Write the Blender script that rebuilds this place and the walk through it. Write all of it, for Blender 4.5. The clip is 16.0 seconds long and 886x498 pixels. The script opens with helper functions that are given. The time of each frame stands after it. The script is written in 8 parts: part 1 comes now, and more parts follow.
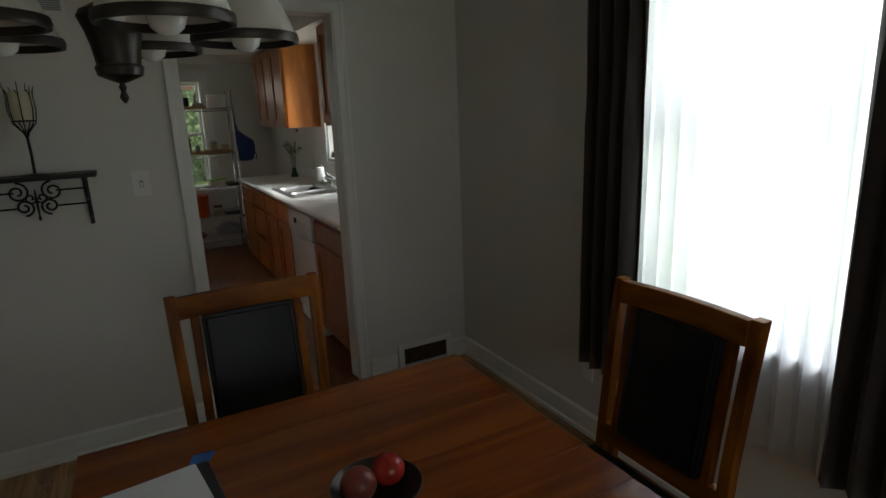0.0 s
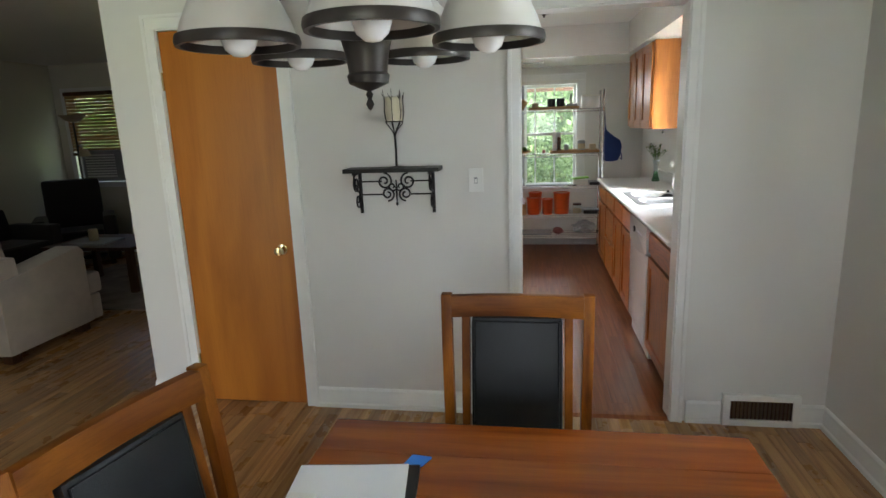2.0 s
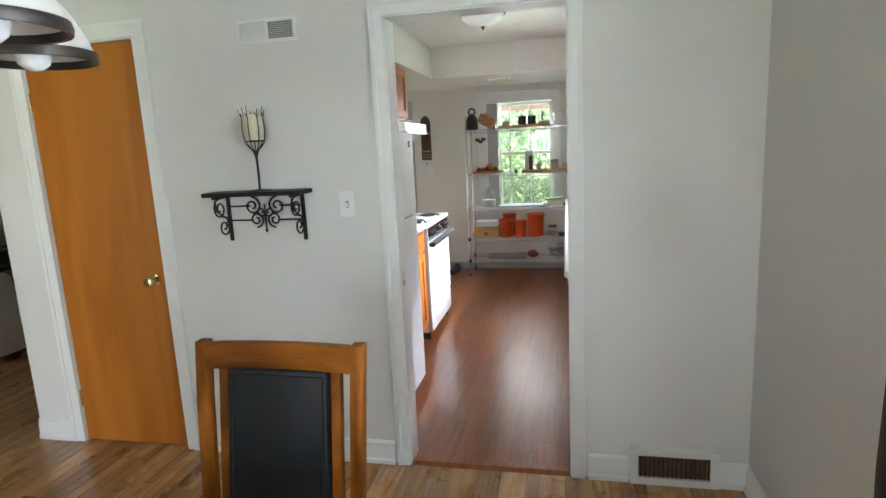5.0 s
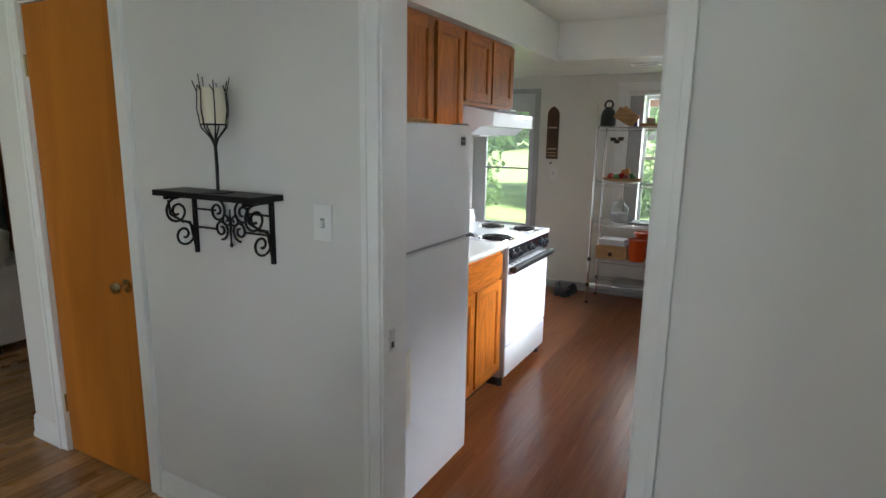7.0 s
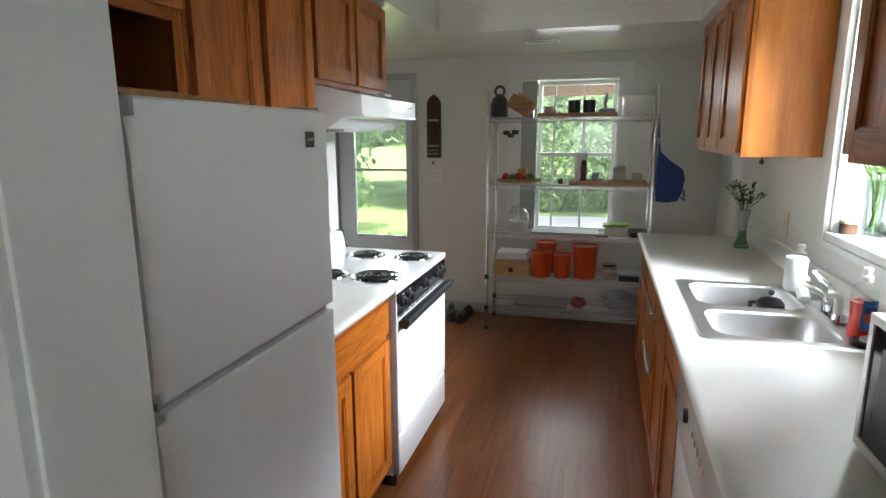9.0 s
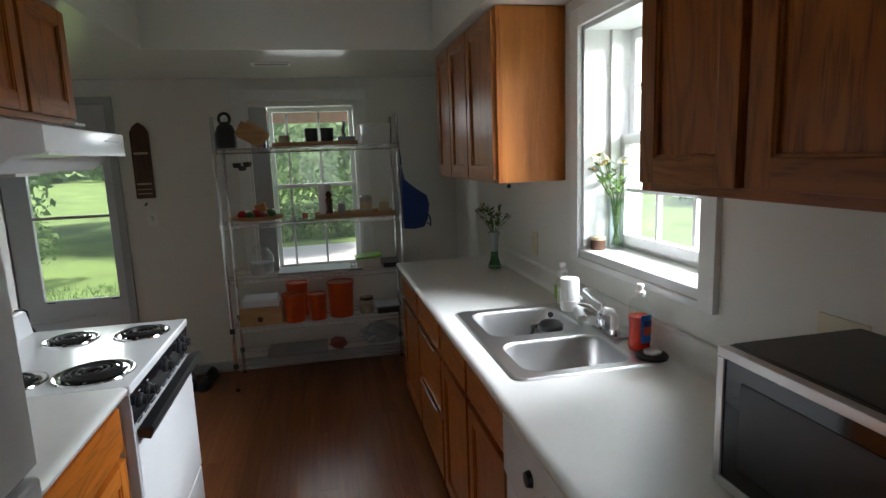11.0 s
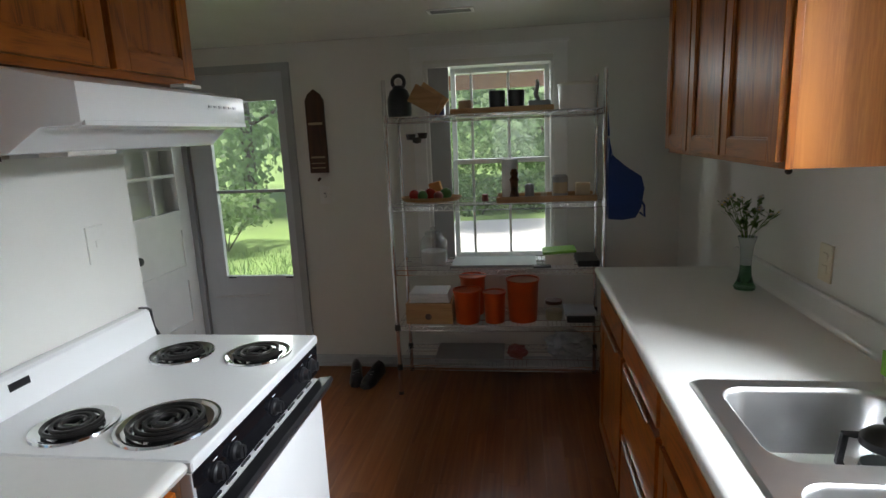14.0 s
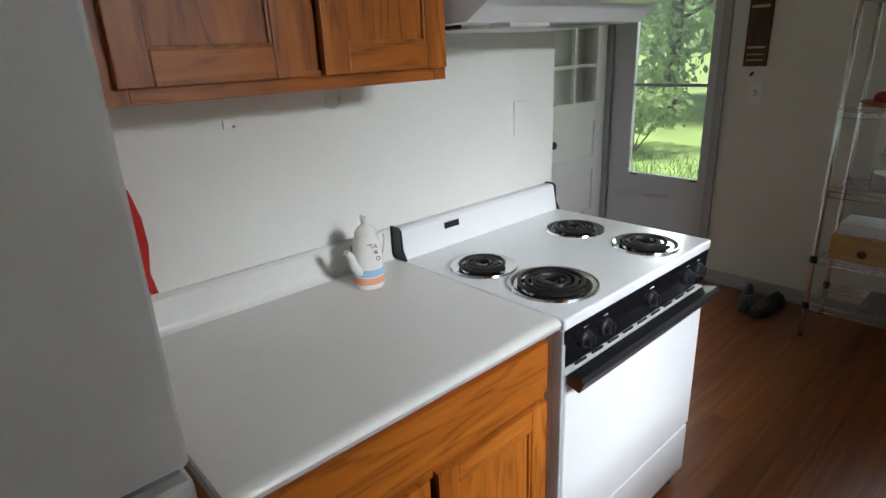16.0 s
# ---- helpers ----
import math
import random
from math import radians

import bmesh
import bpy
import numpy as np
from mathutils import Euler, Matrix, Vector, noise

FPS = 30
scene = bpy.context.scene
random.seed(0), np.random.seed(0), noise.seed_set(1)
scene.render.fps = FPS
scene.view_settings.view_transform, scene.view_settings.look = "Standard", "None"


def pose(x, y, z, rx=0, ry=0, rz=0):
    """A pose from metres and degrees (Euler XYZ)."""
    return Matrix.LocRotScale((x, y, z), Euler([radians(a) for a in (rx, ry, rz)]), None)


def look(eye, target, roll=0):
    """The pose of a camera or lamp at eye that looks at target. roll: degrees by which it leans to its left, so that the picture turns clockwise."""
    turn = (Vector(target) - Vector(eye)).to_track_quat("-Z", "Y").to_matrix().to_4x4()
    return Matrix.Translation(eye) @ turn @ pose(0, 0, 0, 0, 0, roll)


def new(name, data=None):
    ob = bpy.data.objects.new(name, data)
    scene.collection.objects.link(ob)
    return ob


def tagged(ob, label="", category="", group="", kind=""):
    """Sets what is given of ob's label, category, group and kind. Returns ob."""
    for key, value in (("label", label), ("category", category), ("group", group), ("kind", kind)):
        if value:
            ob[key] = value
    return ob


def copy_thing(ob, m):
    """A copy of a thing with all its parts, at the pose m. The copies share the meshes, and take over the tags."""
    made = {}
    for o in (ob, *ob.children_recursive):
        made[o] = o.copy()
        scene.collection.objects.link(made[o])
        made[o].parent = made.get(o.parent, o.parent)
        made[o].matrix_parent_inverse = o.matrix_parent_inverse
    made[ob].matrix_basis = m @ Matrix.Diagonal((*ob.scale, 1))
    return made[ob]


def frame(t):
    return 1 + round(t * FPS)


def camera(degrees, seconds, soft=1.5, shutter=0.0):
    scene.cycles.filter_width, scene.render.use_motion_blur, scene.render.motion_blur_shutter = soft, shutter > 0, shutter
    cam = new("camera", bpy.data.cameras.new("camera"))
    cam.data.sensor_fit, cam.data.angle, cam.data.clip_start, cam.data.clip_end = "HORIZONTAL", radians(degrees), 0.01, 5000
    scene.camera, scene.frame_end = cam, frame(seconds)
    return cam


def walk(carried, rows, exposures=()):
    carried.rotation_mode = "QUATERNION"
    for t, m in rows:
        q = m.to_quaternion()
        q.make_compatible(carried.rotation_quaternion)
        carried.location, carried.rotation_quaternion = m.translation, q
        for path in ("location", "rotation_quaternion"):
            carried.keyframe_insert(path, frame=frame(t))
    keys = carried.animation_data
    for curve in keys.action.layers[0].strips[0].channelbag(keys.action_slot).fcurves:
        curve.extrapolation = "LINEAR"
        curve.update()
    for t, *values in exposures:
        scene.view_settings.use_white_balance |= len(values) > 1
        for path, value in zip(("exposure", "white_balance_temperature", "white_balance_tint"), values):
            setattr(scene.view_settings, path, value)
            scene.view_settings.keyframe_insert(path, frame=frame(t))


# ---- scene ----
cam = camera(76.0, 16.0)
PATH = [
    (0, (1.184, 1.748, 1.532), (2.109, 3.456, 1.056), -2.3),
    (0.5, (1.24, 1.835, 1.544), (2.052, 3.612, 1.115), -0.8),
    (1, (1.304, 1.891, 1.545), (1.948, 3.734, 1.109), -2.1),
    (1.5, (1.426, 1.891, 1.551), (1.648, 3.84, 1.158), -1.7),
    (2, (1.5, 1.89, 1.536), (1.187, 3.818, 1.105), -2.1),
    (2.5, (1.486, 1.956, 1.527), (0.889, 3.807, 1.061), -2.4),
    (3, (1.472, 2.015, 1.531), (0.734, 3.827, 1.117), -2.9),
    (3.5, (1.568, 2.051, 1.524), (0.941, 3.907, 1.122), -3.5),
    (4, (1.838, 2.068, 1.521), (1.277, 3.945, 1.118), -1.3),
    (4.5, (2.053, 2.158, 1.511), (1.59, 4.063, 1.113), -3.3),
    (4.7, (2.111, 2.212, 1.492), (1.697, 4.133, 1.119), -2.8),
    (6.8, (2.386, 3.206, 1.512), (1.501, 4.962, 1.149), 0.0),
    (7, (2.389, 3.337, 1.521), (1.451, 5.062, 1.139), 0.9),
    (7.5, (2.349, 3.594, 1.514), (1.389, 5.278, 1.017), -0.6),
    (8, (2.166, 3.862, 1.529), (1.385, 5.659, 1.126), -1.5),
    (8.5, (2.03, 4.083, 1.515), (1.382, 5.925, 1.082), -1.5),
    (9, (1.941, 4.331, 1.52), (1.41, 6.219, 1.128), -0.2),
    (9.5, (1.846, 4.476, 1.531), (1.654, 6.429, 1.145), -0.1),
    (10, (1.79, 4.63, 1.537), (2.056, 6.577, 1.162), -3.5),
    (10.2, (1.714, 4.608, 1.548), (2.157, 6.525, 1.185), -2.9),
    (12.3, (1.908, 4.942, 1.557), (2.083, 6.915, 1.278), -1.6),
    (12.5, (1.925, 5.0, 1.568), (2.058, 6.967, 1.228), -2.0),
    (13, (1.923, 5.217, 1.553), (2.08, 7.185, 1.233), -1.3),
    (13.5, (1.872, 5.397, 1.574), (1.992, 7.364, 1.237), -2.3),
    (14, (1.836, 5.452, 1.552), (1.561, 7.393, 1.153), -2.5),
    (14.5, (1.862, 5.504, 1.548), (1.011, 7.27, 1.151), -1.7),
    (15, (1.873, 5.517, 1.544), (0.685, 7.075, 1.139), -2.9),
    (15.5, (1.86, 5.488, 1.52), (0.498, 6.852, 0.985), -2.2),
    (16, (1.827, 5.471, 1.493), (0.419, 6.729, 0.833), -2.6),
]
EXPOSE = [(0.0, -0.1, 6850, 10), (1.0, 0.2, 6750, 10), (1.5, 1.5, 6450, 11), (2.0, 2.1, 6400, 12), (2.5, 2.6, 6350, 13), (3.0, 2.9, 6400, 13), (4.7, 2.7, 6250, 12),
          (6.8, 1.76, 6150, 12), (7.5, 1.9, 6200, 12), (8.5, 1.9, 6250, 11), (9.0, 1.7, 6300, 11), (10.0, 0.8, 6350, 11), (12.5, 0.3, 6400, 10), (13.0, 0.12, 6450, 11),
          (13.5, 0.22, 6450, 11), (14.0, 0.65, 6450, 11), (15.0, 1.15, 6450, 11), (16.0, 0.78, 6450, 11)]
walk(cam, [(t, look(eye, target, roll)) for t, eye, target, roll in PATH], EXPOSE)

# ---- world and light ----
world = bpy.data.worlds.new("sky")
scene.world = world
world.use_nodes = True
wn = world.node_tree.nodes
sky = wn.new("ShaderNodeTexSky")
sky.sky_type, sky.sun_disc = "NISHITA", False
sky.sun_elevation, sky.sun_rotation = radians(61), radians(214)
sky.air_density, sky.dust_density = 1.0, 4.0
wn["Background"].inputs["Strength"].default_value = 0.15
world.node_tree.links.new(sky.outputs[0], wn["Background"].inputs["Color"])


def lamp(name, kind, m, energy, color=(1, 1, 1), **more):
    data = bpy.data.lights.new(name, kind)
    data.energy, data.color = energy, color
    if "size" in more:
        data.shape, data.size, data.size_y = "RECTANGLE", more["size"], more["size_y"]
    if "angle" in more:
        data.angle = radians(more["angle"])
    ob = new(name, data)
    ob.matrix_world = m
    return ob


lamp("sun", "SUN", look((-3, -4.5, 10), (0, 0, 0)), 5.0, (1.0, 0.97, 0.92), angle=8)
# daylight gathered at the openings
lamp("window_daylight", "AREA", look((3.20, 2.83, 1.42), (0.0, 2.83, 1.1)), 12, (0.86, 0.94, 1.0), size=0.8, size_y=1.15)
# fill through an added, unseen back window, to even out the partition
lamp("window_daylight", "AREA", look((1.6, -1.05, 1.5), (1.6, 3.0, 1.2)), 8, (0.86, 0.94, 1.0), size=1.3, size_y=1.2)
lamp("window_daylight", "AREA", look((4.4, 5.95, 2.55), (1.6, 6.45, 1.3)), 335, (0.88, 0.94, 1.0), size=1.5, size_y=1.0)
lamp("window_daylight", "AREA", look((4.6, 7.6, 3.45), (1.5, 5.4, 0.6)), 118, (0.87, 0.93, 1.0), size=0.9, size_y=0.7)
lamp("window_daylight", "AREA", look((1.65, 10.1, 2.1), (1.65, 7.0, 1.2)), 11, (0.93, 0.99, 1.0), size=1.2, size_y=0.9)
lamp("door_daylight", "AREA", look((0.0, 10.1, 2.1), (0.3, 7.0, 1.0)), 14, (0.93, 1.0, 0.97), size=1.0, size_y=0.9)
lamp("door_daylight", "AREA", look((-0.74, 1.95, 1.15), (-0.2, 4.6, 1.1)), 2.8, (0.97, 0.98, 1.0), size=0.8, size_y=1.9)

# ---- helpers of this scene ----


def rgb(c):
    return (*c, 1.0)


class Graph:
    def __init__(self, name):
        self.mat = bpy.data.materials.new(name)
        self.mat.use_nodes = True
        self.n, self.l = self.mat.node_tree.nodes, self.mat.node_tree.links
        self.b = self.n["Principled BSDF"]

    def node(self, kind, **props):
        nd = self.n.new(kind)
        for k, v in props.items():
            if k in nd.inputs:
                nd.inputs[k].default_value = v
        return nd

    def link(self, a, b):
        self.l.new(a, b)

    def coords(self, scale, kind="Object", jitter=True):
        tc = self.n.new("ShaderNodeTexCoord")
        mp = self.n.new("ShaderNodeMapping")
        mp.inputs["Scale"].default_value = scale
        if jitter:
            oi = self.n.new("ShaderNodeObjectInfo")
            mul = self.n.new("ShaderNodeMath")
            mul.operation = "MULTIPLY"
            mul.inputs[1].default_value = 17.0
            self.link(oi.outputs["Random"], mul.inputs[0])
            add = self.n.new("ShaderNodeVectorMath")
            add.operation = "ADD"
            self.link(tc.outputs[kind], add.inputs[0])
            self.link(mul.outputs[0], add.inputs[1])
            self.link(add.outputs[0], mp.inputs["Vector"])
        else:
            self.link(tc.outputs[kind], mp.inputs["Vector"])
        return mp.outputs[0]

    def noise(self, vec, scale, detail=5, rough=0.55, distortion=0.0):
        nd = self.node("ShaderNodeTexNoise", Scale=scale, Detail=detail, Roughness=rough, Distortion=distortion)
        self.link(vec, nd.inputs["Vector"])
        return nd.outputs["Fac"]

    def ramp(self, fac, *stops):
        nd = self.n.new("ShaderNodeValToRGB")
        els = nd.color_ramp.elements
        while len(els) < len(stops):
            els.new(0.5)
        for e, (p, c) in zip(els, stops):
            e.position, e.color = p, rgb(c)
        self.link(fac, nd.inputs[0])
        return nd.outputs[0]

    def mix(self, fac, a, b, mode="MIX"):
        nd = self.n.new("ShaderNodeMix")
        nd.data_type, nd.blend_type = "RGBA", mode
        if isinstance(fac, float):
            nd.inputs[0].default_value = fac
        else:
            self.link(fac, nd.inputs[0])
        for v, sock in ((a, nd.inputs[6]), (b, nd.inputs[7])):
            if isinstance(v, tuple):
                sock.default_value = rgb(v)
            else:
                self.link(v, sock)
        return nd.outputs[2]

    def bump(self, height, strength, distance=0.002):
        nd = self.node("ShaderNodeBump", Strength=strength, Distance=distance)
        self.link(height, nd.inputs["Height"])
        self.link(nd.outputs[0], self.b.inputs["Normal"])

    def base(self, c):
        if isinstance(c, tuple):
            self.b.inputs["Base Color"].default_value = rgb(c)
        else:
            self.link(c, self.b.inputs["Base Color"])

    def set(self, **kw):
        for k, v in kw.items():
            self.b.inputs[k.replace("_", " ")].default_value = v
        return self


def paint(name, c, rough=0.55, vary=0.06, scale=3.0, bump=0.15, fine=180.0, metal=0.0, coat=0.0, spread=0.03):
    g = Graph(name)
    v = g.coords((1, 1, 1), jitter=False)
    lo = tuple(max(0.0, x * (1 - vary)) for x in c)
    hi = tuple(min(1.0, x * (1 + vary * 0.5)) for x in c)
    g.base(g.ramp(g.noise(v, scale, 6), (0.3, lo), (0.7, hi)))
    g.set(Roughness=rough, Metallic=metal, Coat_Weight=coat)
    r = g.node("ShaderNodeMapRange")
    r.inputs[3].default_value, r.inputs[4].default_value = max(0.02, rough - spread), min(1.0, rough + spread)
    g.link(g.noise(v, scale * 4, 4), r.inputs[0])
    g.link(r.outputs[0], g.b.inputs["Roughness"])
    if bump:
        g.bump(g.noise(v, fine, 3), bump, 0.001)
    return g.mat


def wood(name, dark, mid, light, axis=2, rough=0.38, across=16.0, along=0.9, coat=0.25, piece=0.0, pores=0.35, ring=0.55, blend=0.45, shine=0.35, relief=0.12):
    """Grain runs along the axis; pieces differ by their own random value."""
    g = Graph(name)
    sc = [across] * 3
    sc[axis] = along
    v = g.coords(tuple(sc))
    big = g.noise(v, 1.0, 3, 0.5, 1.6)
    # growth rings: level lines of a slow, stretched noise
    slow = g.noise(v, 0.55, 1.5, 0.4, 0.6)
    mul = g.n.new("ShaderNodeMath")
    mul.operation, mul.inputs[1].default_value = "MULTIPLY", 60.0 * ring
    g.link(slow, mul.inputs[0])
    wave = g.n.new("ShaderNodeMath")
    wave.operation = "SINE"
    g.link(mul.outputs[0], wave.inputs[0])
    unit = g.n.new("ShaderNodeMath")
    unit.operation, unit.inputs[1].default_value, unit.inputs[2].default_value = "MULTIPLY_ADD", 0.5, 0.5
    g.link(wave.outputs[0], unit.inputs[0])
    col = g.ramp(big, (0.28, dark), (0.52, mid), (0.78, light))
    rings = g.ramp(unit.outputs[0], (0.0, dark), (0.4, mid), (1.0, light))
    col = g.mix(blend, col, rings)
    sf = [260.0] * 3
    sf[axis] = 9.0
    fine = g.noise(g.coords(tuple(sf)), 1.0, 3, 0.6)
    pore = g.ramp(fine, (0.36, (0.5, 0.42, 0.36)), (0.52, (1, 1, 1)))
    col = g.mix(pores, col, pore, "MULTIPLY")
    if piece:
        oi = g.n.new("ShaderNodeObjectInfo")
        tone = g.ramp(oi.outputs["Random"], (0.0, (1 - piece,) * 3), (1.0, (1.0, 1.0, 1.0)))
        col = g.mix(1.0, col, tone, "MULTIPLY")
    g.base(col)
    g.set(Coat_Weight=coat, Coat_Roughness=0.25, Specular_IOR_Level=shine)
    r = g.node("ShaderNodeMapRange")
    r.inputs[3].default_value, r.inputs[4].default_value = rough - 0.03, rough + 0.05
    g.link(g.noise(g.coords((4, 4, 4)), 1.0, 4), r.inputs[0])
    g.link(r.outputs[0], g.b.inputs["Roughness"])
    if relief:
        g.bump(fine, relief, 0.0008)
    return g.mat


def glass(name, tint=(1, 1, 1), rough=0.0, thin=True, shine=0.03, haze=0.0):
    g = Graph(name)
    if thin:
        out = g.n["Material Output"]
        tr = g.node("ShaderNodeBsdfTransparent", Color=rgb(tint))
        gl = g.node("ShaderNodeBsdfGlossy", Roughness=0.02)
        mx = g.n.new("ShaderNodeMixShader")
        fr = g.n.new("ShaderNodeLayerWeight")
        pw = g.n.new("ShaderNodeMath")
        pw.operation, pw.inputs[1].default_value = "POWER", 4.0
        ad = g.n.new("ShaderNodeMath")
        ad.operation, ad.inputs[1].default_value, ad.inputs[2].default_value = "MULTIPLY_ADD", 0.5, shine
        g.link(fr.outputs["Facing"], pw.inputs[0])
        g.link(pw.outputs[0], ad.inputs[0])
        g.link(ad.outputs[0], mx.inputs[0])
        g.link(tr.outputs[0], mx.inputs[1])
        g.link(gl.outputs[0], mx.inputs[2])
        # pale translucent film that imitates glare haze over the view outside
        veil = g.node("ShaderNodeBsdfTranslucent", Color=(0.9, 0.93, 0.95, 1))
        film = g.n.new("ShaderNodeMixShader")
        film.inputs[0].default_value = haze
        g.link(mx.outputs[0], film.inputs[1])
        g.link(veil.outputs[0], film.inputs[2])
        g.link(film.outputs[0], out.inputs[0])
        return g.mat
    g.base(tint)
    g.set(Roughness=rough, Transmission_Weight=1.0, IOR=1.45)
    return g.mat


def cloth(name, c, rough=0.9, sheen=0.3, weave=900.0, vary=0.12):
    g = Graph(name)
    v = g.coords((1, 1, 1), jitter=False)
    g.base(g.ramp(g.noise(v, 5.0, 5), (0.3, tuple(x * (1 - vary) for x in c)), (0.7, tuple(min(1, x * (1 + vary)) for x in c))))
    g.set(Roughness=rough, Sheen_Weight=sheen)
    g.bump(g.noise(v, weave, 2), 0.35, 0.001)
    return g.mat


def sheer_cloth(name):
    g = Graph(name)
    out = g.n["Material Output"]
    tl = g.node("ShaderNodeBsdfTranslucent", Color=(0.9, 0.92, 0.95, 1))
    df = g.node("ShaderNodeBsdfDiffuse", Color=(0.85, 0.87, 0.9, 1))
    tr = g.node("ShaderNodeBsdfTransparent")
    a = g.n.new("ShaderNodeMixShader")
    a.inputs[0].default_value = 0.2
    b = g.n.new("ShaderNodeMixShader")
    b.inputs[0].default_value = 0.15
    g.link(tl.outputs[0], a.inputs[1])
    g.link(df.outputs[0], a.inputs[2])
    g.link(a.outputs[0], b.inputs[1])
    g.link(tr.outputs[0], b.inputs[2])
    g.link(b.outputs[0], out.inputs[0])
    return g.mat


def oak_grain(name, axis, dark, mid, light, vein=0.6, coarse=1.0, rough=0.36, piece=0.12, loops=5.5, stretch=5.0, coat=0.15):
    """Flat-sawn wood: arched growth rings with broken dark pores along the axis."""
    g = Graph(name)
    sc = [5.5 * coarse] * 3
    sc[axis] = 5.5 * coarse / stretch
    slow = g.noise(g.coords(tuple(sc)), 1.0, 2.0, 0.45, 0.25)
    mul = g.n.new("ShaderNodeMath")
    mul.operation, mul.inputs[1].default_value = "MULTIPLY", loops * 6.283
    g.link(slow, mul.inputs[0])
    wave = g.n.new("ShaderNodeMath")
    wave.operation = "SINE"
    g.link(mul.outputs[0], wave.inputs[0])
    unit = g.n.new("ShaderNodeMath")
    unit.operation, unit.inputs[1].default_value, unit.inputs[2].default_value = "MULTIPLY_ADD", 0.5, 0.5
    g.link(wave.outputs[0], unit.inputs[0])
    sf = [240.0] * 3
    sf[axis] = 11.0
    fine = g.noise(g.coords(tuple(sf)), 1.0, 2, 0.6)
    sb = [24.0] * 3
    sb[axis] = 2.2
    broad = g.noise(g.coords(tuple(sb)), 1.0, 4, 0.6, 0.4)
    col = g.ramp(broad, (0.30, tuple(0.75 * m + 0.25 * d for m, d in zip(mid, dark))), (0.52, mid), (0.75, light))
    # late wood: narrow dark side of each ring, broken up by the pores
    ring = g.ramp(unit.outputs[0], (0.0, (1, 1, 1)), (0.30, (0.45, 0.45, 0.45)), (0.62, (0, 0, 0)))
    pore = g.ramp(fine, (0.42, (1, 1, 1)), (0.60, (0.15, 0.15, 0.15)))
    both = g.mix(1.0, ring, pore, "MULTIPLY")
    amount = g.n.new("ShaderNodeMath")
    amount.operation, amount.inputs[1].default_value = "MULTIPLY", vein
    g.link(both, amount.inputs[0])
    col = g.mix(amount.outputs[0], col, dark)
    if piece:
        oi = g.n.new("ShaderNodeObjectInfo")
        tone = g.ramp(oi.outputs["Random"], (0.0, (1 - piece,) * 3), (1.0, (1.0, 1.0, 1.0)))
        col = g.mix(1.0, col, tone, "MULTIPLY")
    g.base(col)
    g.set(Coat_Weight=coat, Coat_Roughness=0.3, Specular_IOR_Level=0.35)
    r = g.node("ShaderNodeMapRange")
    r.inputs[3].default_value, r.inputs[4].default_value = rough - 0.05, rough + 0.08
    g.link(broad, r.inputs[0])
    g.link(r.outputs[0], g.b.inputs["Roughness"])
    g.bump(fine, 0.15, 0.0008)
    return g.mat


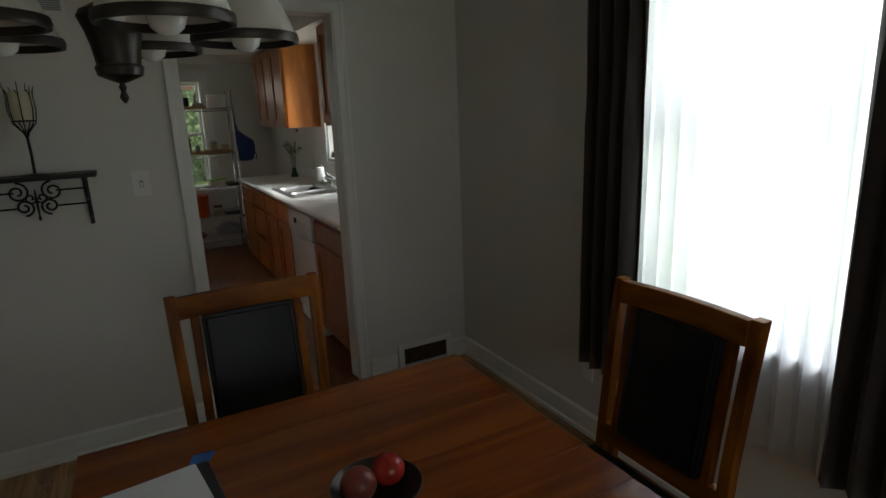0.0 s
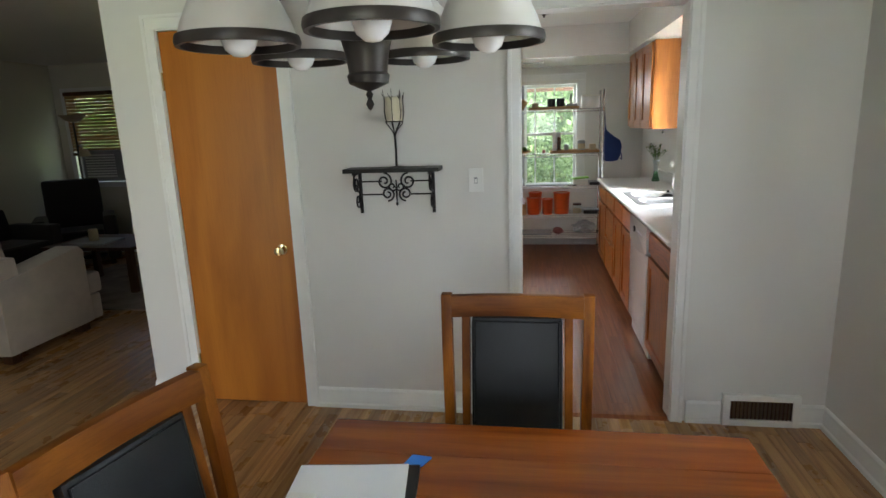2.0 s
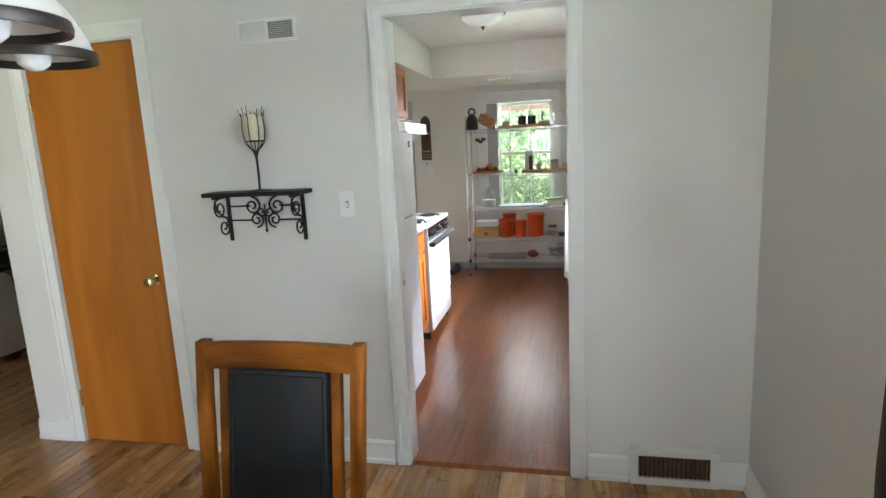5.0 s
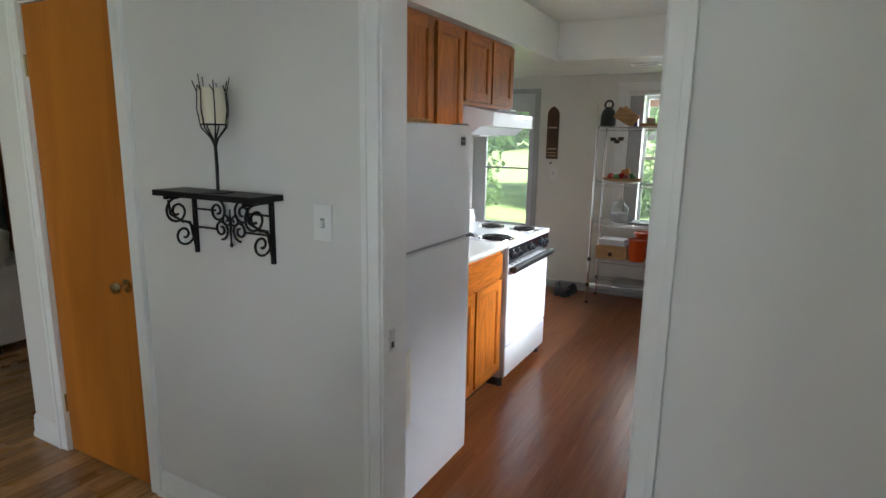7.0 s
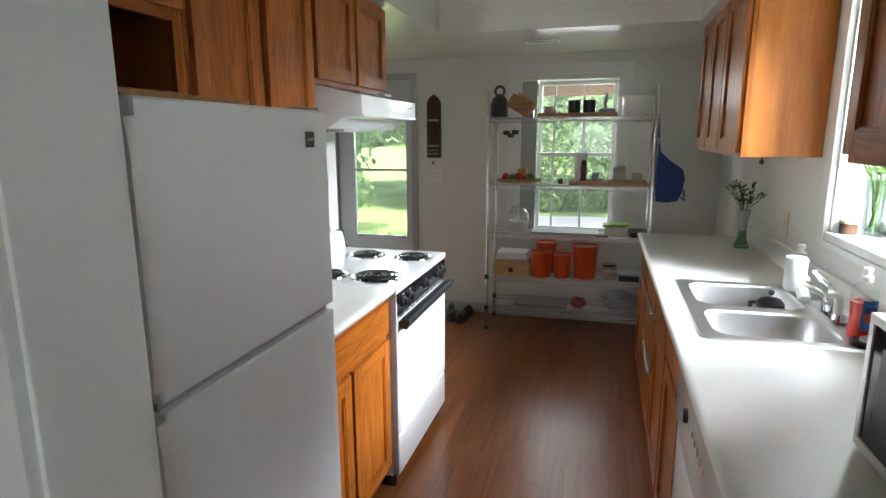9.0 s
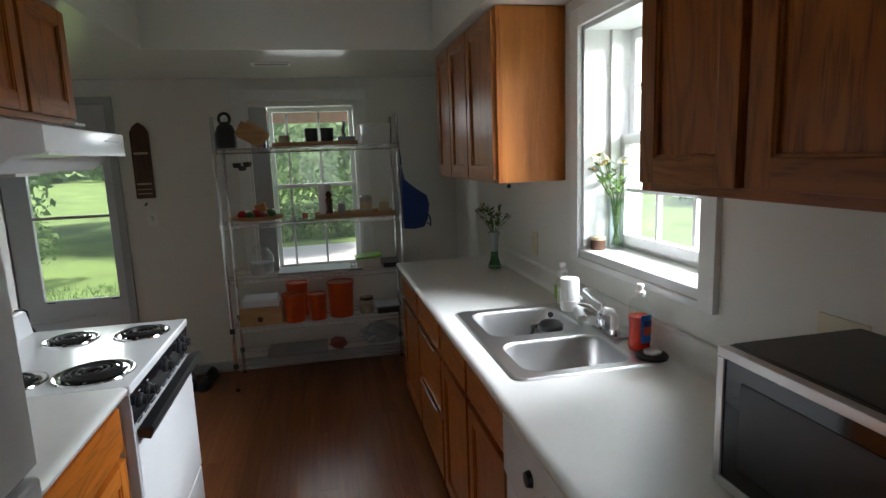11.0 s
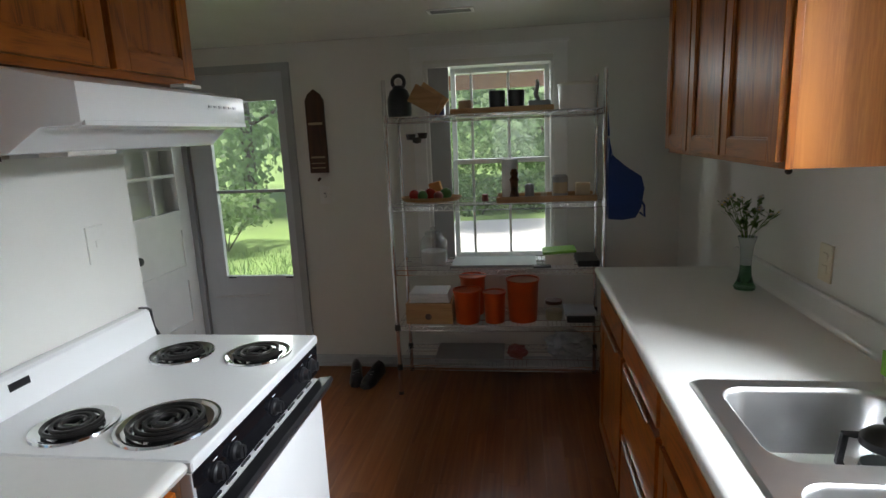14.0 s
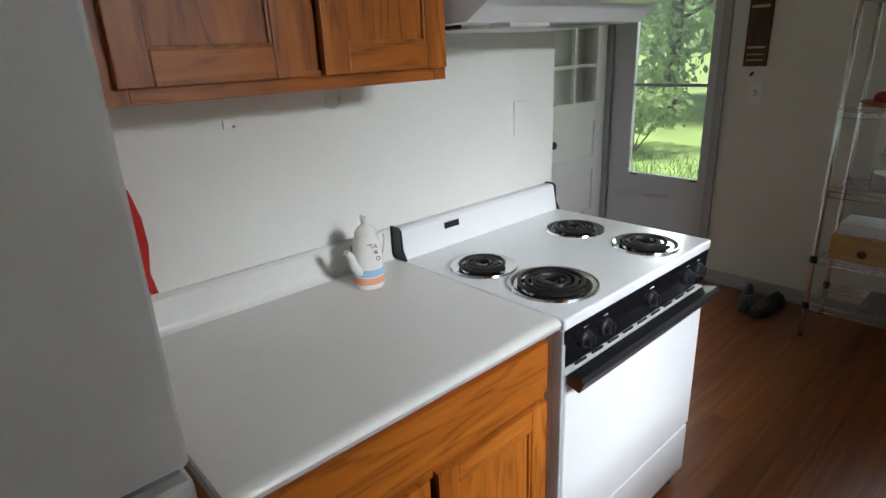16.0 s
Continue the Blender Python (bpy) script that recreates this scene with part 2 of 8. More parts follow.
M = {
    "wall": paint("cream wall paint", (0.715, 0.70, 0.672), 0.6, 0.04, 1.5, 0.25, 140),
    "kwall": paint("white kitchen paint", (0.75, 0.745, 0.695), 0.5, 0.05, 1.5, 0.25, 140),
    # living room walls: the room's greenish-yellow light is mixed into the cream
    "olive": paint("cream wall paint tinted for room light", (0.66, 0.635, 0.53), 0.45, 0.04, 1.5, 0.25, 140),
    "gloss": paint("glossy ceiling paint", (0.74, 0.73, 0.68), 0.2, 0.04, 1.2, 0.1, 60),
    "ceil": paint("ceiling paint", (0.76, 0.75, 0.70), 0.45, 0.04, 1.2, 0.2, 120),
    "trim": paint("white trim paint", (0.8, 0.8, 0.78), 0.35, 0.05, 6, 0.1, 90),
    "greytrim": paint("grey painted metal", (0.42, 0.43, 0.44), 0.45, 0.08, 5, 0.1, 90),
    "storm": paint("pale grey storm door paint", (0.60, 0.62, 0.64), 0.35, 0.06, 5, 0.1, 90),
    "oak": oak_grain("oak cabinet vertical", 2, (0.105, 0.024, 0.003), (0.42, 0.120, 0.0135), (0.54, 0.175, 0.025), 0.62, 1.9, 0.36, 0.12, 8.0, 6.0),
    "oakh": oak_grain("oak cabinet horizontal", 1, (0.105, 0.024, 0.003), (0.42, 0.120, 0.0135), (0.54, 0.175, 0.025), 0.58, 1.9, 0.36, 0.12, 8.0, 6.0),
    # plainer side veneer; colour also lightened for window light bouncing onto it
    "oakside": oak_grain("oak veneer side lightened for bounce", 2, (0.30, 0.088, 0.012), (0.50, 0.170, 0.030), (0.58, 0.213, 0.042), 0.45, 0.8, 0.42, 0.06, 4.0, 9.0, 0.05),
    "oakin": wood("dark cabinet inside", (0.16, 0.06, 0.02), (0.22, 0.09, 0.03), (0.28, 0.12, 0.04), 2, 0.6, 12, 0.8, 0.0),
    "veneer": wood("flush door veneer", (0.34, 0.108, 0.011), (0.44, 0.150, 0.017), (0.50, 0.182, 0.024), 2, 0.36, 5, 0.5, 0.1, 0.0, 0.15, 0.5, 0.3),
    "darkdoor": oak_grain("dark stained plywood door", 2, (0.016, 0.0045, 0.0014), (0.105, 0.029, 0.005), (0.22, 0.072, 0.014), 0.85, 0.8, 0.27, 0.0, 13.0, 2.2, 0.3),
    "cherry": wood("cherry chair wood", (0.085, 0.020, 0.002), (0.24, 0.073, 0.007), (0.42, 0.150, 0.016), 2, 0.40, 9, 1.6, 0.0, 0.15, 0.3, 0.5, 0.35, 0.15),
    "table": wood("cherry table top", (0.14, 0.027, 0.002), (0.235, 0.052, 0.005), (0.33, 0.085, 0.009), 0, 0.22, 12, 0.8, 0.2, 0.12, 0.2, 0.5, 0.3, 0.35),
    "strip": wood("oak strip floor", (0.30, 0.135, 0.040), (0.53, 0.285, 0.105), (0.66, 0.39, 0.165), 1, 0.27, 20, 0.9, 0.3, 0.45, 0.3),
    "lamin": wood("red brown laminate", (0.18, 0.051, 0.0135), (0.275, 0.087, 0.025), (0.37, 0.130, 0.042), 1, 0.29, 20, 0.9, 0.1, 0.14, 0.12, 0.6, 0.18),
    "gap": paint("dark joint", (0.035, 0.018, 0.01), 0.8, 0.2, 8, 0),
    "counter": paint("white laminate worktop", (0.74, 0.73, 0.695), 0.30, 0.015, 30, 0.04, 500, spread=0.01),
    "enamel": paint("white enamel", (0.80, 0.81, 0.81), 0.17, 0.02, 4, 0, coat=0.3),
    "fridge": paint("white pebbled enamel", (0.75, 0.77, 0.78), 0.38, 0.02, 4, 0.35, 420),
    "black": paint("black plastic", (0.018, 0.018, 0.02), 0.3, 0.2, 20, 0.05),
    "blackgloss": paint("black glass panel", (0.008, 0.008, 0.01), 0.08, 0.1, 4, 0),
    "coil": paint("burner coil iron", (0.03, 0.028, 0.027), 0.45, 0.3, 30, 0.2, metal=0.6),
    "chrome": paint("chrome", (0.72, 0.73, 0.75), 0.09, 0.05, 12, 0, metal=1.0),
    "steel": paint("brushed stainless steel", (0.66, 0.66, 0.66), 0.36, 0.03, 30, 0.03, 600, metal=1.0, spread=0.03),
    "brass": paint("brass", (0.74, 0.62, 0.36), 0.18, 0.12, 20, 0, metal=1.0),
    "bronze": paint("dark bronze metal", (0.055, 0.047, 0.042), 0.42, 0.2, 12, 0.1, metal=0.55),
    "iron": paint("black wrought iron", (0.014, 0.012, 0.012), 0.42, 0.2, 20, 0.3, 120, metal=0.3),
    "leather": paint("black leather", (0.010, 0.011, 0.012), 0.42, 0.2, 10, 0.5, 260, spread=0.06),
    "shade": paint("frosted glass shade", (0.62, 0.60, 0.56), 0.35, 0.06, 8, 0.1, 60),
    "bulb": paint("white glass bulb", (0.86, 0.87, 0.88), 0.2, 0.02, 4, 0),
    "candle": paint("ivory candle wax", (0.74, 0.68, 0.52), 0.5, 0.05, 12, 0.1),
    "curtain": cloth("dark brown curtain", (0.030, 0.021, 0.019), 0.85, 0.25),
    "sofa": cloth("beige sofa cloth", (0.52, 0.46, 0.39), 0.95, 0.5),
    "darkcloth": cloth("dark upholstery", (0.02, 0.018, 0.018), 0.9, 0.2),
    "sheer": sheer_cloth("sheer white curtain"),
    # a little glare haze is mixed into the panes
    "pane": glass("window glass", haze=0.022),
    "clear": glass("clear glass", (0.93, 0.96, 0.95)),
    "greenglass": glass("green glass", (0.10, 0.30, 0.14), thin=False),
    "red": paint("red soap", (0.62, 0.035, 0.012), 0.12, 0.05, 6, 0),
    "orange": paint("orange enamel canister", (0.66, 0.09, 0.014), 0.3, 0.08, 8, 0.05),
    "blue": cloth("blue bag cloth", (0.016, 0.045, 0.19), 0.8, 0.2),
    "bluep": paint("blue plastic", (0.03, 0.17, 0.55), 0.3, 0.05, 8, 0),
    "paper": paint("white paper", (0.82, 0.83, 0.85), 0.7, 0.02, 8, 0),
    "white": paint("white plastic", (0.8, 0.8, 0.78), 0.3, 0.03, 8, 0),
    "china": paint("white glazed china", (0.80, 0.78, 0.73), 0.12, 0.03, 8, 0),
    "pine": wood("pine box", (0.42, 0.23, 0.09), (0.55, 0.32, 0.14), (0.62, 0.40, 0.2), 0, 0.5, 14, 1.0, 0.0),
    "board": wood("wooden tray", (0.30, 0.15, 0.055), (0.42, 0.23, 0.09), (0.5, 0.29, 0.13), 0, 0.45, 14, 1.0, 0.1),
    "plaque": wood("dark wooden plaque", (0.045, 0.018, 0.009), (0.075, 0.03, 0.014), (0.11, 0.045, 0.02), 2, 0.4, 14, 1.0, 0.2),
    "green": paint("green leaf", (0.06, 0.16, 0.03), 0.5, 0.3, 20, 0),
    "lime": paint("lime green plastic", (0.22, 0.5, 0.05), 0.4, 0.1, 8, 0),
    "yellow": paint("yellow petals", (0.85, 0.62, 0.08), 0.6, 0.1, 20, 0),
    "petal": paint("white petals", (0.82, 0.80, 0.72), 0.6, 0.05, 20, 0),
    "rust": paint("rust orange petals", (0.55, 0.22, 0.05), 0.6, 0.1, 20, 0),
    "grey": paint("grey plastic", (0.3, 0.31, 0.32), 0.4, 0.05, 8, 0),
    "orangeband": paint("faded orange glaze", (0.80, 0.36, 0.24), 0.15, 0.03, 8, 0),
    "bluebandm": paint("pale blue glaze", (0.36, 0.55, 0.74), 0.15, 0.03, 8, 0),
    "tan": paint("tan card", (0.5, 0.4, 0.26), 0.6, 0.1, 10, 0),
    "redfruit": paint("red apple skin", (0.42, 0.03, 0.02), 0.25, 0.25, 25, 0),
    "peach": paint("dull red plum skin", (0.26, 0.06, 0.05), 0.35, 0.3, 25, 0),
    "brick": paint("red brick", (0.3, 0.12, 0.08), 0.85, 0.25, 14, 0.5, 40),
    "grass": paint("grass", (0.19, 0.29, 0.085), 0.9, 0.35, 0.7, 0.6, 12),
    "drive": paint("pale concrete drive", (0.6, 0.59, 0.56), 0.85, 0.12, 1.2, 0.4, 30),
    "bark": paint("bark", (0.07, 0.05, 0.035), 0.9, 0.3, 10, 0.8, 20),
}


def leaf_material(name, c):
    g = Graph(name)
    out = g.n["Material Output"]
    geo = g.n.new("ShaderNodeNewGeometry")
    col = g.ramp(geo.outputs["Random Per Island"], (0.0, tuple(x * 0.7 for x in c)), (1.0, tuple(min(1, x * 1.5) for x in c)))
    g.base(col)
    g.set(Roughness=0.5)
    tl = g.n.new("ShaderNodeBsdfTranslucent")
    g.link(col, tl.inputs[0])
    mx = g.n.new("ShaderNodeMixShader")
    mx.inputs[0].default_value = 0.6
    g.link(g.b.outputs[0], mx.inputs[1])
    g.link(tl.outputs[0], mx.inputs[2])
    g.link(mx.outputs[0], out.inputs[0])
    return g.mat


M["leaves"] = leaf_material("maple leaves", (0.20, 0.31, 0.13))
M["shrub"] = leaf_material("shrub leaves", (0.20, 0.30, 0.12))

for key, c in (("daisy", (0.55, 0.54, 0.49)), ("goldpetal", (0.56, 0.44, 0.08)), ("withered", (0.34, 0.20, 0.09)), ("sprig", (0.13, 0.21, 0.06))):
    M[key] = leaf_material(key + " tissue", c)
M["leather"].node_tree.nodes["Principled BSDF"].inputs["Specular IOR Level"].default_value = 0.3
M["vasetop"] = paint("milky vase glass", (0.5, 0.56, 0.55), 0.15, 0.05, 8, 0)
M["jarglass"] = glass("thick jar glass", (0.86, 0.88, 0.88), shine=0.16)
M["redcloth"] = cloth("red cloth", (0.50, 0.02, 0.015), 0.9, 0.2)
M["charcoal"] = paint("charcoal enamelled metal", (0.045, 0.045, 0.045), 0.4, 0.1, 8, 0.1)
M["navy"] = paint("navy print", (0.03, 0.03, 0.16), 0.3, 0.05, 8, 0)


def top_of(ob):
    while ob.parent:
        ob = ob.parent
    return ob


def part(name, bm, mat, parent=None, label="", smooth=False):
    """Link a bmesh, made in world places, as one mesh object under a thing or a part."""
    me = bpy.data.meshes.new(name)
    if parent:
        off = top_of(parent).location
        if off.length:
            bmesh.ops.translate(bm, verts=bm.verts, vec=-off)
    bm.to_mesh(me)
    bm.free()
    me.materials.append(M[mat] if isinstance(mat, str) else mat)
    if smooth:
        me.polygons.foreach_set("use_smooth", [True] * len(me.polygons))
        me.set_sharp_from_angle(angle=radians(35))
    ob = new(name, me)
    if parent:
        ob.parent = parent
    if label:
        ob["label"] = label
    return ob


def thing(name, at, label, category, group="", kind=""):
    ob = new(name)
    ob.location = at
    ob.empty_display_size = 0.05
    return tagged(ob, label, category, group, kind)


def solo(name, bm, mat, label, category, group="", smooth=True, kind=""):
    return tagged(part(name, bm, mat, smooth=smooth), label, category, group, kind)


def box(x0, x1, y0, y1, z0, z1, bevel=0.0, bm=None, seg=2):
    b = bmesh.new()
    bmesh.ops.create_cube(b, size=1.0)
    for v in b.verts:
        v.co = Vector((x0 + (v.co.x + 0.5) * (x1 - x0), y0 + (v.co.y + 0.5) * (y1 - y0), z0 + (v.co.z + 0.5) * (z1 - z0)))
    if bevel:
        bmesh.ops.bevel(b, geom=b.edges[:], offset=bevel, segments=seg, affect="EDGES", profile=0.7)
    return merge(bm, b)


def merge(bm, b):
    if bm is None:
        return b
    me = bpy.data.meshes.new("tmp")
    b.to_mesh(me)
    b.free()
    bm.from_mesh(me)
    bpy.data.meshes.remove(me)
    return bm


def boxes(rows, bevel=0.0):
    bm = bmesh.new()
    for r in rows:
        box(*r, bevel=bevel, bm=bm)
    return bm


def lathe(at, profile, seg=32, bm=None, axis="z", cap=True):
    """Profile rows (radius, height) turned about an axis through at."""
    b = bmesh.new()
    rings = []
    for r, h in profile:
        ring = []
        for i in range(seg):
            a = 2 * math.pi * i / seg
            u, w = r * math.cos(a), r * math.sin(a)
            co = {"z": (u, w, h), "x": (h, u, w), "y": (w, h, u)}[axis]
            ring.append(b.verts.new(Vector(at) + Vector(co)))
        rings.append(ring)
    for p, q in zip(rings, rings[1:]):
        for i in range(seg):
            b.faces.new((p[i], p[(i + 1) % seg], q[(i + 1) % seg], q[i]))
    if cap:
        if profile[0][0] > 1e-5:
            b.faces.new(rings[0][::-1])
        if profile[-1][0] > 1e-5:
            b.faces.new(rings[-1])
    bmesh.ops.remove_doubles(b, verts=b.verts, dist=1e-6)
    bmesh.ops.recalc_face_normals(b, faces=b.faces)
    return merge(bm, b)


def tube(points, r, seg=8, bm=None, taper=None):
    """A round bar along points."""
    b = bmesh.new()
    pts = [Vector(p) for p in points]
    rings = []
    prev = None
    for i, p in enumerate(pts):
        d = (pts[min(i + 1, len(pts) - 1)] - pts[max(i - 1, 0)]).normalized()
        if prev is None:
            side = d.orthogonal().normalized()
        else:
            side = (prev - d * prev.dot(d)).normalized()
        prev = side
        up = d.cross(side)
        rr = r if taper is None else r * (1 + (taper - 1) * i / (len(pts) - 1))
        rings.append([b.verts.new(p + rr * (math.cos(2 * math.pi * k / seg) * side + math.sin(2 * math.pi * k / seg) * up)) for k in range(seg)])
    for p, q in zip(rings, rings[1:]):
        for k in range(seg):
            b.faces.new((p[k], p[(k + 1) % seg], q[(k + 1) % seg], q[k]))
    b.faces.new(rings[0][::-1])
    b.faces.new(rings[-1])
    return merge(bm, b)


def prism(outline, axis, a0, a1, bevel=0.0, bm=None):
    """An outline of (u, w) rows pushed along an axis from a0 to a1."""
    b = bmesh.new()

    def place(u, w, a):
        return {"x": (a, u, w), "y": (u, a, w), "z": (u, w, a)}[axis]

    lo = [b.verts.new(place(u, w, a0)) for u, w in outline]
    hi = [b.verts.new(place(u, w, a1)) for u, w in outline]
    n = len(outline)
    b.faces.new(lo)
    b.faces.new(hi[::-1])
    for i in range(n):
        b.faces.new((lo[i], hi[i], hi[(i + 1) % n], lo[(i + 1) % n]))
    bmesh.ops.recalc_face_normals(b, faces=b.faces)
    if bevel:
        bmesh.ops.bevel(b, geom=b.edges[:], offset=bevel, segments=2, affect="EDGES", profile=0.7)
    return merge(bm, b)


def spiral(c, r0, r1, a0, turns, plane="x", n=26):
    """Points of a scroll in the plane that faces the given axis."""
    out = []
    for i in range(n + 1):
        f = i / n
        a = a0 + turns * 2 * math.pi * f
        r = r0 + (r1 - r0) * f
        u, w = r * math.cos(a), r * math.sin(a)
        out.append((c[0], c[1] + u, c[2] + w) if plane == "x" else (c[0] + u, c[1], c[2] + w))
    return out


def ball(c, r, bm=None, squash=1.0, seg=16):
    prof = [(r * math.sin(math.pi * i / 10), -r * squash * math.cos(math.pi * i / 10)) for i in range(11)]
    prof[0], prof[-1] = (0.0, -r * squash), (0.0, r * squash)
    return lathe(c, prof, seg, bm)


# ---- structure ----
H = 2.44
W, WK = 4.70, 4.82          # partition, dining face and kitchen face
RD, RK = 2.92, 2.79         # outer wall, dining and kitchen
LK, F = 0.518, 9.037          # kitchen's other long wall, far wall
SOF = 2.147                 # underside of the kitchen's dropped border
DX0, DX1, DZ = 1.447, 2.187, 2.03      # doorway to the kitchen
CX0, CX1, CZ = -0.395, 0.232, 2.05     # closet door


def structure(name, bm, mat, label, category="wall", smooth=False):
    return solo(name, bm, mat, label, category, smooth=smooth, kind="structure")


# partition with the closet door and the kitchen doorway
structure("wall_partition", boxes([
    (-0.70, CX0 - 0.02, W, WK, 0, H), (CX0 - 0.02, CX1 + 0.02, W, WK, CZ + 0.02, H), (CX1 + 0.02, DX0 - 0.02, W, WK, 0, H),
    (DX0 - 0.02, DX1 + 0.02, W, WK, DZ + 0.02, H), (DX1 + 0.02, RD, W, WK, 0, H)]), "wall", "cream painted plaster partition wall of the dining room")
structure("wall_closet", boxes([(-0.70, -0.58, WK, F, 0, H), (-0.58, 0.398, 7.097, 7.217, 0, H)]), "wall", "cream painted wall round the closet")
structure("wall_kitchen_long", box(0.398, LK, WK, 7.217, 0, H), "kwall", "off-white painted kitchen wall behind the stove")
# outer wall of the kitchen, with the sink window
WY0, WY1, WZ0, WZ1 = 6.045, 6.815, 1.14, 2.03
structure("wall_kitchen_outer", boxes([
    (RK, RK + 0.26, WK, WY0, 0, H), (RK, RK + 0.26, WY1, F + 0.26, 0, H), (RK, RK + 0.26, WY0, WY1, 0, WZ0), (RK, RK + 0.26, WY0, WY1, WZ1, H)]),
    "kwall", "off-white painted kitchen wall with the sink window")
# far wall with back door and window
FX0, FX1, FZ0, FZ1 = 1.255, 2.04, 0.72, 1.97
BX0, BX1, BZ = -0.36, 0.345, 1.985
structure("wall_far", boxes([
    (-0.70, BX0, F, F + 0.24, 0, H), (BX0, BX1, F, F + 0.24, BZ, H), (BX1, FX0, F, F + 0.24, 0, H),
    (FX0, FX1, F, F + 0.24, 0, FZ0), (FX0, FX1, F, F + 0.24, FZ1, H), (FX1, RK, F, F + 0.24, 0, H)]), "kwall", "off-white painted far kitchen wall")
# dining outer wall with its window
QY0, QY1, QZ0, QZ1 = 2.33, 3.33, 0.78, 2.05
structure("wall_dining_outer", boxes([
    (RD, RD + 0.13, -0.6, QY0, 0, H), (RD, RD + 0.13, QY1, W, 0, H), (RD, RD + 0.13, QY0, QY1, 0, QZ0), (RD, RD + 0.13, QY0, QY1, QZ1, H)]),
    "wall", "cream painted dining room wall with a curtained window")
structure("wall_dining_back", boxes([(-0.25, 0.95, -0.72, -0.6, 0, H), (2.25, RD + 0.13, -0.72, -0.6, 0, H), (0.95, 2.25, -0.72, -0.6, 0, 0.9), (0.95, 2.25, -0.72, -0.6, 2.1, H)]), "wall", "cream painted wall behind the table")
structure("wall_dining_side", box(-0.25, -0.13, -0.6, 2.20, 0, H), "wall", "cream painted side wall by the front door")
# front wall with the front door's opening
structure("wall_front", boxes([(-5.0, -1.21, 2.08, 2.20, 0, H), (-1.21, -0.25, 2.08, 2.20, 2.07, H)]), "wall", "cream painted front wall of the living room")
# living room
LX, LY = -4.62, 8.62
structure("wall_living_side", boxes([(LX - 0.12, LX, 2.2, 5.95, 0, H), (LX - 0.12, LX, 6.80, LY + 0.12, 0, H), (LX - 0.12, LX, 5.95, 6.80, 2.05, H)]), "olive", "cream painted living room wall with an open doorway")
structure("wall_living_end", boxes([(LX, -4.43, LY, LY + 0.12, 0, H), (-3.45, -0.70, LY, LY + 0.12, 0, H), (-4.43, -3.45, LY, LY + 0.12, 0, 0.95), (-4.43, -3.45, LY, LY + 0.12, 2.08, H)]), "olive", "cream painted living room wall with a blind-covered window")
structure("wall_bedroom", boxes([(LX - 1.6, LX - 1.5, 5.2, 7.6, 0, H), (LX - 1.5, LX - 0.12, 5.2, 5.3, 0, H), (LX - 1.5, LX - 0.12, 7.5, 7.6, 0, H)]), "olive", "plain cream wall of the next room")

structure("ceiling_dining", boxes([(-5.0, RD + 0.13, -0.72, W, H, H + 0.1), (LX - 1.6, -0.70, W, LY + 0.12, H, H + 0.1), (LX - 1.6, -5.0, 5.0, W, H, H + 0.1)]), "ceil", "off-white painted ceiling of dining and living room", "ceiling")
structure("ceiling_kitchen", box(-0.70, RK + 0.26, WK - 0.12, F + 0.24, H + 0.004, H + 0.1), "ceil", "off-white painted kitchen ceiling", "ceiling")
for row in ((LK, 0.90, WK, 7.957, SOF, H), (2.43, RK, WK, 7.957, SOF, H), (-0.58, RK, 7.957, F, SOF, H), (-0.58, LK, 7.217, 7.957, SOF, H)):
    structure("soffit", box(*row), "gloss", "glossy off-white dropped ceiling border over the cabinets", "soffit")

structure("floor_under_dining", box(-6.3, RD, -0.7, W + 0.05, -0.08, -0.012), "gap", "dark gaps under the strip floor", "floor")
structure("floor_under_living", box(-6.3, -0.70, W + 0.05, LY, -0.08, -0.012), "gap", "dark gaps under the living room floor", "floor")
structure("floor_under_kitchen", box(-0.60, RK, W + 0.05, F, -0.08, -0.010), "gap", "dark joints under the laminate floor", "floor")

# base boards and casings


def base_run(axis, wall, a0, a1, side, h=0.115):
    """A base board with a moulded top and a shoe along a wall."""
    prof = [(0, 0), (side * 0.022, 0), (side * 0.022, 0.02), (side * 0.015, 0.028), (side * 0.015, h - 0.035), (side * 0.011, h - 0.02), (side * 0.012, h - 0.012), (side * 0.004, h), (0, h)]
    return prism([(wall + u, w) for u, w in prof], {"x": "y", "y": "x"}[axis], a0, a1) if axis == "x" else prism([(wall + u, w) for u, w in prof], "x", a0, a1)


for axis, wall, a0, a1, side in (("y", W, -0.70, CX0 - 0.075, -1), ("y", W, CX1 + 0.075, DX0 - 0.08, -1), ("y", W, DX1 + 0.08, 2.435, -1),
                                 ("y", W, 2.80, RD, -1), ("x", RD, -0.6, W - 0.024, -1), ("x", -0.70, W, LY, -1)):
    structure("baseboard", base_run(axis, wall, a0, a1, side), "trim", "white painted moulded baseboard", "baseboard", True)
for wall, a0, a1 in ((F, BX1 + 0.06, RK),):
    structure("baseboard", base_run("y", wall, a0, a1, -1, 0.08), "greytrim", "grey vinyl cove baseboard in the kitchen", "baseboard", True)
structure("baseboard", base_run("x", LX, 6.88, LY, 1), "trim", "white painted moulded baseboard", "baseboard", True)
structure("baseboard", base_run("y", LY, LX + 0.03, -0.72, -1), "trim", "white painted moulded baseboard", "baseboard", True)


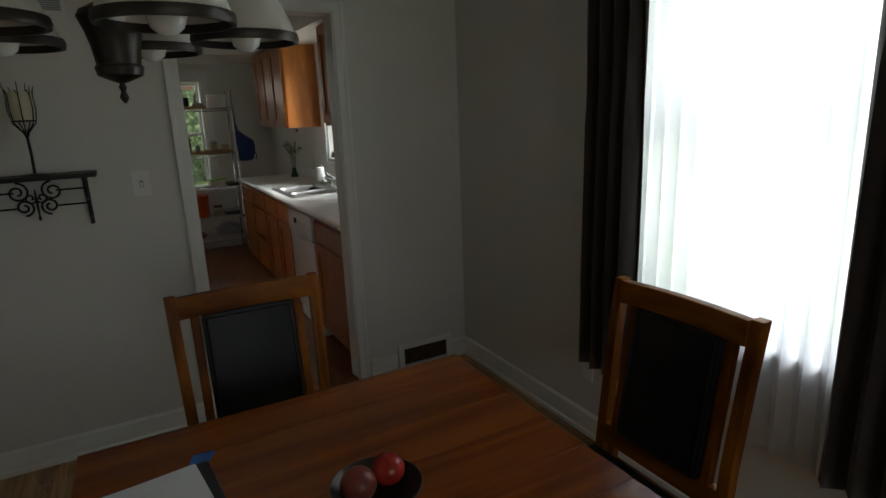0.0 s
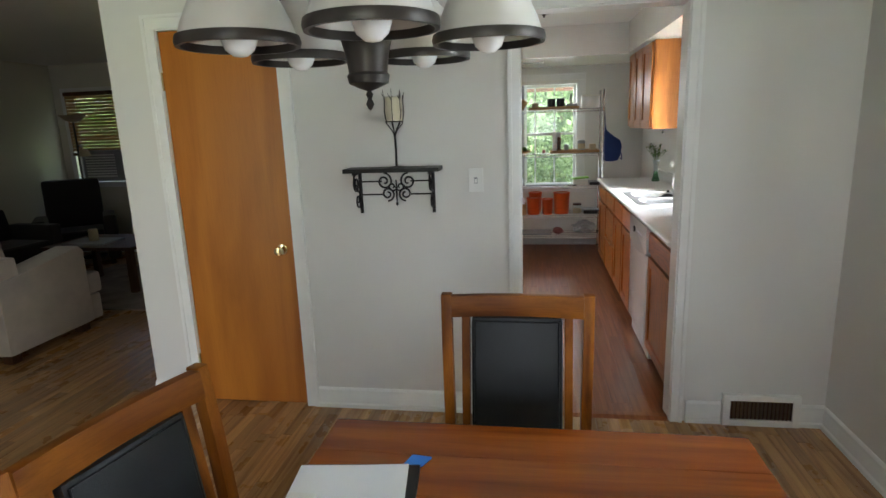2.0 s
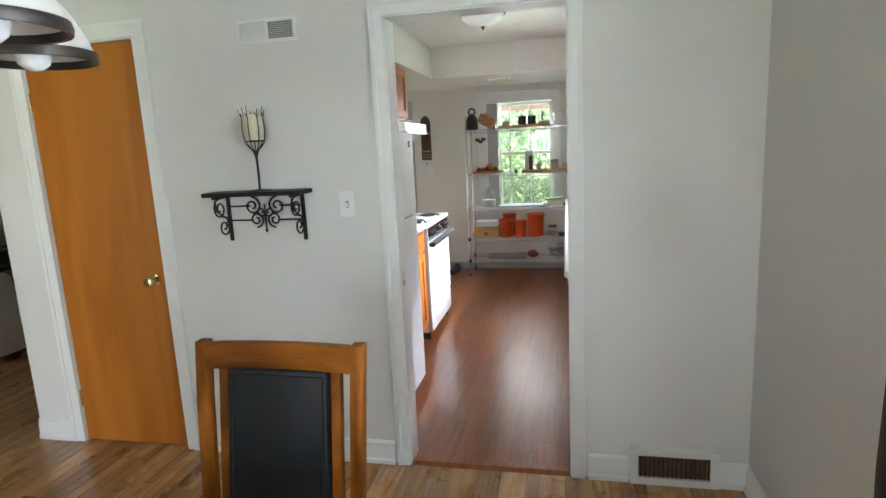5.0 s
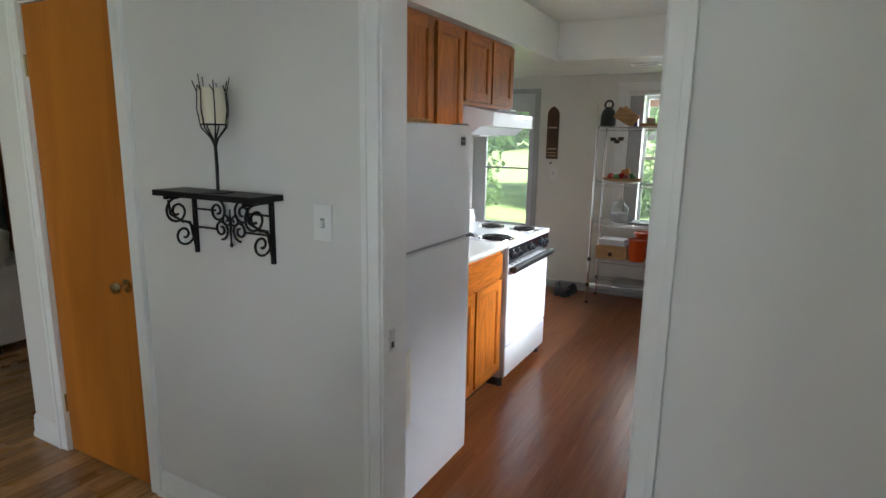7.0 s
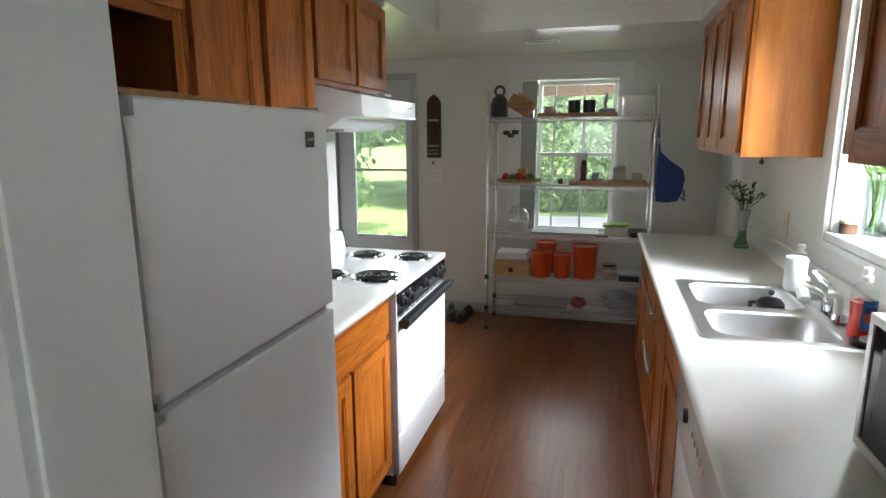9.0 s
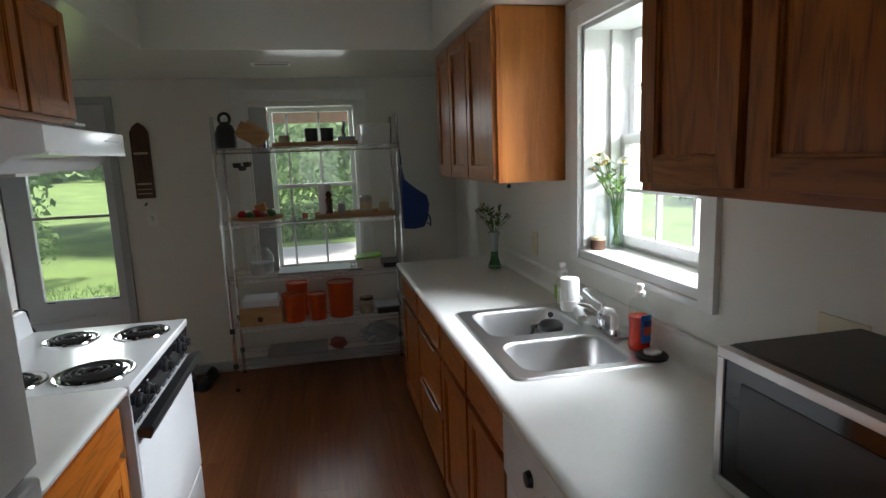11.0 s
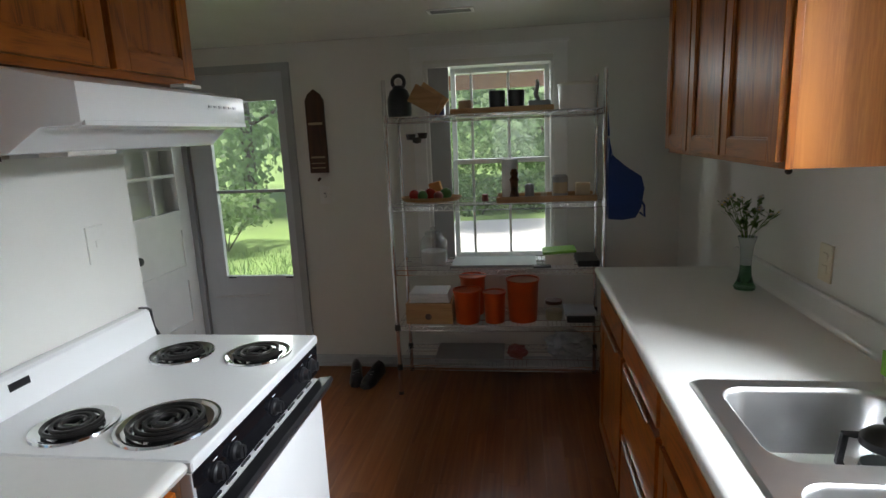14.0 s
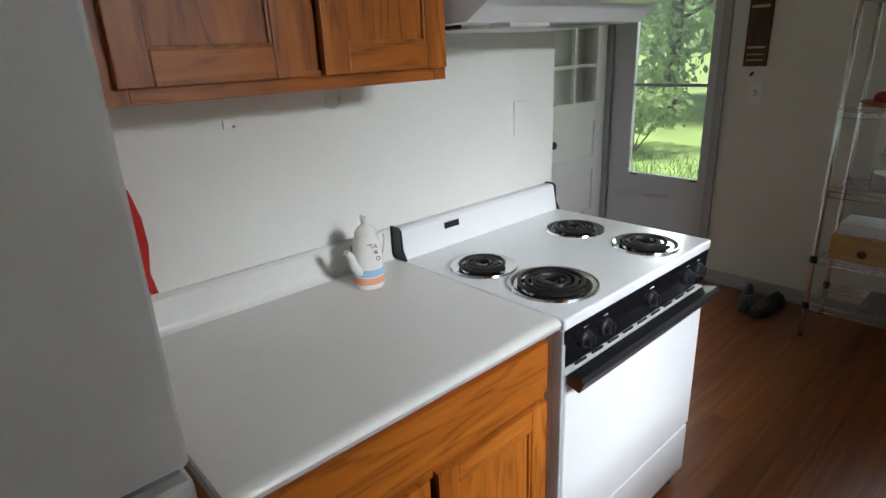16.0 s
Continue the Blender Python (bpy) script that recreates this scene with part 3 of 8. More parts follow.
def casing(name, x0, x1, top, y, side, w=0.07, t=0.018, lab="white painted door casing"):
    """Casing round an opening in a wall that faces along y."""
    bm = bmesh.new()
    ya, yb = sorted((y, y + side * t))
    yc, yd = sorted((y, y + side * (t + 0.006)))
    for a, b in ((x0 - w, x0 - 0.006), (x1 + 0.006, x1 + w)):
        box(a, b, ya, yb, 0, top + 0.006, 0.003, bm)
    box(x0 - w, x1 + w, ya, yb, top + 0.006, top + w, 0.003, bm)
    for a, b in ((x0 - w - 0.004, x0 - w + 0.016), (x1 + w - 0.016, x1 + w + 0.004)):
        box(a, b, yc, yd, 0, top + w - 0.012, 0.003, bm)
    box(x0 - w - 0.004, x1 + w + 0.004, yc, yd, top + w - 0.012, top + w + 0.006, 0.003, bm)
    return structure(name, bm, "trim", lab, "trim")


casing("trim_kitchen_doorway", DX0, DX1, DZ, W, -1, 0.06)
casing("trim_kitchen_doorway_inner", DX0, DX1, DZ, WK, 1)
casing("trim_closet", CX0, CX1, CZ, W, -1)
structure("jamb_kitchen_doorway", boxes([(DX0 - 0.02, DX0, W - 0.004, WK + 0.004, 0, DZ), (DX1, DX1 + 0.02, W - 0.004, WK + 0.004, 0, DZ), (DX0 - 0.02, DX1 + 0.02, W - 0.004, WK + 0.004, DZ, DZ + 0.02)], 0.002), "trim", "white painted door jamb with strike plate", "trim")
structure("jamb_closet", boxes([(CX0 - 0.02, CX0 - 0.003, W - 0.004, WK, 0, CZ), (CX1 + 0.003, CX1 + 0.02, W - 0.004, WK, 0, CZ), (CX0 - 0.02, CX1 + 0.02, W - 0.004, WK, CZ, CZ + 0.02)]), "trim", "white painted closet jamb", "trim")
structure("threshold", prism([(W - 0.01, 0), (W + 0.012, 0.012), (WK - 0.07, 0.012), (WK - 0.05, 0)], "x", DX0, DX1), "lamin", "dark wooden threshold strip", "threshold")
strike = thing("strike_plate", (DX0, W + 0.05, 0.90), "small steel strike plate on the door jamb", "strike plate")
part("plate", box(DX0, DX0 + 0.002, W + 0.03, W + 0.06, 0.865, 0.935), "steel", strike)
part("hole", box(DX0 + 0.002, DX0 + 0.003, W + 0.038, W + 0.052, 0.875, 0.895), "black", strike, "dark latch hole")


def sash(parent, axis, wall, a0, a1, z0, z1, bars_a, bars_z, t=0.035, w=0.045, mat="trim"):
    """A glazed sash under a window thing: rails, muntins and panes."""
    def bx(p0, p1, q0, q1, d=0.0, bev=0.003):
        lo, hi = wall + d, wall + t - d
        return box(lo, hi, p0, p1, q0, q1, bev) if axis == "x" else box(p0, p1, lo, hi, q0, q1, bev)
    part("stile", bx(a0, a0 + w, z0, z1), mat, parent)
    part("stile", bx(a1 - w, a1, z0, z1), mat, parent)
    part("rail", bx(a0 + w, a1 - w, z0, z0 + w), mat, parent)
    part("rail", bx(a0 + w, a1 - w, z1 - w, z1), mat, parent)
    for f in bars_a:
        c = a0 + w + (a1 - a0 - 2 * w) * f
        part("muntin", bx(c - 0.008, c + 0.008, z0 + w, z1 - w, 0.008), mat, parent)
    za = [z0 + w] + [z0 + w + (z1 - z0 - 2 * w) * f for f in bars_z] + [z1 - w]
    aa = [a0 + w] + [a0 + w + (a1 - a0 - 2 * w) * f for f in bars_a] + [a1 - w]
    for f in bars_z:
        c = z0 + w + (z1 - z0 - 2 * w) * f
        part("muntin", bx(a0 + w, a1 - w, c - 0.008, c + 0.008, 0.009), mat, parent)
    for p, q in zip(aa, aa[1:]):
        for u, v in zip(za, za[1:]):
            pane = part("pane", bx(p, q, u, v, t * 0.45, 0), "pane", parent, "clear window glass")
            pane.visible_shadow = False


def window_thing(name, at, label):
    return thing(name, at, label, "window", kind="structure")


win = window_thing("window_1", (RK, 6.47, WZ0), "white painted double-hung window over the sink with a deep sill")
part("window_sill", box(RK - 0.012, RK + 0.17, WY0 - 0.002, WY1 + 0.002, WZ0 - 0.02, WZ0 + 0.012, 0.004), "trim", win)
CW = 0.066
for nm, row in (("casing", (RK - 0.02, RK, WY0 - CW, WY0, WZ0 - 0.045, WZ1 + CW)), ("casing", (RK - 0.02, RK, WY1, WY1 + CW, WZ0 - 0.045, WZ1 + CW)),
                ("casing", (RK - 0.02, RK, WY0, WY1, WZ1, WZ1 + CW)), ("apron", (RK - 0.02, RK, WY0, WY1, WZ0 - 0.045, WZ0 - 0.02))):
    part(nm, box(*row, bevel=0.004), "trim", win)
part("window_frame", boxes([(RK + 0.001, RK + 0.26, WY0, WY0 + 0.018, WZ0 + 0.012, WZ1), (RK + 0.001, RK + 0.26, WY1 - 0.018, WY1, WZ0 + 0.012, WZ1), (RK + 0.001, RK + 0.26, WY0, WY1, WZ1 - 0.018, WZ1),
                            (RK + 0.11, RK + 0.15, WY0 + 0.018, WY0 + 0.035, WZ0 + 0.012, WZ1 - 0.018), (RK + 0.11, RK + 0.15, WY1 - 0.035, WY1 - 0.018, WZ0 + 0.012, WZ1 - 0.018),
                            (RK + 0.17, RK + 0.26, WY0, WY1, WZ0 - 0.02, WZ0 + 0.03)]), "trim", win)
sash(win, "x", RK + 0.155, WY0 + 0.02, WY1 - 0.02, WZ0 + 0.03, 1.61, (0.333, 0.667), (0.5,), w=0.04)
sash(win, "x", RK + 0.195, WY0 + 0.02, WY1 - 0.02, 1.58, WZ1 - 0.02, (0.333, 0.667), (0.5,), w=0.04)
part("sash_lock", box(RK + 0.14, RK + 0.156, 6.44, 6.50, 1.61, 1.622, 0.003), "chrome", win)

win = window_thing("window_2", (1.64, F, FZ0), "white painted multi-pane window behind the wire rack")
for row in ((FX0 - 0.08, FX0, F - 0.02, F, FZ0 - 0.06, FZ1 + 0.02), (FX1, FX1 + 0.08, F - 0.02, F, FZ0 - 0.06, FZ1 + 0.02), (FX0 - 0.08, FX1 + 0.08, F - 0.02, F, FZ1 + 0.02, FZ1 + 0.085), (FX0, FX1, F - 0.02, F, FZ0 - 0.06, FZ0)):
    part("casing", box(*row, bevel=0.004), "trim", win)
part("cornice", box(FX0 - 0.09, FX1 + 0.09, F - 0.03, F, FZ1 + 0.085, FZ1 + 0.10, 0.003), "trim", win)
part("window_sill", box(FX0, FX1, F - 0.01, F + 0.14, FZ0 - 0.004, FZ0 + 0.014, 0.003), "trim", win)
part("window_frame", boxes([(FX0, FX0 + 0.018, F + 0.001, F + 0.24, FZ0, FZ1), (FX1 - 0.018, FX1, F + 0.001, F + 0.24, FZ0, FZ1), (FX0, FX1, F + 0.001, F + 0.24, FZ1 - 0.02, FZ1)]), "trim", win)
part("side_panel", box(FX0 + 0.018, 1.40, F + 0.05, F + 0.075, FZ0 + 0.014, FZ1 - 0.02, 0.002), "greytrim", win, "plain grey side panel")
sash(win, "y", F + 0.12, 1.40, FX1 - 0.018, FZ0 + 0.014, 1.38, (0.18, 0.6), (0.55,), w=0.03)
sash(win, "y", F + 0.158, 1.40, FX1 - 0.018, 1.35, FZ1 - 0.02, (0.18, 0.6), (0.5,), w=0.03)

win = window_thing("window_3", (RD, 2.83, QZ0), "white painted dining room window behind sheer curtains")
for row in ((RD - 0.02, RD, QY0 - 0.07, QY0, QZ0 - 0.02, QZ1 + 0.07), (RD - 0.02, RD, QY1, QY1 + 0.07, QZ0 - 0.02, QZ1 + 0.07), (RD - 0.02, RD, QY0, QY1, QZ1, QZ1 + 0.07)):
    part("casing", box(*row, bevel=0.004), "trim", win)
part("window_sill", box(RD - 0.04, RD + 0.1, QY0 - 0.07, QY1 + 0.07, QZ0 - 0.05, QZ0 - 0.02, 0.004), "trim", win)
sash(win, "x", RD + 0.03, QY0, QY1, QZ0 - 0.02, 1.43, (), (), w=0.045)
sash(win, "x", RD + 0.07, QY0, QY1, 1.40, QZ1, (), (), w=0.045)

# added window, never in view: lets the fill lamp reach the partition
win = window_thing("window_5", (1.6, -0.6, 0.9), "unseen white painted window added behind the table to light the partition")
sash(win, "y", -0.69, 0.95, 2.25, 0.9, 2.1, (0.5,), (0.5,), w=0.05)

win = window_thing("window_4", (-3.94, LY, 0.95), "living room window with lowered wooden blinds")
for row in ((-4.50, -4.43, LY - 0.02, LY, 0.88, 2.15), (-3.45, -3.38, LY - 0.02, LY, 0.88, 2.15), (-4.43, -3.45, LY - 0.02, LY, 2.08, 2.15), (-4.43, -3.45, LY - 0.02, LY, 0.88, 0.95)):
    part("casing", box(*row, bevel=0.003), "trim", win)
sash(win, "y", LY + 0.06, -4.43, -3.45, 0.95, 2.08, (), (0.5,), w=0.04)
blind = thing("window_blind", (-3.94, LY - 0.02, 1.3), "dark wooden slatted blind partly lowered over the window", "blind")
part("head_rail", box(-4.44, -3.44, LY - 0.05, LY - 0.022, 2.05, 2.10, 0.004), "plaque", blind)
for i in range(17):
    z = 2.03 - i * 0.041
    bm = box(-4.43, -3.45, LY - 0.06, LY - 0.022, -0.0015, 0.0015)
    bmesh.ops.rotate(bm, verts=bm.verts, cent=(0, LY - 0.041, 0), matrix=Matrix.Rotation(radians(76), 3, "X"))
    bmesh.ops.translate(bm, verts=bm.verts, vec=(0, 0, z))
    part("slat", bm, "board", blind)
part("bottom_rail", box(-4.43, -3.45, LY - 0.055, LY - 0.025, 1.30, 1.335, 0.004), "plaque", blind)

# ---- doors ----


def round_knob(parent, at, out, r=0.027, mat="brass", axis="y"):
    s = out
    prof = [(0.030, 0.0), (0.030, s * 0.004), (0.012, s * 0.008), (0.010, s * 0.028), (r * 0.8, s * 0.034), (r, s * 0.046), (r * 0.82, s * 0.058), (0.0, s * 0.062)]
    return part("knob", lathe(at, prof, 24, axis=axis), mat, parent, "", True)


d = thing("door_1", (CX0, W, 0), "closed flat honey-brown veneer closet door", "door", kind="structure")
part("leaf", box(CX0, CX1, W + 0.004, W + 0.039, 0.008, CZ - 0.004, 0.002), "veneer", d)
round_knob(d, (CX1 - 0.065, W + 0.004, 0.905), -1)
for z in (0.25, 1.80):
    part("hinge", lathe((CX0 - 0.002, W - 0.002, z), [(0.006, -0.045), (0.006, 0.045)], 10), "brass", d)

d = thing("door_2", (-0.285, 2.22, 0), "open dark-stained wooden front door with brass knob and deadbolt", "door", kind="structure")
part("leaf", box(-0.325, -0.285, 2.25, 3.318, 0.01, 2.05, 0.003), "darkdoor", d)
round_knob(d, (-0.285, 3.240, 0.943), 1, 0.028, axis="x")
part("deadbolt", lathe((-0.285, 3.240, 1.043), [(0.032, 0), (0.032, 0.006), (0.027, 0.014), (0.0, 0.014)], 24, axis="x"), "brass", d, "", True)
part("thumb_turn", box(-0.271, -0.257, 3.235, 3.245, 1.023, 1.063, 0.002), "brass", d)
part("weather_strip", box(-0.318, -0.290, 3.318, 3.322, 0.02, 2.04), "steel", d, "thin metal weather strip")

d = thing("door_3", (0, F, 0), "closed grey storm door with a two-pane glass", "door", kind="structure")
for row in ((BX0 - 0.05, BX0, F - 0.02, F + 0.02, 0, BZ + 0.05), (BX1, BX1 + 0.05, F - 0.02, F + 0.02, 0, BZ + 0.05), (BX0, BX1, F - 0.02, F + 0.02, BZ, BZ + 0.05)):
    part("frame", box(*row, bevel=0.003), "greytrim", d)
GX0, GX1, GZ0, GZ1 = -0.205, 0.28, 0.64, 1.81
for row in ((BX0, GX0, F + 0.02, F + 0.055, 0.02, BZ), (GX1, BX1, F + 0.02, F + 0.055, 0.02, BZ), (GX0, GX1, F + 0.02, F + 0.055, GZ1, BZ), (GX0, GX1, F + 0.02, F + 0.055, 0.02, GZ0)):
    part("panel", box(*row, bevel=0.002), "storm", d)
part("glazing_bar", box(GX0, GX1, F + 0.025, F + 0.05, 1.215, 1.235, 0.002), "greytrim", d)
for z0, z1 in ((GZ0, 1.215), (1.235, GZ1)):
    p = part("pane", box(GX0, GX1, F + 0.036, F + 0.040, z0, z1), "pane", d, "clear glass")
    p.visible_shadow = False
part("push_bar", tube([(GX0 - 0.08, F - 0.02, 0.50), (0.05, F - 0.02, 0.515), (0.12, F - 0.02, 0.52)], 0.008), "steel", d, "steel closer tube", True)
part("closer_hook", tube([(0.02, F + 0.0, 1.90), (0.02, F - 0.0, 1.84)], 0.006), "steel", d, "", True)
for x in (GX0 + 0.02, GX1 - 0.05):
    part("clip", box(x, x + 0.05, F + 0.012, F + 0.02, GZ0 - 0.012, GZ0 - 0.004), "black", d)

d = thing("door_4", (-0.41, 8.94, 0), "open white panelled back door with a four-pane window", "door", kind="structure")
DY0, DY1, dx0, dx1 = 8.317, 9.007, -0.43, -0.39
for nm, row in (("stile", (dx0, dx1, DY0, DY0 + 0.11, 0.01, 1.97)), ("stile", (dx0, dx1, DY1 - 0.11, DY1, 0.01, 1.97)), ("rail", (dx0, dx1, DY0 + 0.11, DY1 - 0.11, 1.84, 1.97)),
                ("rail", (dx0, dx1, DY0 + 0.11, DY1 - 0.11, 1.00, 1.13)), ("rail", (dx0, dx1, DY0 + 0.11, DY1 - 0.11, 0.66, 0.76)), ("rail", (dx0, dx1, DY0 + 0.11, DY1 - 0.11, 0.30, 0.38)), ("rail", (dx0, dx1, DY0 + 0.11, DY1 - 0.11, 0.01, 0.18))):
    part(nm, box(*row, bevel=0.004), "trim", d)
for z0, z1 in ((0.76, 1.00), (0.38, 0.66), (0.18, 0.30)):
    part("panel", box(dx0 + 0.012, dx1 - 0.012, DY0 + 0.11, DY1 - 0.11, z0, z1), "trim", d)
part("muntin", box(dx0 + 0.006, dx1 - 0.006, 8.652, 8.672, 1.13, 1.84, 0.002), "trim", d)
for z in (1.36, 1.60):
    part("muntin", box(dx0 + 0.007, dx1 - 0.007, DY0 + 0.11, DY1 - 0.11, z - 0.01, z + 0.01, 0.002), "trim", d)
for y0, y1 in ((DY0 + 0.11, 8.652), (8.672, DY1 - 0.11)):
    for z0, z1 in ((1.13, 1.35), (1.37, 1.59), (1.61, 1.84)):
        part("pane", box(-0.412, -0.408, y0, y1, z0, z1), "pane", d)
round_knob(d, (dx1, DY0 + 0.06, 0.90), 1, 0.026, "black", "x")
part("deadbolt", lathe((dx1, DY0 + 0.06, 1.0), [(0.026, 0), (0.026, 0.008), (0.018, 0.02), (0, 0.02)], 20, axis="x"), "brass", d, "", True)

d = thing("door_5", (LX, 6.8, 0), "open honey-brown bedroom door", "door", kind="structure")
part("leaf", box(LX - 0.80, LX - 0.03, 6.74, 6.775, 0.01, 2.03, 0.002), "veneer", d)
for row in ((LX, LX + 0.018, 5.88, 5.95, 0, 2.12), (LX, LX + 0.018, 6.80, 6.875, 0, 2.12), (LX, LX + 0.018, 5.95, 6.80, 2.05, 2.12)):
    structure("trim_bedroom", box(*row, bevel=0.003), "trim", "white painted door casing", "trim")

# ---- dining room ----


def slope_box(x0, x1, y0, y1, z0, z1, lean, bevel=0.004):
    """A box whose top is pushed back along y by lean for each metre of height."""
    bm = box(x0, x1, y0, y1, z0, z1, bevel)
    for v in bm.verts:
        v.co.y += lean * v.co.z
    return bm


def dining_chair(m, label):
    """Chair at the origin, facing -y, its back at +y; then set at the pose m."""
    c = thing("dining_chair", (0, 0, 0), label, "chair", "chairs round the table")
    w, ly = 0.232, 0.17
    for sx in (-1, 1):
        bm = bmesh.new()
        pts = [(sx * (w - 0.022), ly - 0.03, 0.0), (sx * (w - 0.022), ly, 0.42), (sx * (w - 0.022), ly + 0.02, 0.62), (sx * (w - 0.016), ly + 0.053, 0.86), (sx * (w - 0.013), ly + 0.080, 1.014)]
        rings = []
        for x, y, z in pts:
            rings.append([bm.verts.new((x + a * 0.0165, y + b * 0.017, z)) for a, b in ((-1, -1), (1, -1), (1, 1), (-1, 1))])
        for p, q in zip(rings, rings[1:]):
            for k in range(4):
                bm.faces.new((p[k], p[(k + 1) % 4], q[(k + 1) % 4], q[k]))
        bm.faces.new(rings[0][::-1])
        bm.faces.new(rings[-1])
        bmesh.ops.bevel(bm, geom=bm.edges[:], offset=0.004, segments=2, affect="EDGES", profile=0.7)
        part("back_post", bm, "cherry", c, "", True)
        part("front_leg", box(sx * 0.20 - 0.02, sx * 0.20 + 0.02, -0.25, -0.21, 0, 0.43, 0.004), "cherry", c)
        part("splat_post", slope_box(sx * 0.158 - 0.013, sx * 0.158 + 0.013, ly - 0.095, ly - 0.071, 0.46, 0.945, 0.165), "cherry", c)
        part("side_rail", box(sx * 0.205 - 0.012, sx * 0.205 + 0.012, -0.21, ly - 0.02, 0.36, 0.43, 0.003), "cherry", c)
    bm = bmesh.new()
    n = 10
    rows = []
    for i in range(n + 1):
        x = -w + 0.029 + (2 * w - 0.058) * i / n
        bow = 0.016 * (1 - (2 * i / n - 1) ** 2)
        rows.append([bm.verts.new((x, ly + 0.060 + bow + dy + 0.12 * (z - 0.945), z)) for dy, z in ((-0.014, 0.945), (0.014, 0.945), (0.014, 1.012), (-0.014, 1.012))])
    for p, q in zip(rows, rows[1:]):
        for k in range(4):
            bm.faces.new((p[k], p[(k + 1) % 4], q[(k + 1) % 4], q[k]))
    bm.faces.new(rows[0])
    bm.faces.new(rows[-1][::-1])
    bmesh.ops.recalc_face_normals(bm, faces=bm.faces)
    bmesh.ops.bevel(bm, geom=[e for e in bm.edges if not e.is_boundary and e.calc_face_angle(0) > 0.6], offset=0.005, segments=2, affect="EDGES", profile=0.7)
    part("top_rail", bm, "cherryh", c, "", True)
    part("lower_rail", slope_box(-0.21, 0.21, ly - 0.095, ly - 0.071, 0.50, 0.56, 0.165), "cherryh", c)
    part("back_cushion", slope_box(-0.140, 0.140, ly - 0.108, ly - 0.066, 0.555, 0.948, 0.165, 0.018), "leather", c, "black leather back panel", True)
    part("piping", tube([(x, ly - 0.109 + 0.165 * z, z) for x, z in ((-0.128, 0.568), (-0.128, 0.935), (0.128, 0.935), (0.128, 0.568), (-0.128, 0.568))], 0.0035, 6), "leather", c, "stitched leather edge", True)
    part("seat_frame", box(-0.215, 0.215, -0.24, ly - 0.01, 0.40, 0.43, 0.004), "cherryh", c)
    part("seat", box(-0.222, 0.222, -0.255, ly - 0.02, 0.43, 0.485, 0.02, seg=3), "leather", c, "black leather seat pad", True)
    c.matrix_basis = m
    return c


M["cherryh"] = wood("cherry chair rail", (0.085, 0.020, 0.002), (0.24, 0.073, 0.007), (0.42, 0.150, 0.016), 0, 0.40, 9, 1.6, 0.0, 0.15, 0.3, 0.5, 0.35, 0.15)
chair = dining_chair(pose(1.45, 3.335, 0), "cherry-stained wooden dining chair with black leather back, by the doorway")
other = copy_thing(chair, pose(0.935, 2.735, 0, 0, 0, 78))
other["label"] = "cherry-stained wooden dining chair with black leather back, turned aside"
other = copy_thing(chair, pose(2.205, 2.725, 0, 0, 0, -90))
other["label"] = "cherry-stained wooden dining chair with black leather back, by the curtains"

table = thing("dining_table", (1.49, 2.70, 0), "polished cherry-brown wooden dining table", "table")
TX0, TX1, TY0, TY1, TZ = 0.972, 2.020, 2.18, 3.242, 0.76
n = 7
for i in range(n):
    a, b = TY0 + (TY1 - TY0) * i / n, TY0 + (TY1 - TY0) * (i + 1) / n
    part("board", box(TX0, TX1, a + 0.0002, b - 0.0002, TZ - 0.03, TZ, 0.0012 if 0 < i < n - 1 else 0.004), "table", table)
for row in ((TX0 + 0.06, TX1 - 0.06, TY0 + 0.06, TY0 + 0.085, 0.64, 0.729), (TX0 + 0.06, TX1 - 0.06, TY1 - 0.085, TY1 - 0.06, 0.64, 0.729), (TX0 + 0.06, TX0 + 0.085, TY0 + 0.085, TY1 - 0.085, 0.64, 0.729), (TX1 - 0.085, TX1 - 0.06, TY0 + 0.085, TY1 - 0.085, 0.64, 0.729)):
    part("apron", box(*row, bevel=0.002), "cherryh", table)
for x in (TX0 + 0.10, TX1 - 0.10):
    for y in (TY0 + 0.10, TY1 - 0.10):
        part("leg", lathe((x, y, 0), [(0.024, 0), (0.03, 0.05), (0.036, 0.3), (0.04, 0.6), (0.042, 0.7285)], 4, cap=True), "cherry", table)

bowl = thing("fruit_bowl", (1.525, 2.70, TZ), "dark shiny metal bowl on the table", "bowl")
part("bowl", lathe((1.525, 2.70, TZ), [(0.0, 0.004), (0.035, 0.0), (0.04, 0.004), (0.075, 0.022), (0.094, 0.046), (0.092, 0.047), (0.072, 0.026), (0.038, 0.010), (0.0, 0.008)], 40), "bronze", bowl, "", True)
solo("apple", ball((1.562, 2.725, TZ + 0.052), 0.036, squash=0.92), "redfruit", "shiny red apple in the bowl", "fruit")
solo("plum", ball((1.492, 2.712, TZ + 0.050), 0.037, squash=0.95), "peach", "dull dark red plum in the bowl", "fruit")

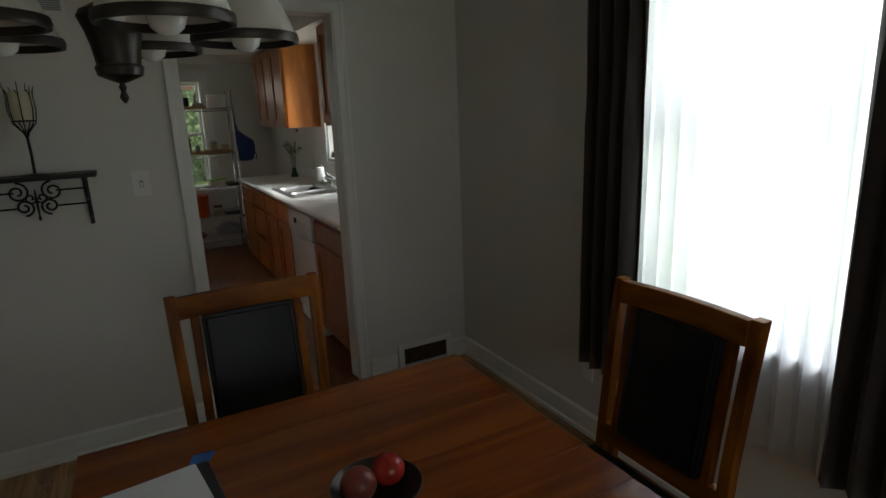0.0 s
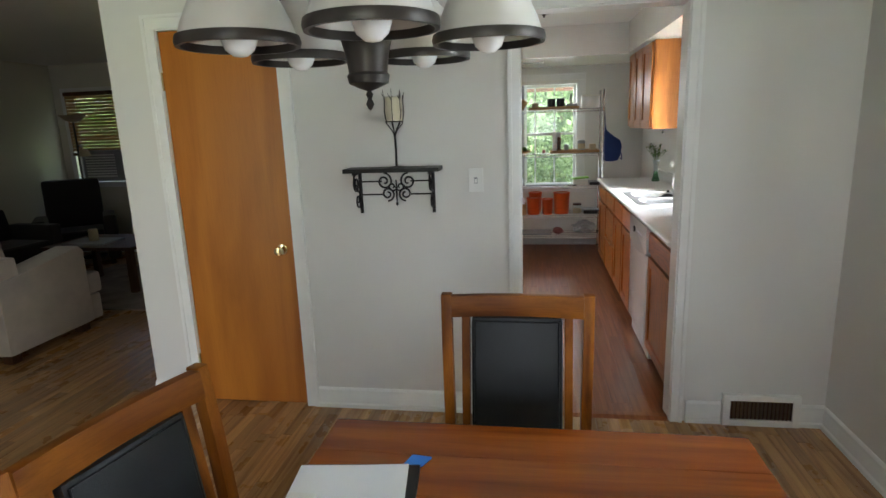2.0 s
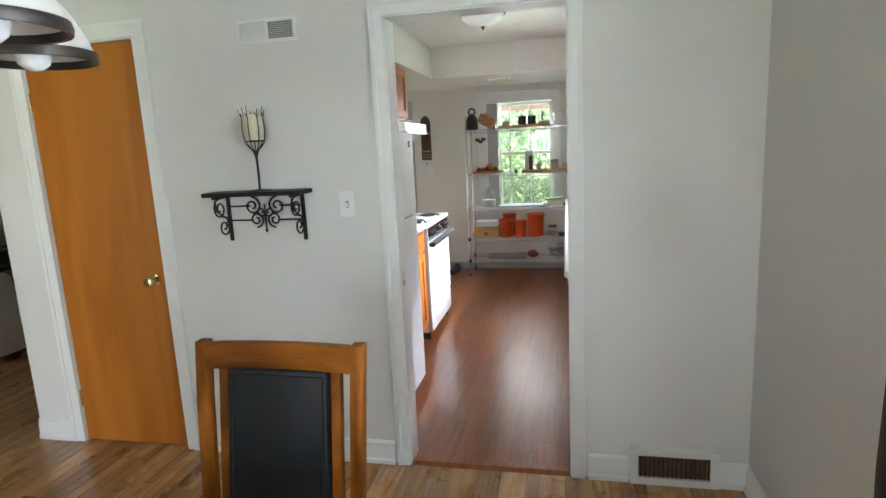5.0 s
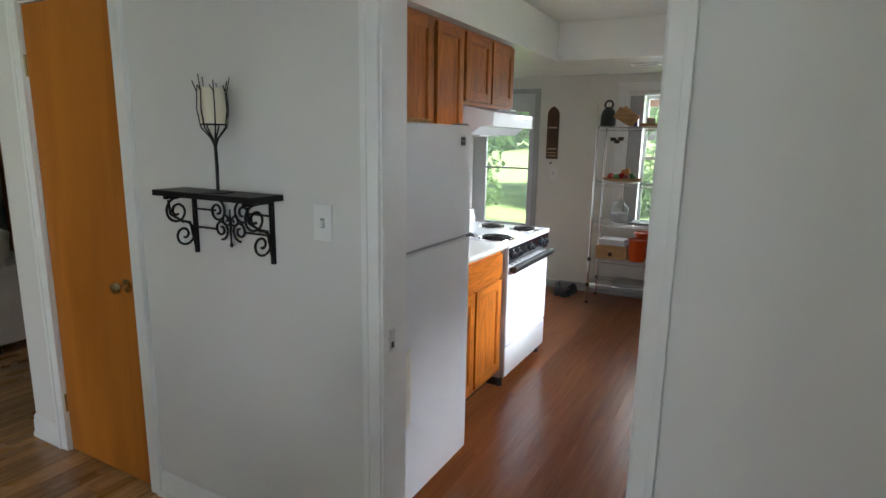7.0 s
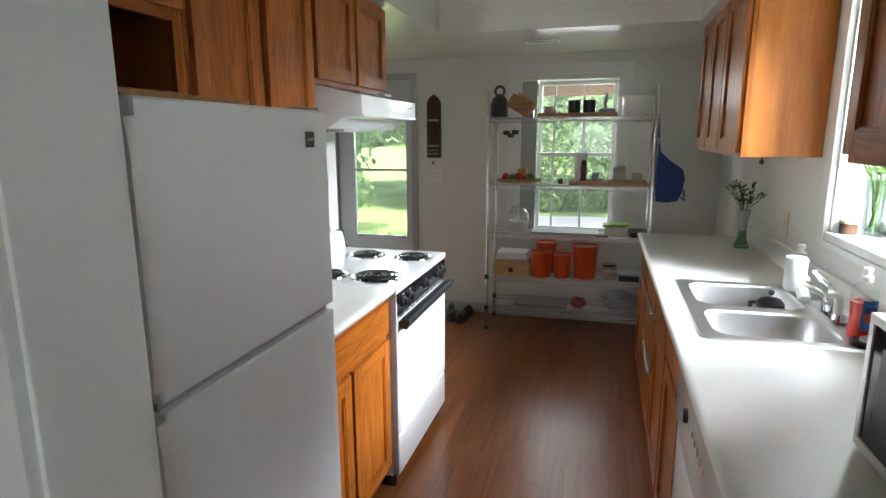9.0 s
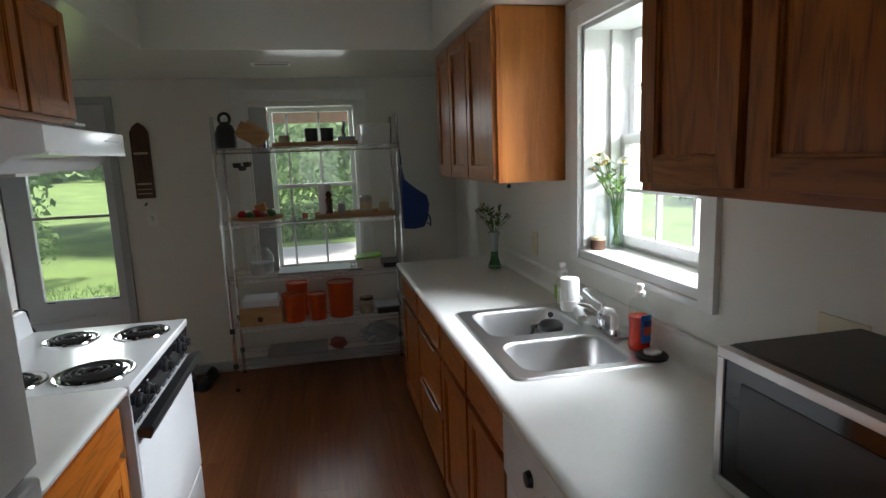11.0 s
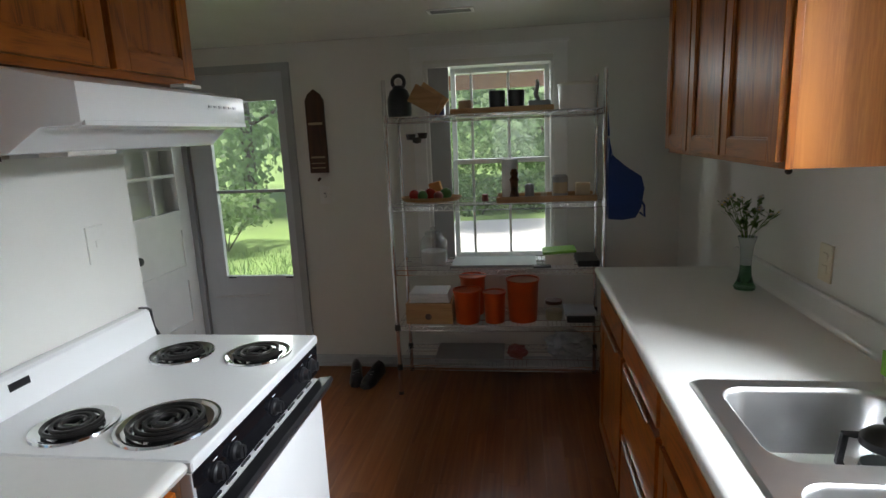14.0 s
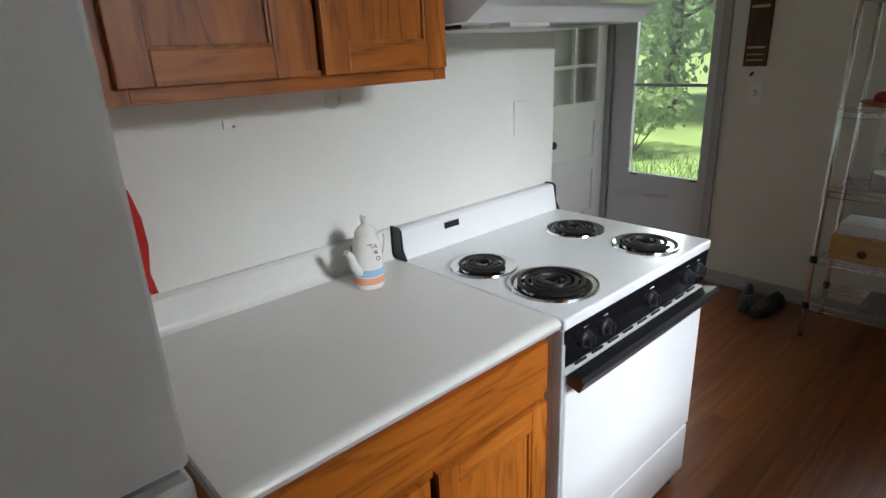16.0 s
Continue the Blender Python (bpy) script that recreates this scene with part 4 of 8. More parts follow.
folder = thing("clipboard", (1.1, 2.9, TZ), "black clipboard lying on the table", "clipboard")
bm = box(-0.125, 0.145, -0.17, 0.17, 0, 0.006, 0.002)
bmesh.ops.rotate(bm, verts=bm.verts, cent=(0, 0, 0), matrix=Matrix.Rotation(radians(6), 3, "Z"))
bmesh.ops.translate(bm, verts=bm.verts, vec=(1.115, 2.86, TZ))
part("board", bm, "black", folder)
for k in range(3):
    bm = box(-0.135 + k * 0.004, 0.118 + k * 0.003, -0.19 + k * 0.003, 0.165 - k * 0.002, 0.006 + k * 0.0012, 0.007 + k * 0.0012)
    bmesh.ops.rotate(bm, verts=bm.verts, cent=(0, 0, 0), matrix=Matrix.Rotation(radians(6 + k), 3, "Z"))
    bmesh.ops.translate(bm, verts=bm.verts, vec=(1.115, 2.86, TZ))
    solo("paper_sheet", bm, "paper", "white sheet of paper on the clipboard", "paper", "papers on the clipboard", False)
solo("blue_card", prism([(1.20, 3.035), (1.245, 3.04), (1.262, 3.075), (1.215, 3.08)], "z", TZ + 0.001, TZ + 0.006), "bluep", "small blue and white card on the table", "card")
bm = box(0.985, 1.045, 2.83, 2.90, TZ + 0.0105, TZ + 0.017, 0.003)
solo("white_phone", bm, "white", "flat white plastic box on the papers", "box", smooth=False)

# chandelier with five bell shades
CHX, CHY = 1.196, 2.965
ch = thing("chandelier", (CHX, CHY, 2.44), "dark bronze chandelier with five frosted bell shades", "chandelier")
part("column", lathe((CHX, CHY, 0), [(0.0, 1.5650), (0.004, 1.5690), (0.008, 1.5770), (0.004, 1.5870), (0.007, 1.5950), (0.004, 1.6010), (0.02, 1.6070), (0.037, 1.6150), (0.040, 1.6290), (0.036, 1.6340), (0.038, 1.6490), (0.040, 1.6650), (0.046, 1.6890), (0.055, 1.7140), (0.05, 1.7240), (0.022, 1.7390), (0.018, 1.7790), (0.030, 1.8090), (0.034, 1.8490), (0.026, 1.8790), (0.014, 1.9190), (0.012, 1.9790), (0.02, 2.01), (0.006, 2.03), (0.0, 2.035)], 28), "bronze", ch, "", True)
part("canopy", lathe((CHX, CHY, 2.44), [(0.065, 0.0), (0.06, -0.015), (0.03, -0.03), (0.0, -0.032)], 28), "bronze", ch, "", True)
for i in range(11):
    z = 2.05 + i * 0.034
    pts = [(CHX + (0.010 * math.cos(a) if i % 2 else 0), CHY + (0 if i % 2 else 0.010 * math.cos(a)), z + 0.021 * math.sin(a)) for a in [2 * math.pi * k / 12 for k in range(13)]]
    part("chain_link", tube(pts, 0.0022, 5), "bronze", ch)
fx, fy = 0.161, -0.987
gx, gy = 0.987, 0.161
for k in range(5):
    a = radians(9 + 72 * k)
    ux, uy = math.cos(a) * fx + math.sin(a) * gx, math.cos(a) * fy + math.sin(a) * gy
    sx, sy = CHX + 0.226 * ux, CHY + 0.226 * uy

    def at(r, z):
        return (CHX + r * ux, CHY + r * uy, z)
    arm = [at(0.02, 1.8390), at(0.06, 1.8890), at(0.11, 1.9140), at(0.15, 1.8990), at(0.18, 1.8740), at(0.205, 1.8790), at(0.226, 1.8890), at(0.226, 1.8490)]
    part("arm", tube(arm, 0.009, 8), "bronze", ch, "", True)
    curl = []
    for i in range(22):
        f = i / 21
        b = radians(200) + f * radians(560)
        rr = 0.032 * (1 - 0.75 * f)
        curl.append(at(0.115 + rr * math.cos(b), 1.8340 + rr * math.sin(b)))
    part("scroll", tube([at(0.04, 1.7690)] + curl, 0.006, 7), "bronze", ch, "", True)
    part("socket_cup", lathe((sx, sy, 0), [(0.0, 1.8570), (0.014, 1.8550), (0.02, 1.8440), (0.021, 1.8290), (0.028, 1.8240), (0.03, 1.8110), (0.034, 1.8010), (0.034, 1.7950)], 24), "bronze", ch, "", True)
    prof = [(0.032, 1.7970), (0.036, 1.7890), (0.055, 1.7710), (0.073, 1.7440), (0.087, 1.7140), (0.096, 1.6870), (0.093, 1.6870), (0.084, 1.7140), (0.070, 1.7430), (0.055, 1.7680), (0.033, 1.7860)]
    sh = part("shade", lathe((sx, sy, 0), prof, 48, cap=False), "shade", ch, "frosted white ribbed glass shade", True)
    for v in sh.data.vertices:
        dx, dy = v.co.x - (sx - CHX), v.co.y - (sy - CHY)
        q = 1 + 0.010 * math.cos(24 * math.atan2(dy, dx))
        v.co.x, v.co.y = sx - CHX + dx * q, sy - CHY + dy * q
    part("rim", lathe((sx, sy, 0), [(0.094, 1.6890), (0.100, 1.6900), (0.102, 1.6810), (0.100, 1.6730), (0.093, 1.6730), (0.094, 1.6890)], 48, cap=False), "bronze", ch, "dark bronze shade rim", True)
    part("bulb", lathe((sx, sy, 0), [(0.0, 1.6570), (0.012, 1.6590), (0.024, 1.6690), (0.030, 1.6860), (0.028, 1.7030), (0.018, 1.7240), (0.013, 1.7490), (0.013, 1.7890), (0, 1.7890)], 24), "bulb", ch, "white globe bulb, unlit", True)

# wall shelf with scrollwork, and the candle holder on it
sh = thing("wall_shelf", (0.819, W, 1.33), "black wrought-iron wall shelf with scrollwork brackets", "shelf")
part("shelf_board", box(0.581, 1.057, W - 0.135, W, 1.315, 1.335, 0.003), "iron", sh)
for x in (0.63, 1.008):
    part("bracket_bar", box(x - 0.008, x + 0.008, W - 0.012, W - 0.001, 1.10, 1.315, 0.002), "iron", sh)
    part("bracket_arm", box(x - 0.006, x + 0.006, W - 0.125, W - 0.012, 1.303, 1.315, 0.002), "iron", sh)
    bm = tube(spiral((x, W - 0.078, 1.258), 0.048, 0.010, radians(80), 1.6, "x"), 0.0045, 6)
    tube(spiral((x, W - 0.055, 1.172), 0.048, 0.008, radians(100), -1.6, "x"), 0.0045, 6, bm)
    tube([(x, W - 0.11, 1.30), (x, W - 0.105, 1.25), (x, W - 0.06, 1.222), (x, W - 0.03, 1.215), (x, W - 0.012, 1.12)], 0.0045, 6, bm)
    part("bracket_scroll", bm, "iron", sh, "", True)
for z in (1.262, 1.196):
    part("cross_bar", tube([(0.63, W - 0.012, z), (0.745, W - 0.012, z)], 0.004, 6), "iron", sh)
    part("cross_bar", tube([(0.893, W - 0.012, z), (1.008, W - 0.012, z)], 0.004, 6), "iron", sh)
for s in (-1, 1):
    bm = tube(spiral((0.819 + s * 0.062, W - 0.014, 1.262), 0.042, 0.010, radians(90), s * 1.5, "y"), 0.0045, 6)
    tube(spiral((0.819 + s * 0.046, W - 0.014, 1.198), 0.036, 0.009, radians(270), s * -1.5, "y"), 0.0045, 6, bm)
    tube(spiral((0.819 + s * 0.02, W - 0.014, 1.235), 0.024, 0.006, radians(180 if s > 0 else 0), s * 1.2, "y"), 0.004, 6, bm)
    part("centre_scroll", bm, "iron", sh, "", True)
part("centre_drop", lathe((0.819, W - 0.014, 0), [(0.0, 1.135), (0.007, 1.145), (0.003, 1.16), (0.005, 1.20), (0.003, 1.27), (0.0, 1.272)], 10), "iron", sh, "", True)
cx, cy = 0.84, W - 0.075
hold = thing("candle_holder", (cx, cy, 1.335), "tall dark wire candle holder standing on the wall shelf", "candle holder")
part("foot", lathe((cx, cy, 1.335), [(0.05, 0), (0.05, 0.003), (0.01, 0.008), (0.0, 0.008)], 28), "iron", hold, "", True)
part("stem", tube([(cx, cy, 1.338), (cx + 0.002, cy, 1.42), (cx, cy, 1.49)], 0.0055, 8), "iron", hold)
part("plate", lathe((cx, cy, 1.552), [(0.0, 0), (0.042, 0.0), (0.044, 0.005), (0.0, 0.004)], 28), "iron", hold, "", True)
for k in range(7):
    a = 2 * math.pi * k / 7 + 0.3
    ca, sa = math.cos(a), math.sin(a)
    pts = [(cx, cy, 1.480), (cx + 0.012 * ca, cy + 0.012 * sa, 1.512), (cx + 0.040 * ca, cy + 0.040 * sa, 1.545), (cx + 0.049 * ca, cy + 0.049 * sa, 1.60), (cx + 0.046 * ca, cy + 0.046 * sa, 1.655), (cx + (0.053 + 0.010 * (k % 3)) * ca, cy + 0.055 * sa, 1.69 + 0.016 * (k % 2))]
    bm = tube(pts, 0.0030, 6, taper=0.5)
    tube([pts[4], (pts[4][0] + 0.012 * sa, pts[4][1] - 0.012 * ca, 1.675)], 0.0018, 5, bm)
    part("wire", bm, "iron", hold, "", True)
solo("candle", lathe((cx, cy, 1.557), [(0.0, 0), (0.041, 0), (0.042, 0.05), (0.040, 0.106), (0.036, 0.112), (0.028, 0.104), (0.0, 0.100)], 28), "candle", "ivory pillar candle in the wire holder", "candle")


def wall_plate(at, w, h, label, toggle=True, axis="y", out=-1, mat="white"):
    p = thing("light_switch" if toggle else "wall_outlet", at, label, "switch" if toggle else "outlet")
    x, y, z = at
    t = 0.006
    if axis == "y":
        part("plate", box(x - w / 2, x + w / 2, min(y, y + out * t), max(y, y + out * t), z - h / 2, z + h / 2, 0.002), mat, p)
        if toggle:
            part("toggle", box(x - 0.005, x + 0.005, min(y, y + out * 0.018), max(y, y + out * 0.018), z - 0.012, z + 0.006, 0.002), mat, p)
            part("slot", box(x - 0.008, x + 0.008, min(y, y + out * 0.007), max(y, y + out * 0.007), z - 0.016, z + 0.014), "grey", p)
    else:
        part("plate", box(min(x, x + out * t), max(x, x + out * t), y - w / 2, y + w / 2, z - h / 2, z + h / 2, 0.002), mat, p)
        for dz in ((0.02, -0.02) if not toggle else (0.0,)):
            part("socket" if not toggle else "toggle", box(min(x, x + out * 0.0085), max(x, x + out * 0.0085), y - (0.005 if toggle else 0.014), y + (0.005 if toggle else 0.014), z + dz - 0.013, z + dz + 0.013, 0.003), mat, p)
    return p


wall_plate((1.222, W, 1.258), 0.072, 0.115, "white plastic light switch on the cream wall")
wall_plate((RK, 7.34, 1.10), 0.075, 0.12, "ivory outlet plate above the worktop", False, "x", -1, "candle")
wall_plate((RK, 5.60, 1.13), 0.12, 0.12, "ivory double outlet plate behind the microwave", False, "x", -1, "candle")
wall_plate((LK, 7.03, 1.26), 0.075, 0.115, "white light switch on the kitchen wall by the stove", True, "x", 1, "kwall")
wall_plate((0.565, F, 1.19), 0.072, 0.115, "white light switch below the wooden plaque", True, "y", -1)
wall_plate((RD, 3.58, 0.33), 0.07, 0.11, "small white cable plate low on the dining wall", False, "x", -1)

# air registers
M["regback"] = paint("brown register metal", (0.12, 0.085, 0.05), 0.5, 0.2, 20, 0.1)
reg = thing("floor_register", (2.615, W, 0), "white metal return-air register with dark grille at floor level", "vent")
for row in ((2.44, 2.475, 0, 0.165), (2.765, 2.80, 0, 0.165)):
    part("frame", box(row[0], row[1], W - 0.03, W, row[2], row[3], 0.003), "trim", reg)
for z0, z1 in ((0, 0.032), (0.135, 0.165)):
    part("frame", box(2.475, 2.765, W - 0.03, W, z0, z1, 0.003), "trim", reg)
part("backing", box(2.475, 2.765, W - 0.012, W - 0.001, 0.032, 0.135), "regback", reg)
for i in range(16):
    x = 2.482 + i * 0.0185
    part("slat", box(x, x + 0.006, W - 0.022, W - 0.012, 0.033, 0.134), "plaque", reg)
reg = thing("wall_register", (0.89, W, 2.02), "white metal wall register high on the partition", "vent")
part("frame", boxes([(0.770, 1.050, W - 0.008, W, 2.06, 2.075), (0.770, 1.050, W - 0.008, W, 1.975, 1.99), (0.770, 0.785, W - 0.008, W, 1.99, 2.06), (1.035, 1.050, W - 0.008, W, 1.99, 2.06), (0.905, 0.920, W - 0.008, W, 1.99, 2.06)], 0.002), "trim", reg)
for x0, x1, m in ((0.785, 0.905, "white"), (0.920, 1.035, "grey")):
    for i in range(8):
        part("slat", box(x0, x1, W - 0.006, W, 1.992 + i * 0.0086, 1.997 + i * 0.0086), m, reg)

# curtains


def drape(y0, y1, z0, z1, x, folds, depth, bottom_in=0.0):
    bm = bmesh.new()
    n, m = folds * 10, 14
    grid = []
    for j in range(m + 1):
        f = j / m
        row = []
        for i in range(n + 1):
            u = i / n
            amp = depth * (0.55 + 0.45 * (1 - f)) * (1 + 0.3 * math.sin(3.1 * u + 2 * f))
            yy = y0 + (y1 - y0) * u + bottom_in * (1 - f) * (u - 0.5)
            row.append(bm.verts.new((x + amp * math.sin(2 * math.pi * folds * u + 0.5 * math.sin(4 * f)), yy + 0.3 * depth * math.sin(4 * math.pi * folds * u), z0 + (z1 - z0) * f + 0.004 * math.sin(7 * u))))
        grid.append(row)
    for p, q in zip(grid, grid[1:]):
        for i in range(n):
            bm.faces.new((p[i], p[i + 1], q[i + 1], q[i]))
    return bm


def thick(ob, t):
    md = ob.modifiers.new("thickness", "SOLIDIFY")
    md.thickness = t
    return ob


thick(solo("curtain", drape(3.215, 3.50, 0.44, 2.22, RD - 0.115, 4, 0.030), "curtain", "dark brown heavy curtain hanging beside the window", "curtain", "dining curtains"), 0.003)
thick(solo("curtain", drape(2.10, 2.50, 0.44, 2.22, RD - 0.115, 5, 0.030), "curtain", "dark brown heavy curtain hanging beside the window", "curtain", "dining curtains"), 0.003)
solo("sheer_curtain", drape(2.44, 3.27, 0.42, 2.21, RD - 0.062, 13, 0.014, 0.06), "sheer", "sheer white curtain glowing before the bright window", "sheer curtain")
rod = thing("curtain_rod", (RD - 0.1, 2.8, 2.23), "dark metal curtain rod above the dining window", "curtain rod")
part("rod", tube([(RD - 0.10, 2.05, 2.235), (RD - 0.10, 3.58, 2.235)], 0.011, 10), "bronze", rod)
for y in (2.08, 3.55):
    part("bracket", box(RD - 0.11, RD, y - 0.008, y + 0.008, 2.228, 2.242, 0.002), "bronze", rod)
    part("finial", ball((RD - 0.10, 2.04 if y < 3 else 3.59, 2.235), 0.02), "bronze", rod, "", True)

# ---- living room ----
sofa = thing("sofa", (-2.9, 5.5, 0), "beige cloth sofa with loose back cushions and dark wooden feet", "sofa")
SX0, SX1, SY0, SY1 = -4.1, -2.04, 5.03, 5.95
part("back", prism([(SY0, 0.07), (SY0 + 0.24, 0.07), (SY0 + 0.20, 0.74), (SY0 + 0.02, 0.74)], "x", SX0 + 0.02, SX1 - 0.02, 0.03), "sofa", sofa, "", True)
for a, b in ((SX0, SX0 + 0.22), (SX1 - 0.22, SX1)):
    part("arm", prism([(SY0 + 0.005, 0.07), (SY1 - 0.14, 0.07), (SY1 - 0.14, 0.66), (SY1 - 0.18, 0.70), (SY0 + 0.12, 0.60), (SY0 + 0.005, 0.60)], "x", a, b, 0.025), "sofa", sofa, "", True)
bm = box(SX0 + 0.2, SX1 - 0.2, SY0 + 0.2, SY1 - 0.04, 0.07, 0.28, 0.02)
box(SX0 + 0.02, SX1 - 0.02, SY1 - 0.139, SY1 - 0.02, 0.07, 0.275, 0.02, bm)
part("base", bm, "sofa", sofa, "", True)
for i in range(3):
    a = SX0 + 0.225 + i * 0.537
    bm = box(a, a + 0.53, SY0 + 0.24, SY1, 0.28, 0.45, 0.05, seg=4)
    if i == 2:
        box(a + 0.45, SX1 - 0.01, SY1 - 0.13, SY1 + 0.01, 0.28, 0.455, 0.05, bm, 4)
    part("seat_cushion", bm, "sofa", sofa, "", True)
    part("back_cushion", prism([(SY0 + 0.14, 0.46), (SY0 + 0.40, 0.46), (SY0 + 0.30, 0.86), (SY0 + 0.10, 0.86)], "x", a, a + 0.53, 0.055), "sofa", sofa, "", True)
for x in (SX0 + 0.08, SX1 - 0.08):
    for y in (SY0 + 0.08, SY1 - 0.2):
        part("foot", box(x - 0.04, x + 0.04, y - 0.04, y + 0.04, 0, 0.07, 0.005), "plaque", sofa)
pil = box(-2.68, -2.34, 5.22, 5.36, 0.50, 0.84, 0.06, seg=4)
bmesh.ops.rotate(pil, verts=pil.verts, cent=(-2.5, 5.3, 0.6), matrix=Matrix.Rotation(radians(-18), 3, "X"))
solo("throw_pillow", pil, "sofa", "plump beige throw pillow on the sofa", "pillow")
cab = thing("small_cabinet", (-2.95, 4.75, 0), "small dark wooden cabinet behind the sofa", "cabinet")
part("body", box(-3.25, -2.62, 4.60, 4.97, 0.02, 0.50, 0.006), "black", cab)
part("drawer_front", box(-3.22, -2.65, 4.592, 4.60, 0.30, 0.47, 0.004), "black", cab)
part("knob", ball((-2.63, 4.62, 0.38), 0.012), "brass", cab, "", True)


def armchair(x, y, rz, label, h=0.95):
    c = thing("armchair", (0, 0, 0), label, "armchair", "dark armchairs")
    part("seat", box(-0.28, 0.28, -0.33, 0.25, 0.22, 0.44, 0.04, seg=3), "darkcloth", c, "", True)
    part("back", prism([(0.16, 0.25), (0.34, 0.25), (0.42, h), (0.28, h)], "x", -0.31, 0.31, 0.05), "darkcloth", c, "", True)
    for s in (-1, 1):
        part("arm", box(s * 0.36 - 0.07, s * 0.36 + 0.07, -0.34, 0.28, 0.08, 0.60, 0.04, seg=3), "darkcloth", c, "", True)
        for y2 in (-0.28, 0.24):
            part("foot", box(s * 0.33 - 0.025, s * 0.33 + 0.025, y2 - 0.025, y2 + 0.025, 0, 0.10, 0.003), "plaque", c)
    c.matrix_basis = pose(x, y, 0, 0, 0, rz)
    return c


armchair(-4.05, 8.0, 40, "dark upholstered recliner in the corner", 1.02)
armchair(-4.12, 7.05, 85, "low dark upholstered armchair against the wall", 0.78)
fl = thing("floor_lamp", (-4.17, 8.36, 0), "dark torchiere floor lamp with an amber glass bowl", "floor lamp")
part("base", lathe((-4.17, 8.36, 0), [(0.14, 0), (0.14, 0.015), (0.03, 0.035), (0.0, 0.035)], 28), "bronze", fl, "", True)
part("pole", tube([(-4.17, 8.36, 0.03), (-4.17, 8.36, 1.74)], 0.012, 10), "bronze", fl, "", True)
part("bowl_shade", lathe((-4.17, 8.36, 1.72), [(0.02, 0), (0.08, 0.02), (0.15, 0.08), (0.155, 0.085), (0.148, 0.083), (0.078, 0.028), (0.02, 0.01)], 32), "tan", fl, "amber glass bowl shade", True)
part("reading_arm", tube([(-4.17, 8.36, 1.38), (-4.09, 8.30, 1.44), (-3.99, 8.24, 1.40)], 0.008, 8), "bronze", fl, "", True)
part("reading_shade", lathe((-3.97, 8.23, 1.30), [(0.07, 0), (0.05, 0.07), (0.02, 0.10), (0.0, 0.10)], 20), "tan", fl, "small amber reading shade", True)
st = thing("coffee_table", (-2.7, 7.0, 0), "dark wooden coffee table", "table")
part("top", box(-3.35, -2.35, 6.72, 7.42, 0.44, 0.475, 0.005), "plaque", st)
for x in (-3.29, -2.41):
    for y in (6.78, 7.36):
        part("leg", box(x - 0.03, x + 0.03, y - 0.03, y + 0.03, 0, 0.44, 0.003), "plaque", st)
solo("jar_candle", lathe((-2.95, 6.98, 0.495), [(0.0, 0), (0.045, 0), (0.045, 0.10), (0.038, 0.12), (0.0, 0.12)], 24), "tan", "tan jar candle on the coffee table tray", "candle")
solo("serving_tray", box(-3.2, -2.72, 6.82, 7.14, 0.475, 0.495, 0.006), "grey", "pale tray on the coffee table", "tray")
rug = box(-3.5, -1.75, 6.25, 7.9, -0.001, 0.009, 0.003)
solo("area_rug", rug, cloth("patterned rug", (0.22, 0.17, 0.13), 0.95, 0.2, 500, 0.5), "worn brown patterned rug under the coffee table", "rug", smooth=False)
solo("door_mat", box(-2.5, -1.62, 3.95, 4.40, -0.001, 0.009, 0.003), cloth("beige mat", (0.4, 0.36, 0.28), 0.95, 0.2, 500, 0.2), "beige door mat with a dark border on the strip floor", "mat", smooth=False)
sd = thing("smoke_detector", (-2.41, 5.46, 2.44), "white round smoke detector on the ceiling", "smoke detector")
part("body", lathe((-2.41, 5.46, 2.44), [(0.07, 0), (0.068, -0.02), (0.05, -0.04), (0.0, -0.042)], 28), "white", sd, "", True)
part("base_plate", lathe((-2.41, 5.46, 2.44), [(0.08, 0), (0.08, -0.006), (0.07, -0.008)], 28, cap=False), "white", sd, "", True)
wv = thing("wall_vent", (LX, 7.2, 2.1), "dark metal wall vent high on the living room wall", "vent")
part("plate", box(LX, LX + 0.008, 7.02, 7.34, 2.07, 2.16, 0.002), "tan", wv)
for i in range(6):
    part("slot", box(LX + 0.008, LX + 0.010, 7.03, 7.18, 2.078 + i * 0.012, 2.085 + i * 0.012), "black", wv)
ws = thing("wall_ornament", (LX, 7.35, 1.45), "small dark wall sconce with a white holder", "sconce")
part("holder", lathe((LX + 0.05, 7.35, 1.44), [(0.0, 0), (0.03, 0.02), (0.045, 0.08), (0.03, 0.13), (0.0, 0.14)], 16), "plaque", ws, "", True)
part("bracket", tube([(LX, 7.35, 1.36), (LX + 0.03, 7.35, 1.34), (LX + 0.05, 7.35, 1.445)], 0.008, 8), "plaque", ws, "", True)
part("cup", lathe((LX + 0.05, 7.35, 1.575), [(0.02, 0), (0.025, 0.05), (0.0, 0.05)], 16), "white", ws, "", True)

ac = thing("window_air_conditioner", (-3.95, LY - 0.05, 0.97), "pale grey window air conditioner under the blinds", "air conditioner")
part("case", box(-4.27, -3.62, LY - 0.10, LY - 0.005, 0.97, 1.36, 0.012), "grey", ac)
for i in range(9):
    part("louvre", box(-4.22, -3.80, LY - 0.106, LY - 0.0985, 1.02 + i * 0.034, 1.038 + i * 0.034, 0.002), "white", ac)

# ---- kitchen ----
UF, UB = 0.838, 2.487        # fronts of the wall cabinets, stove side and sink side


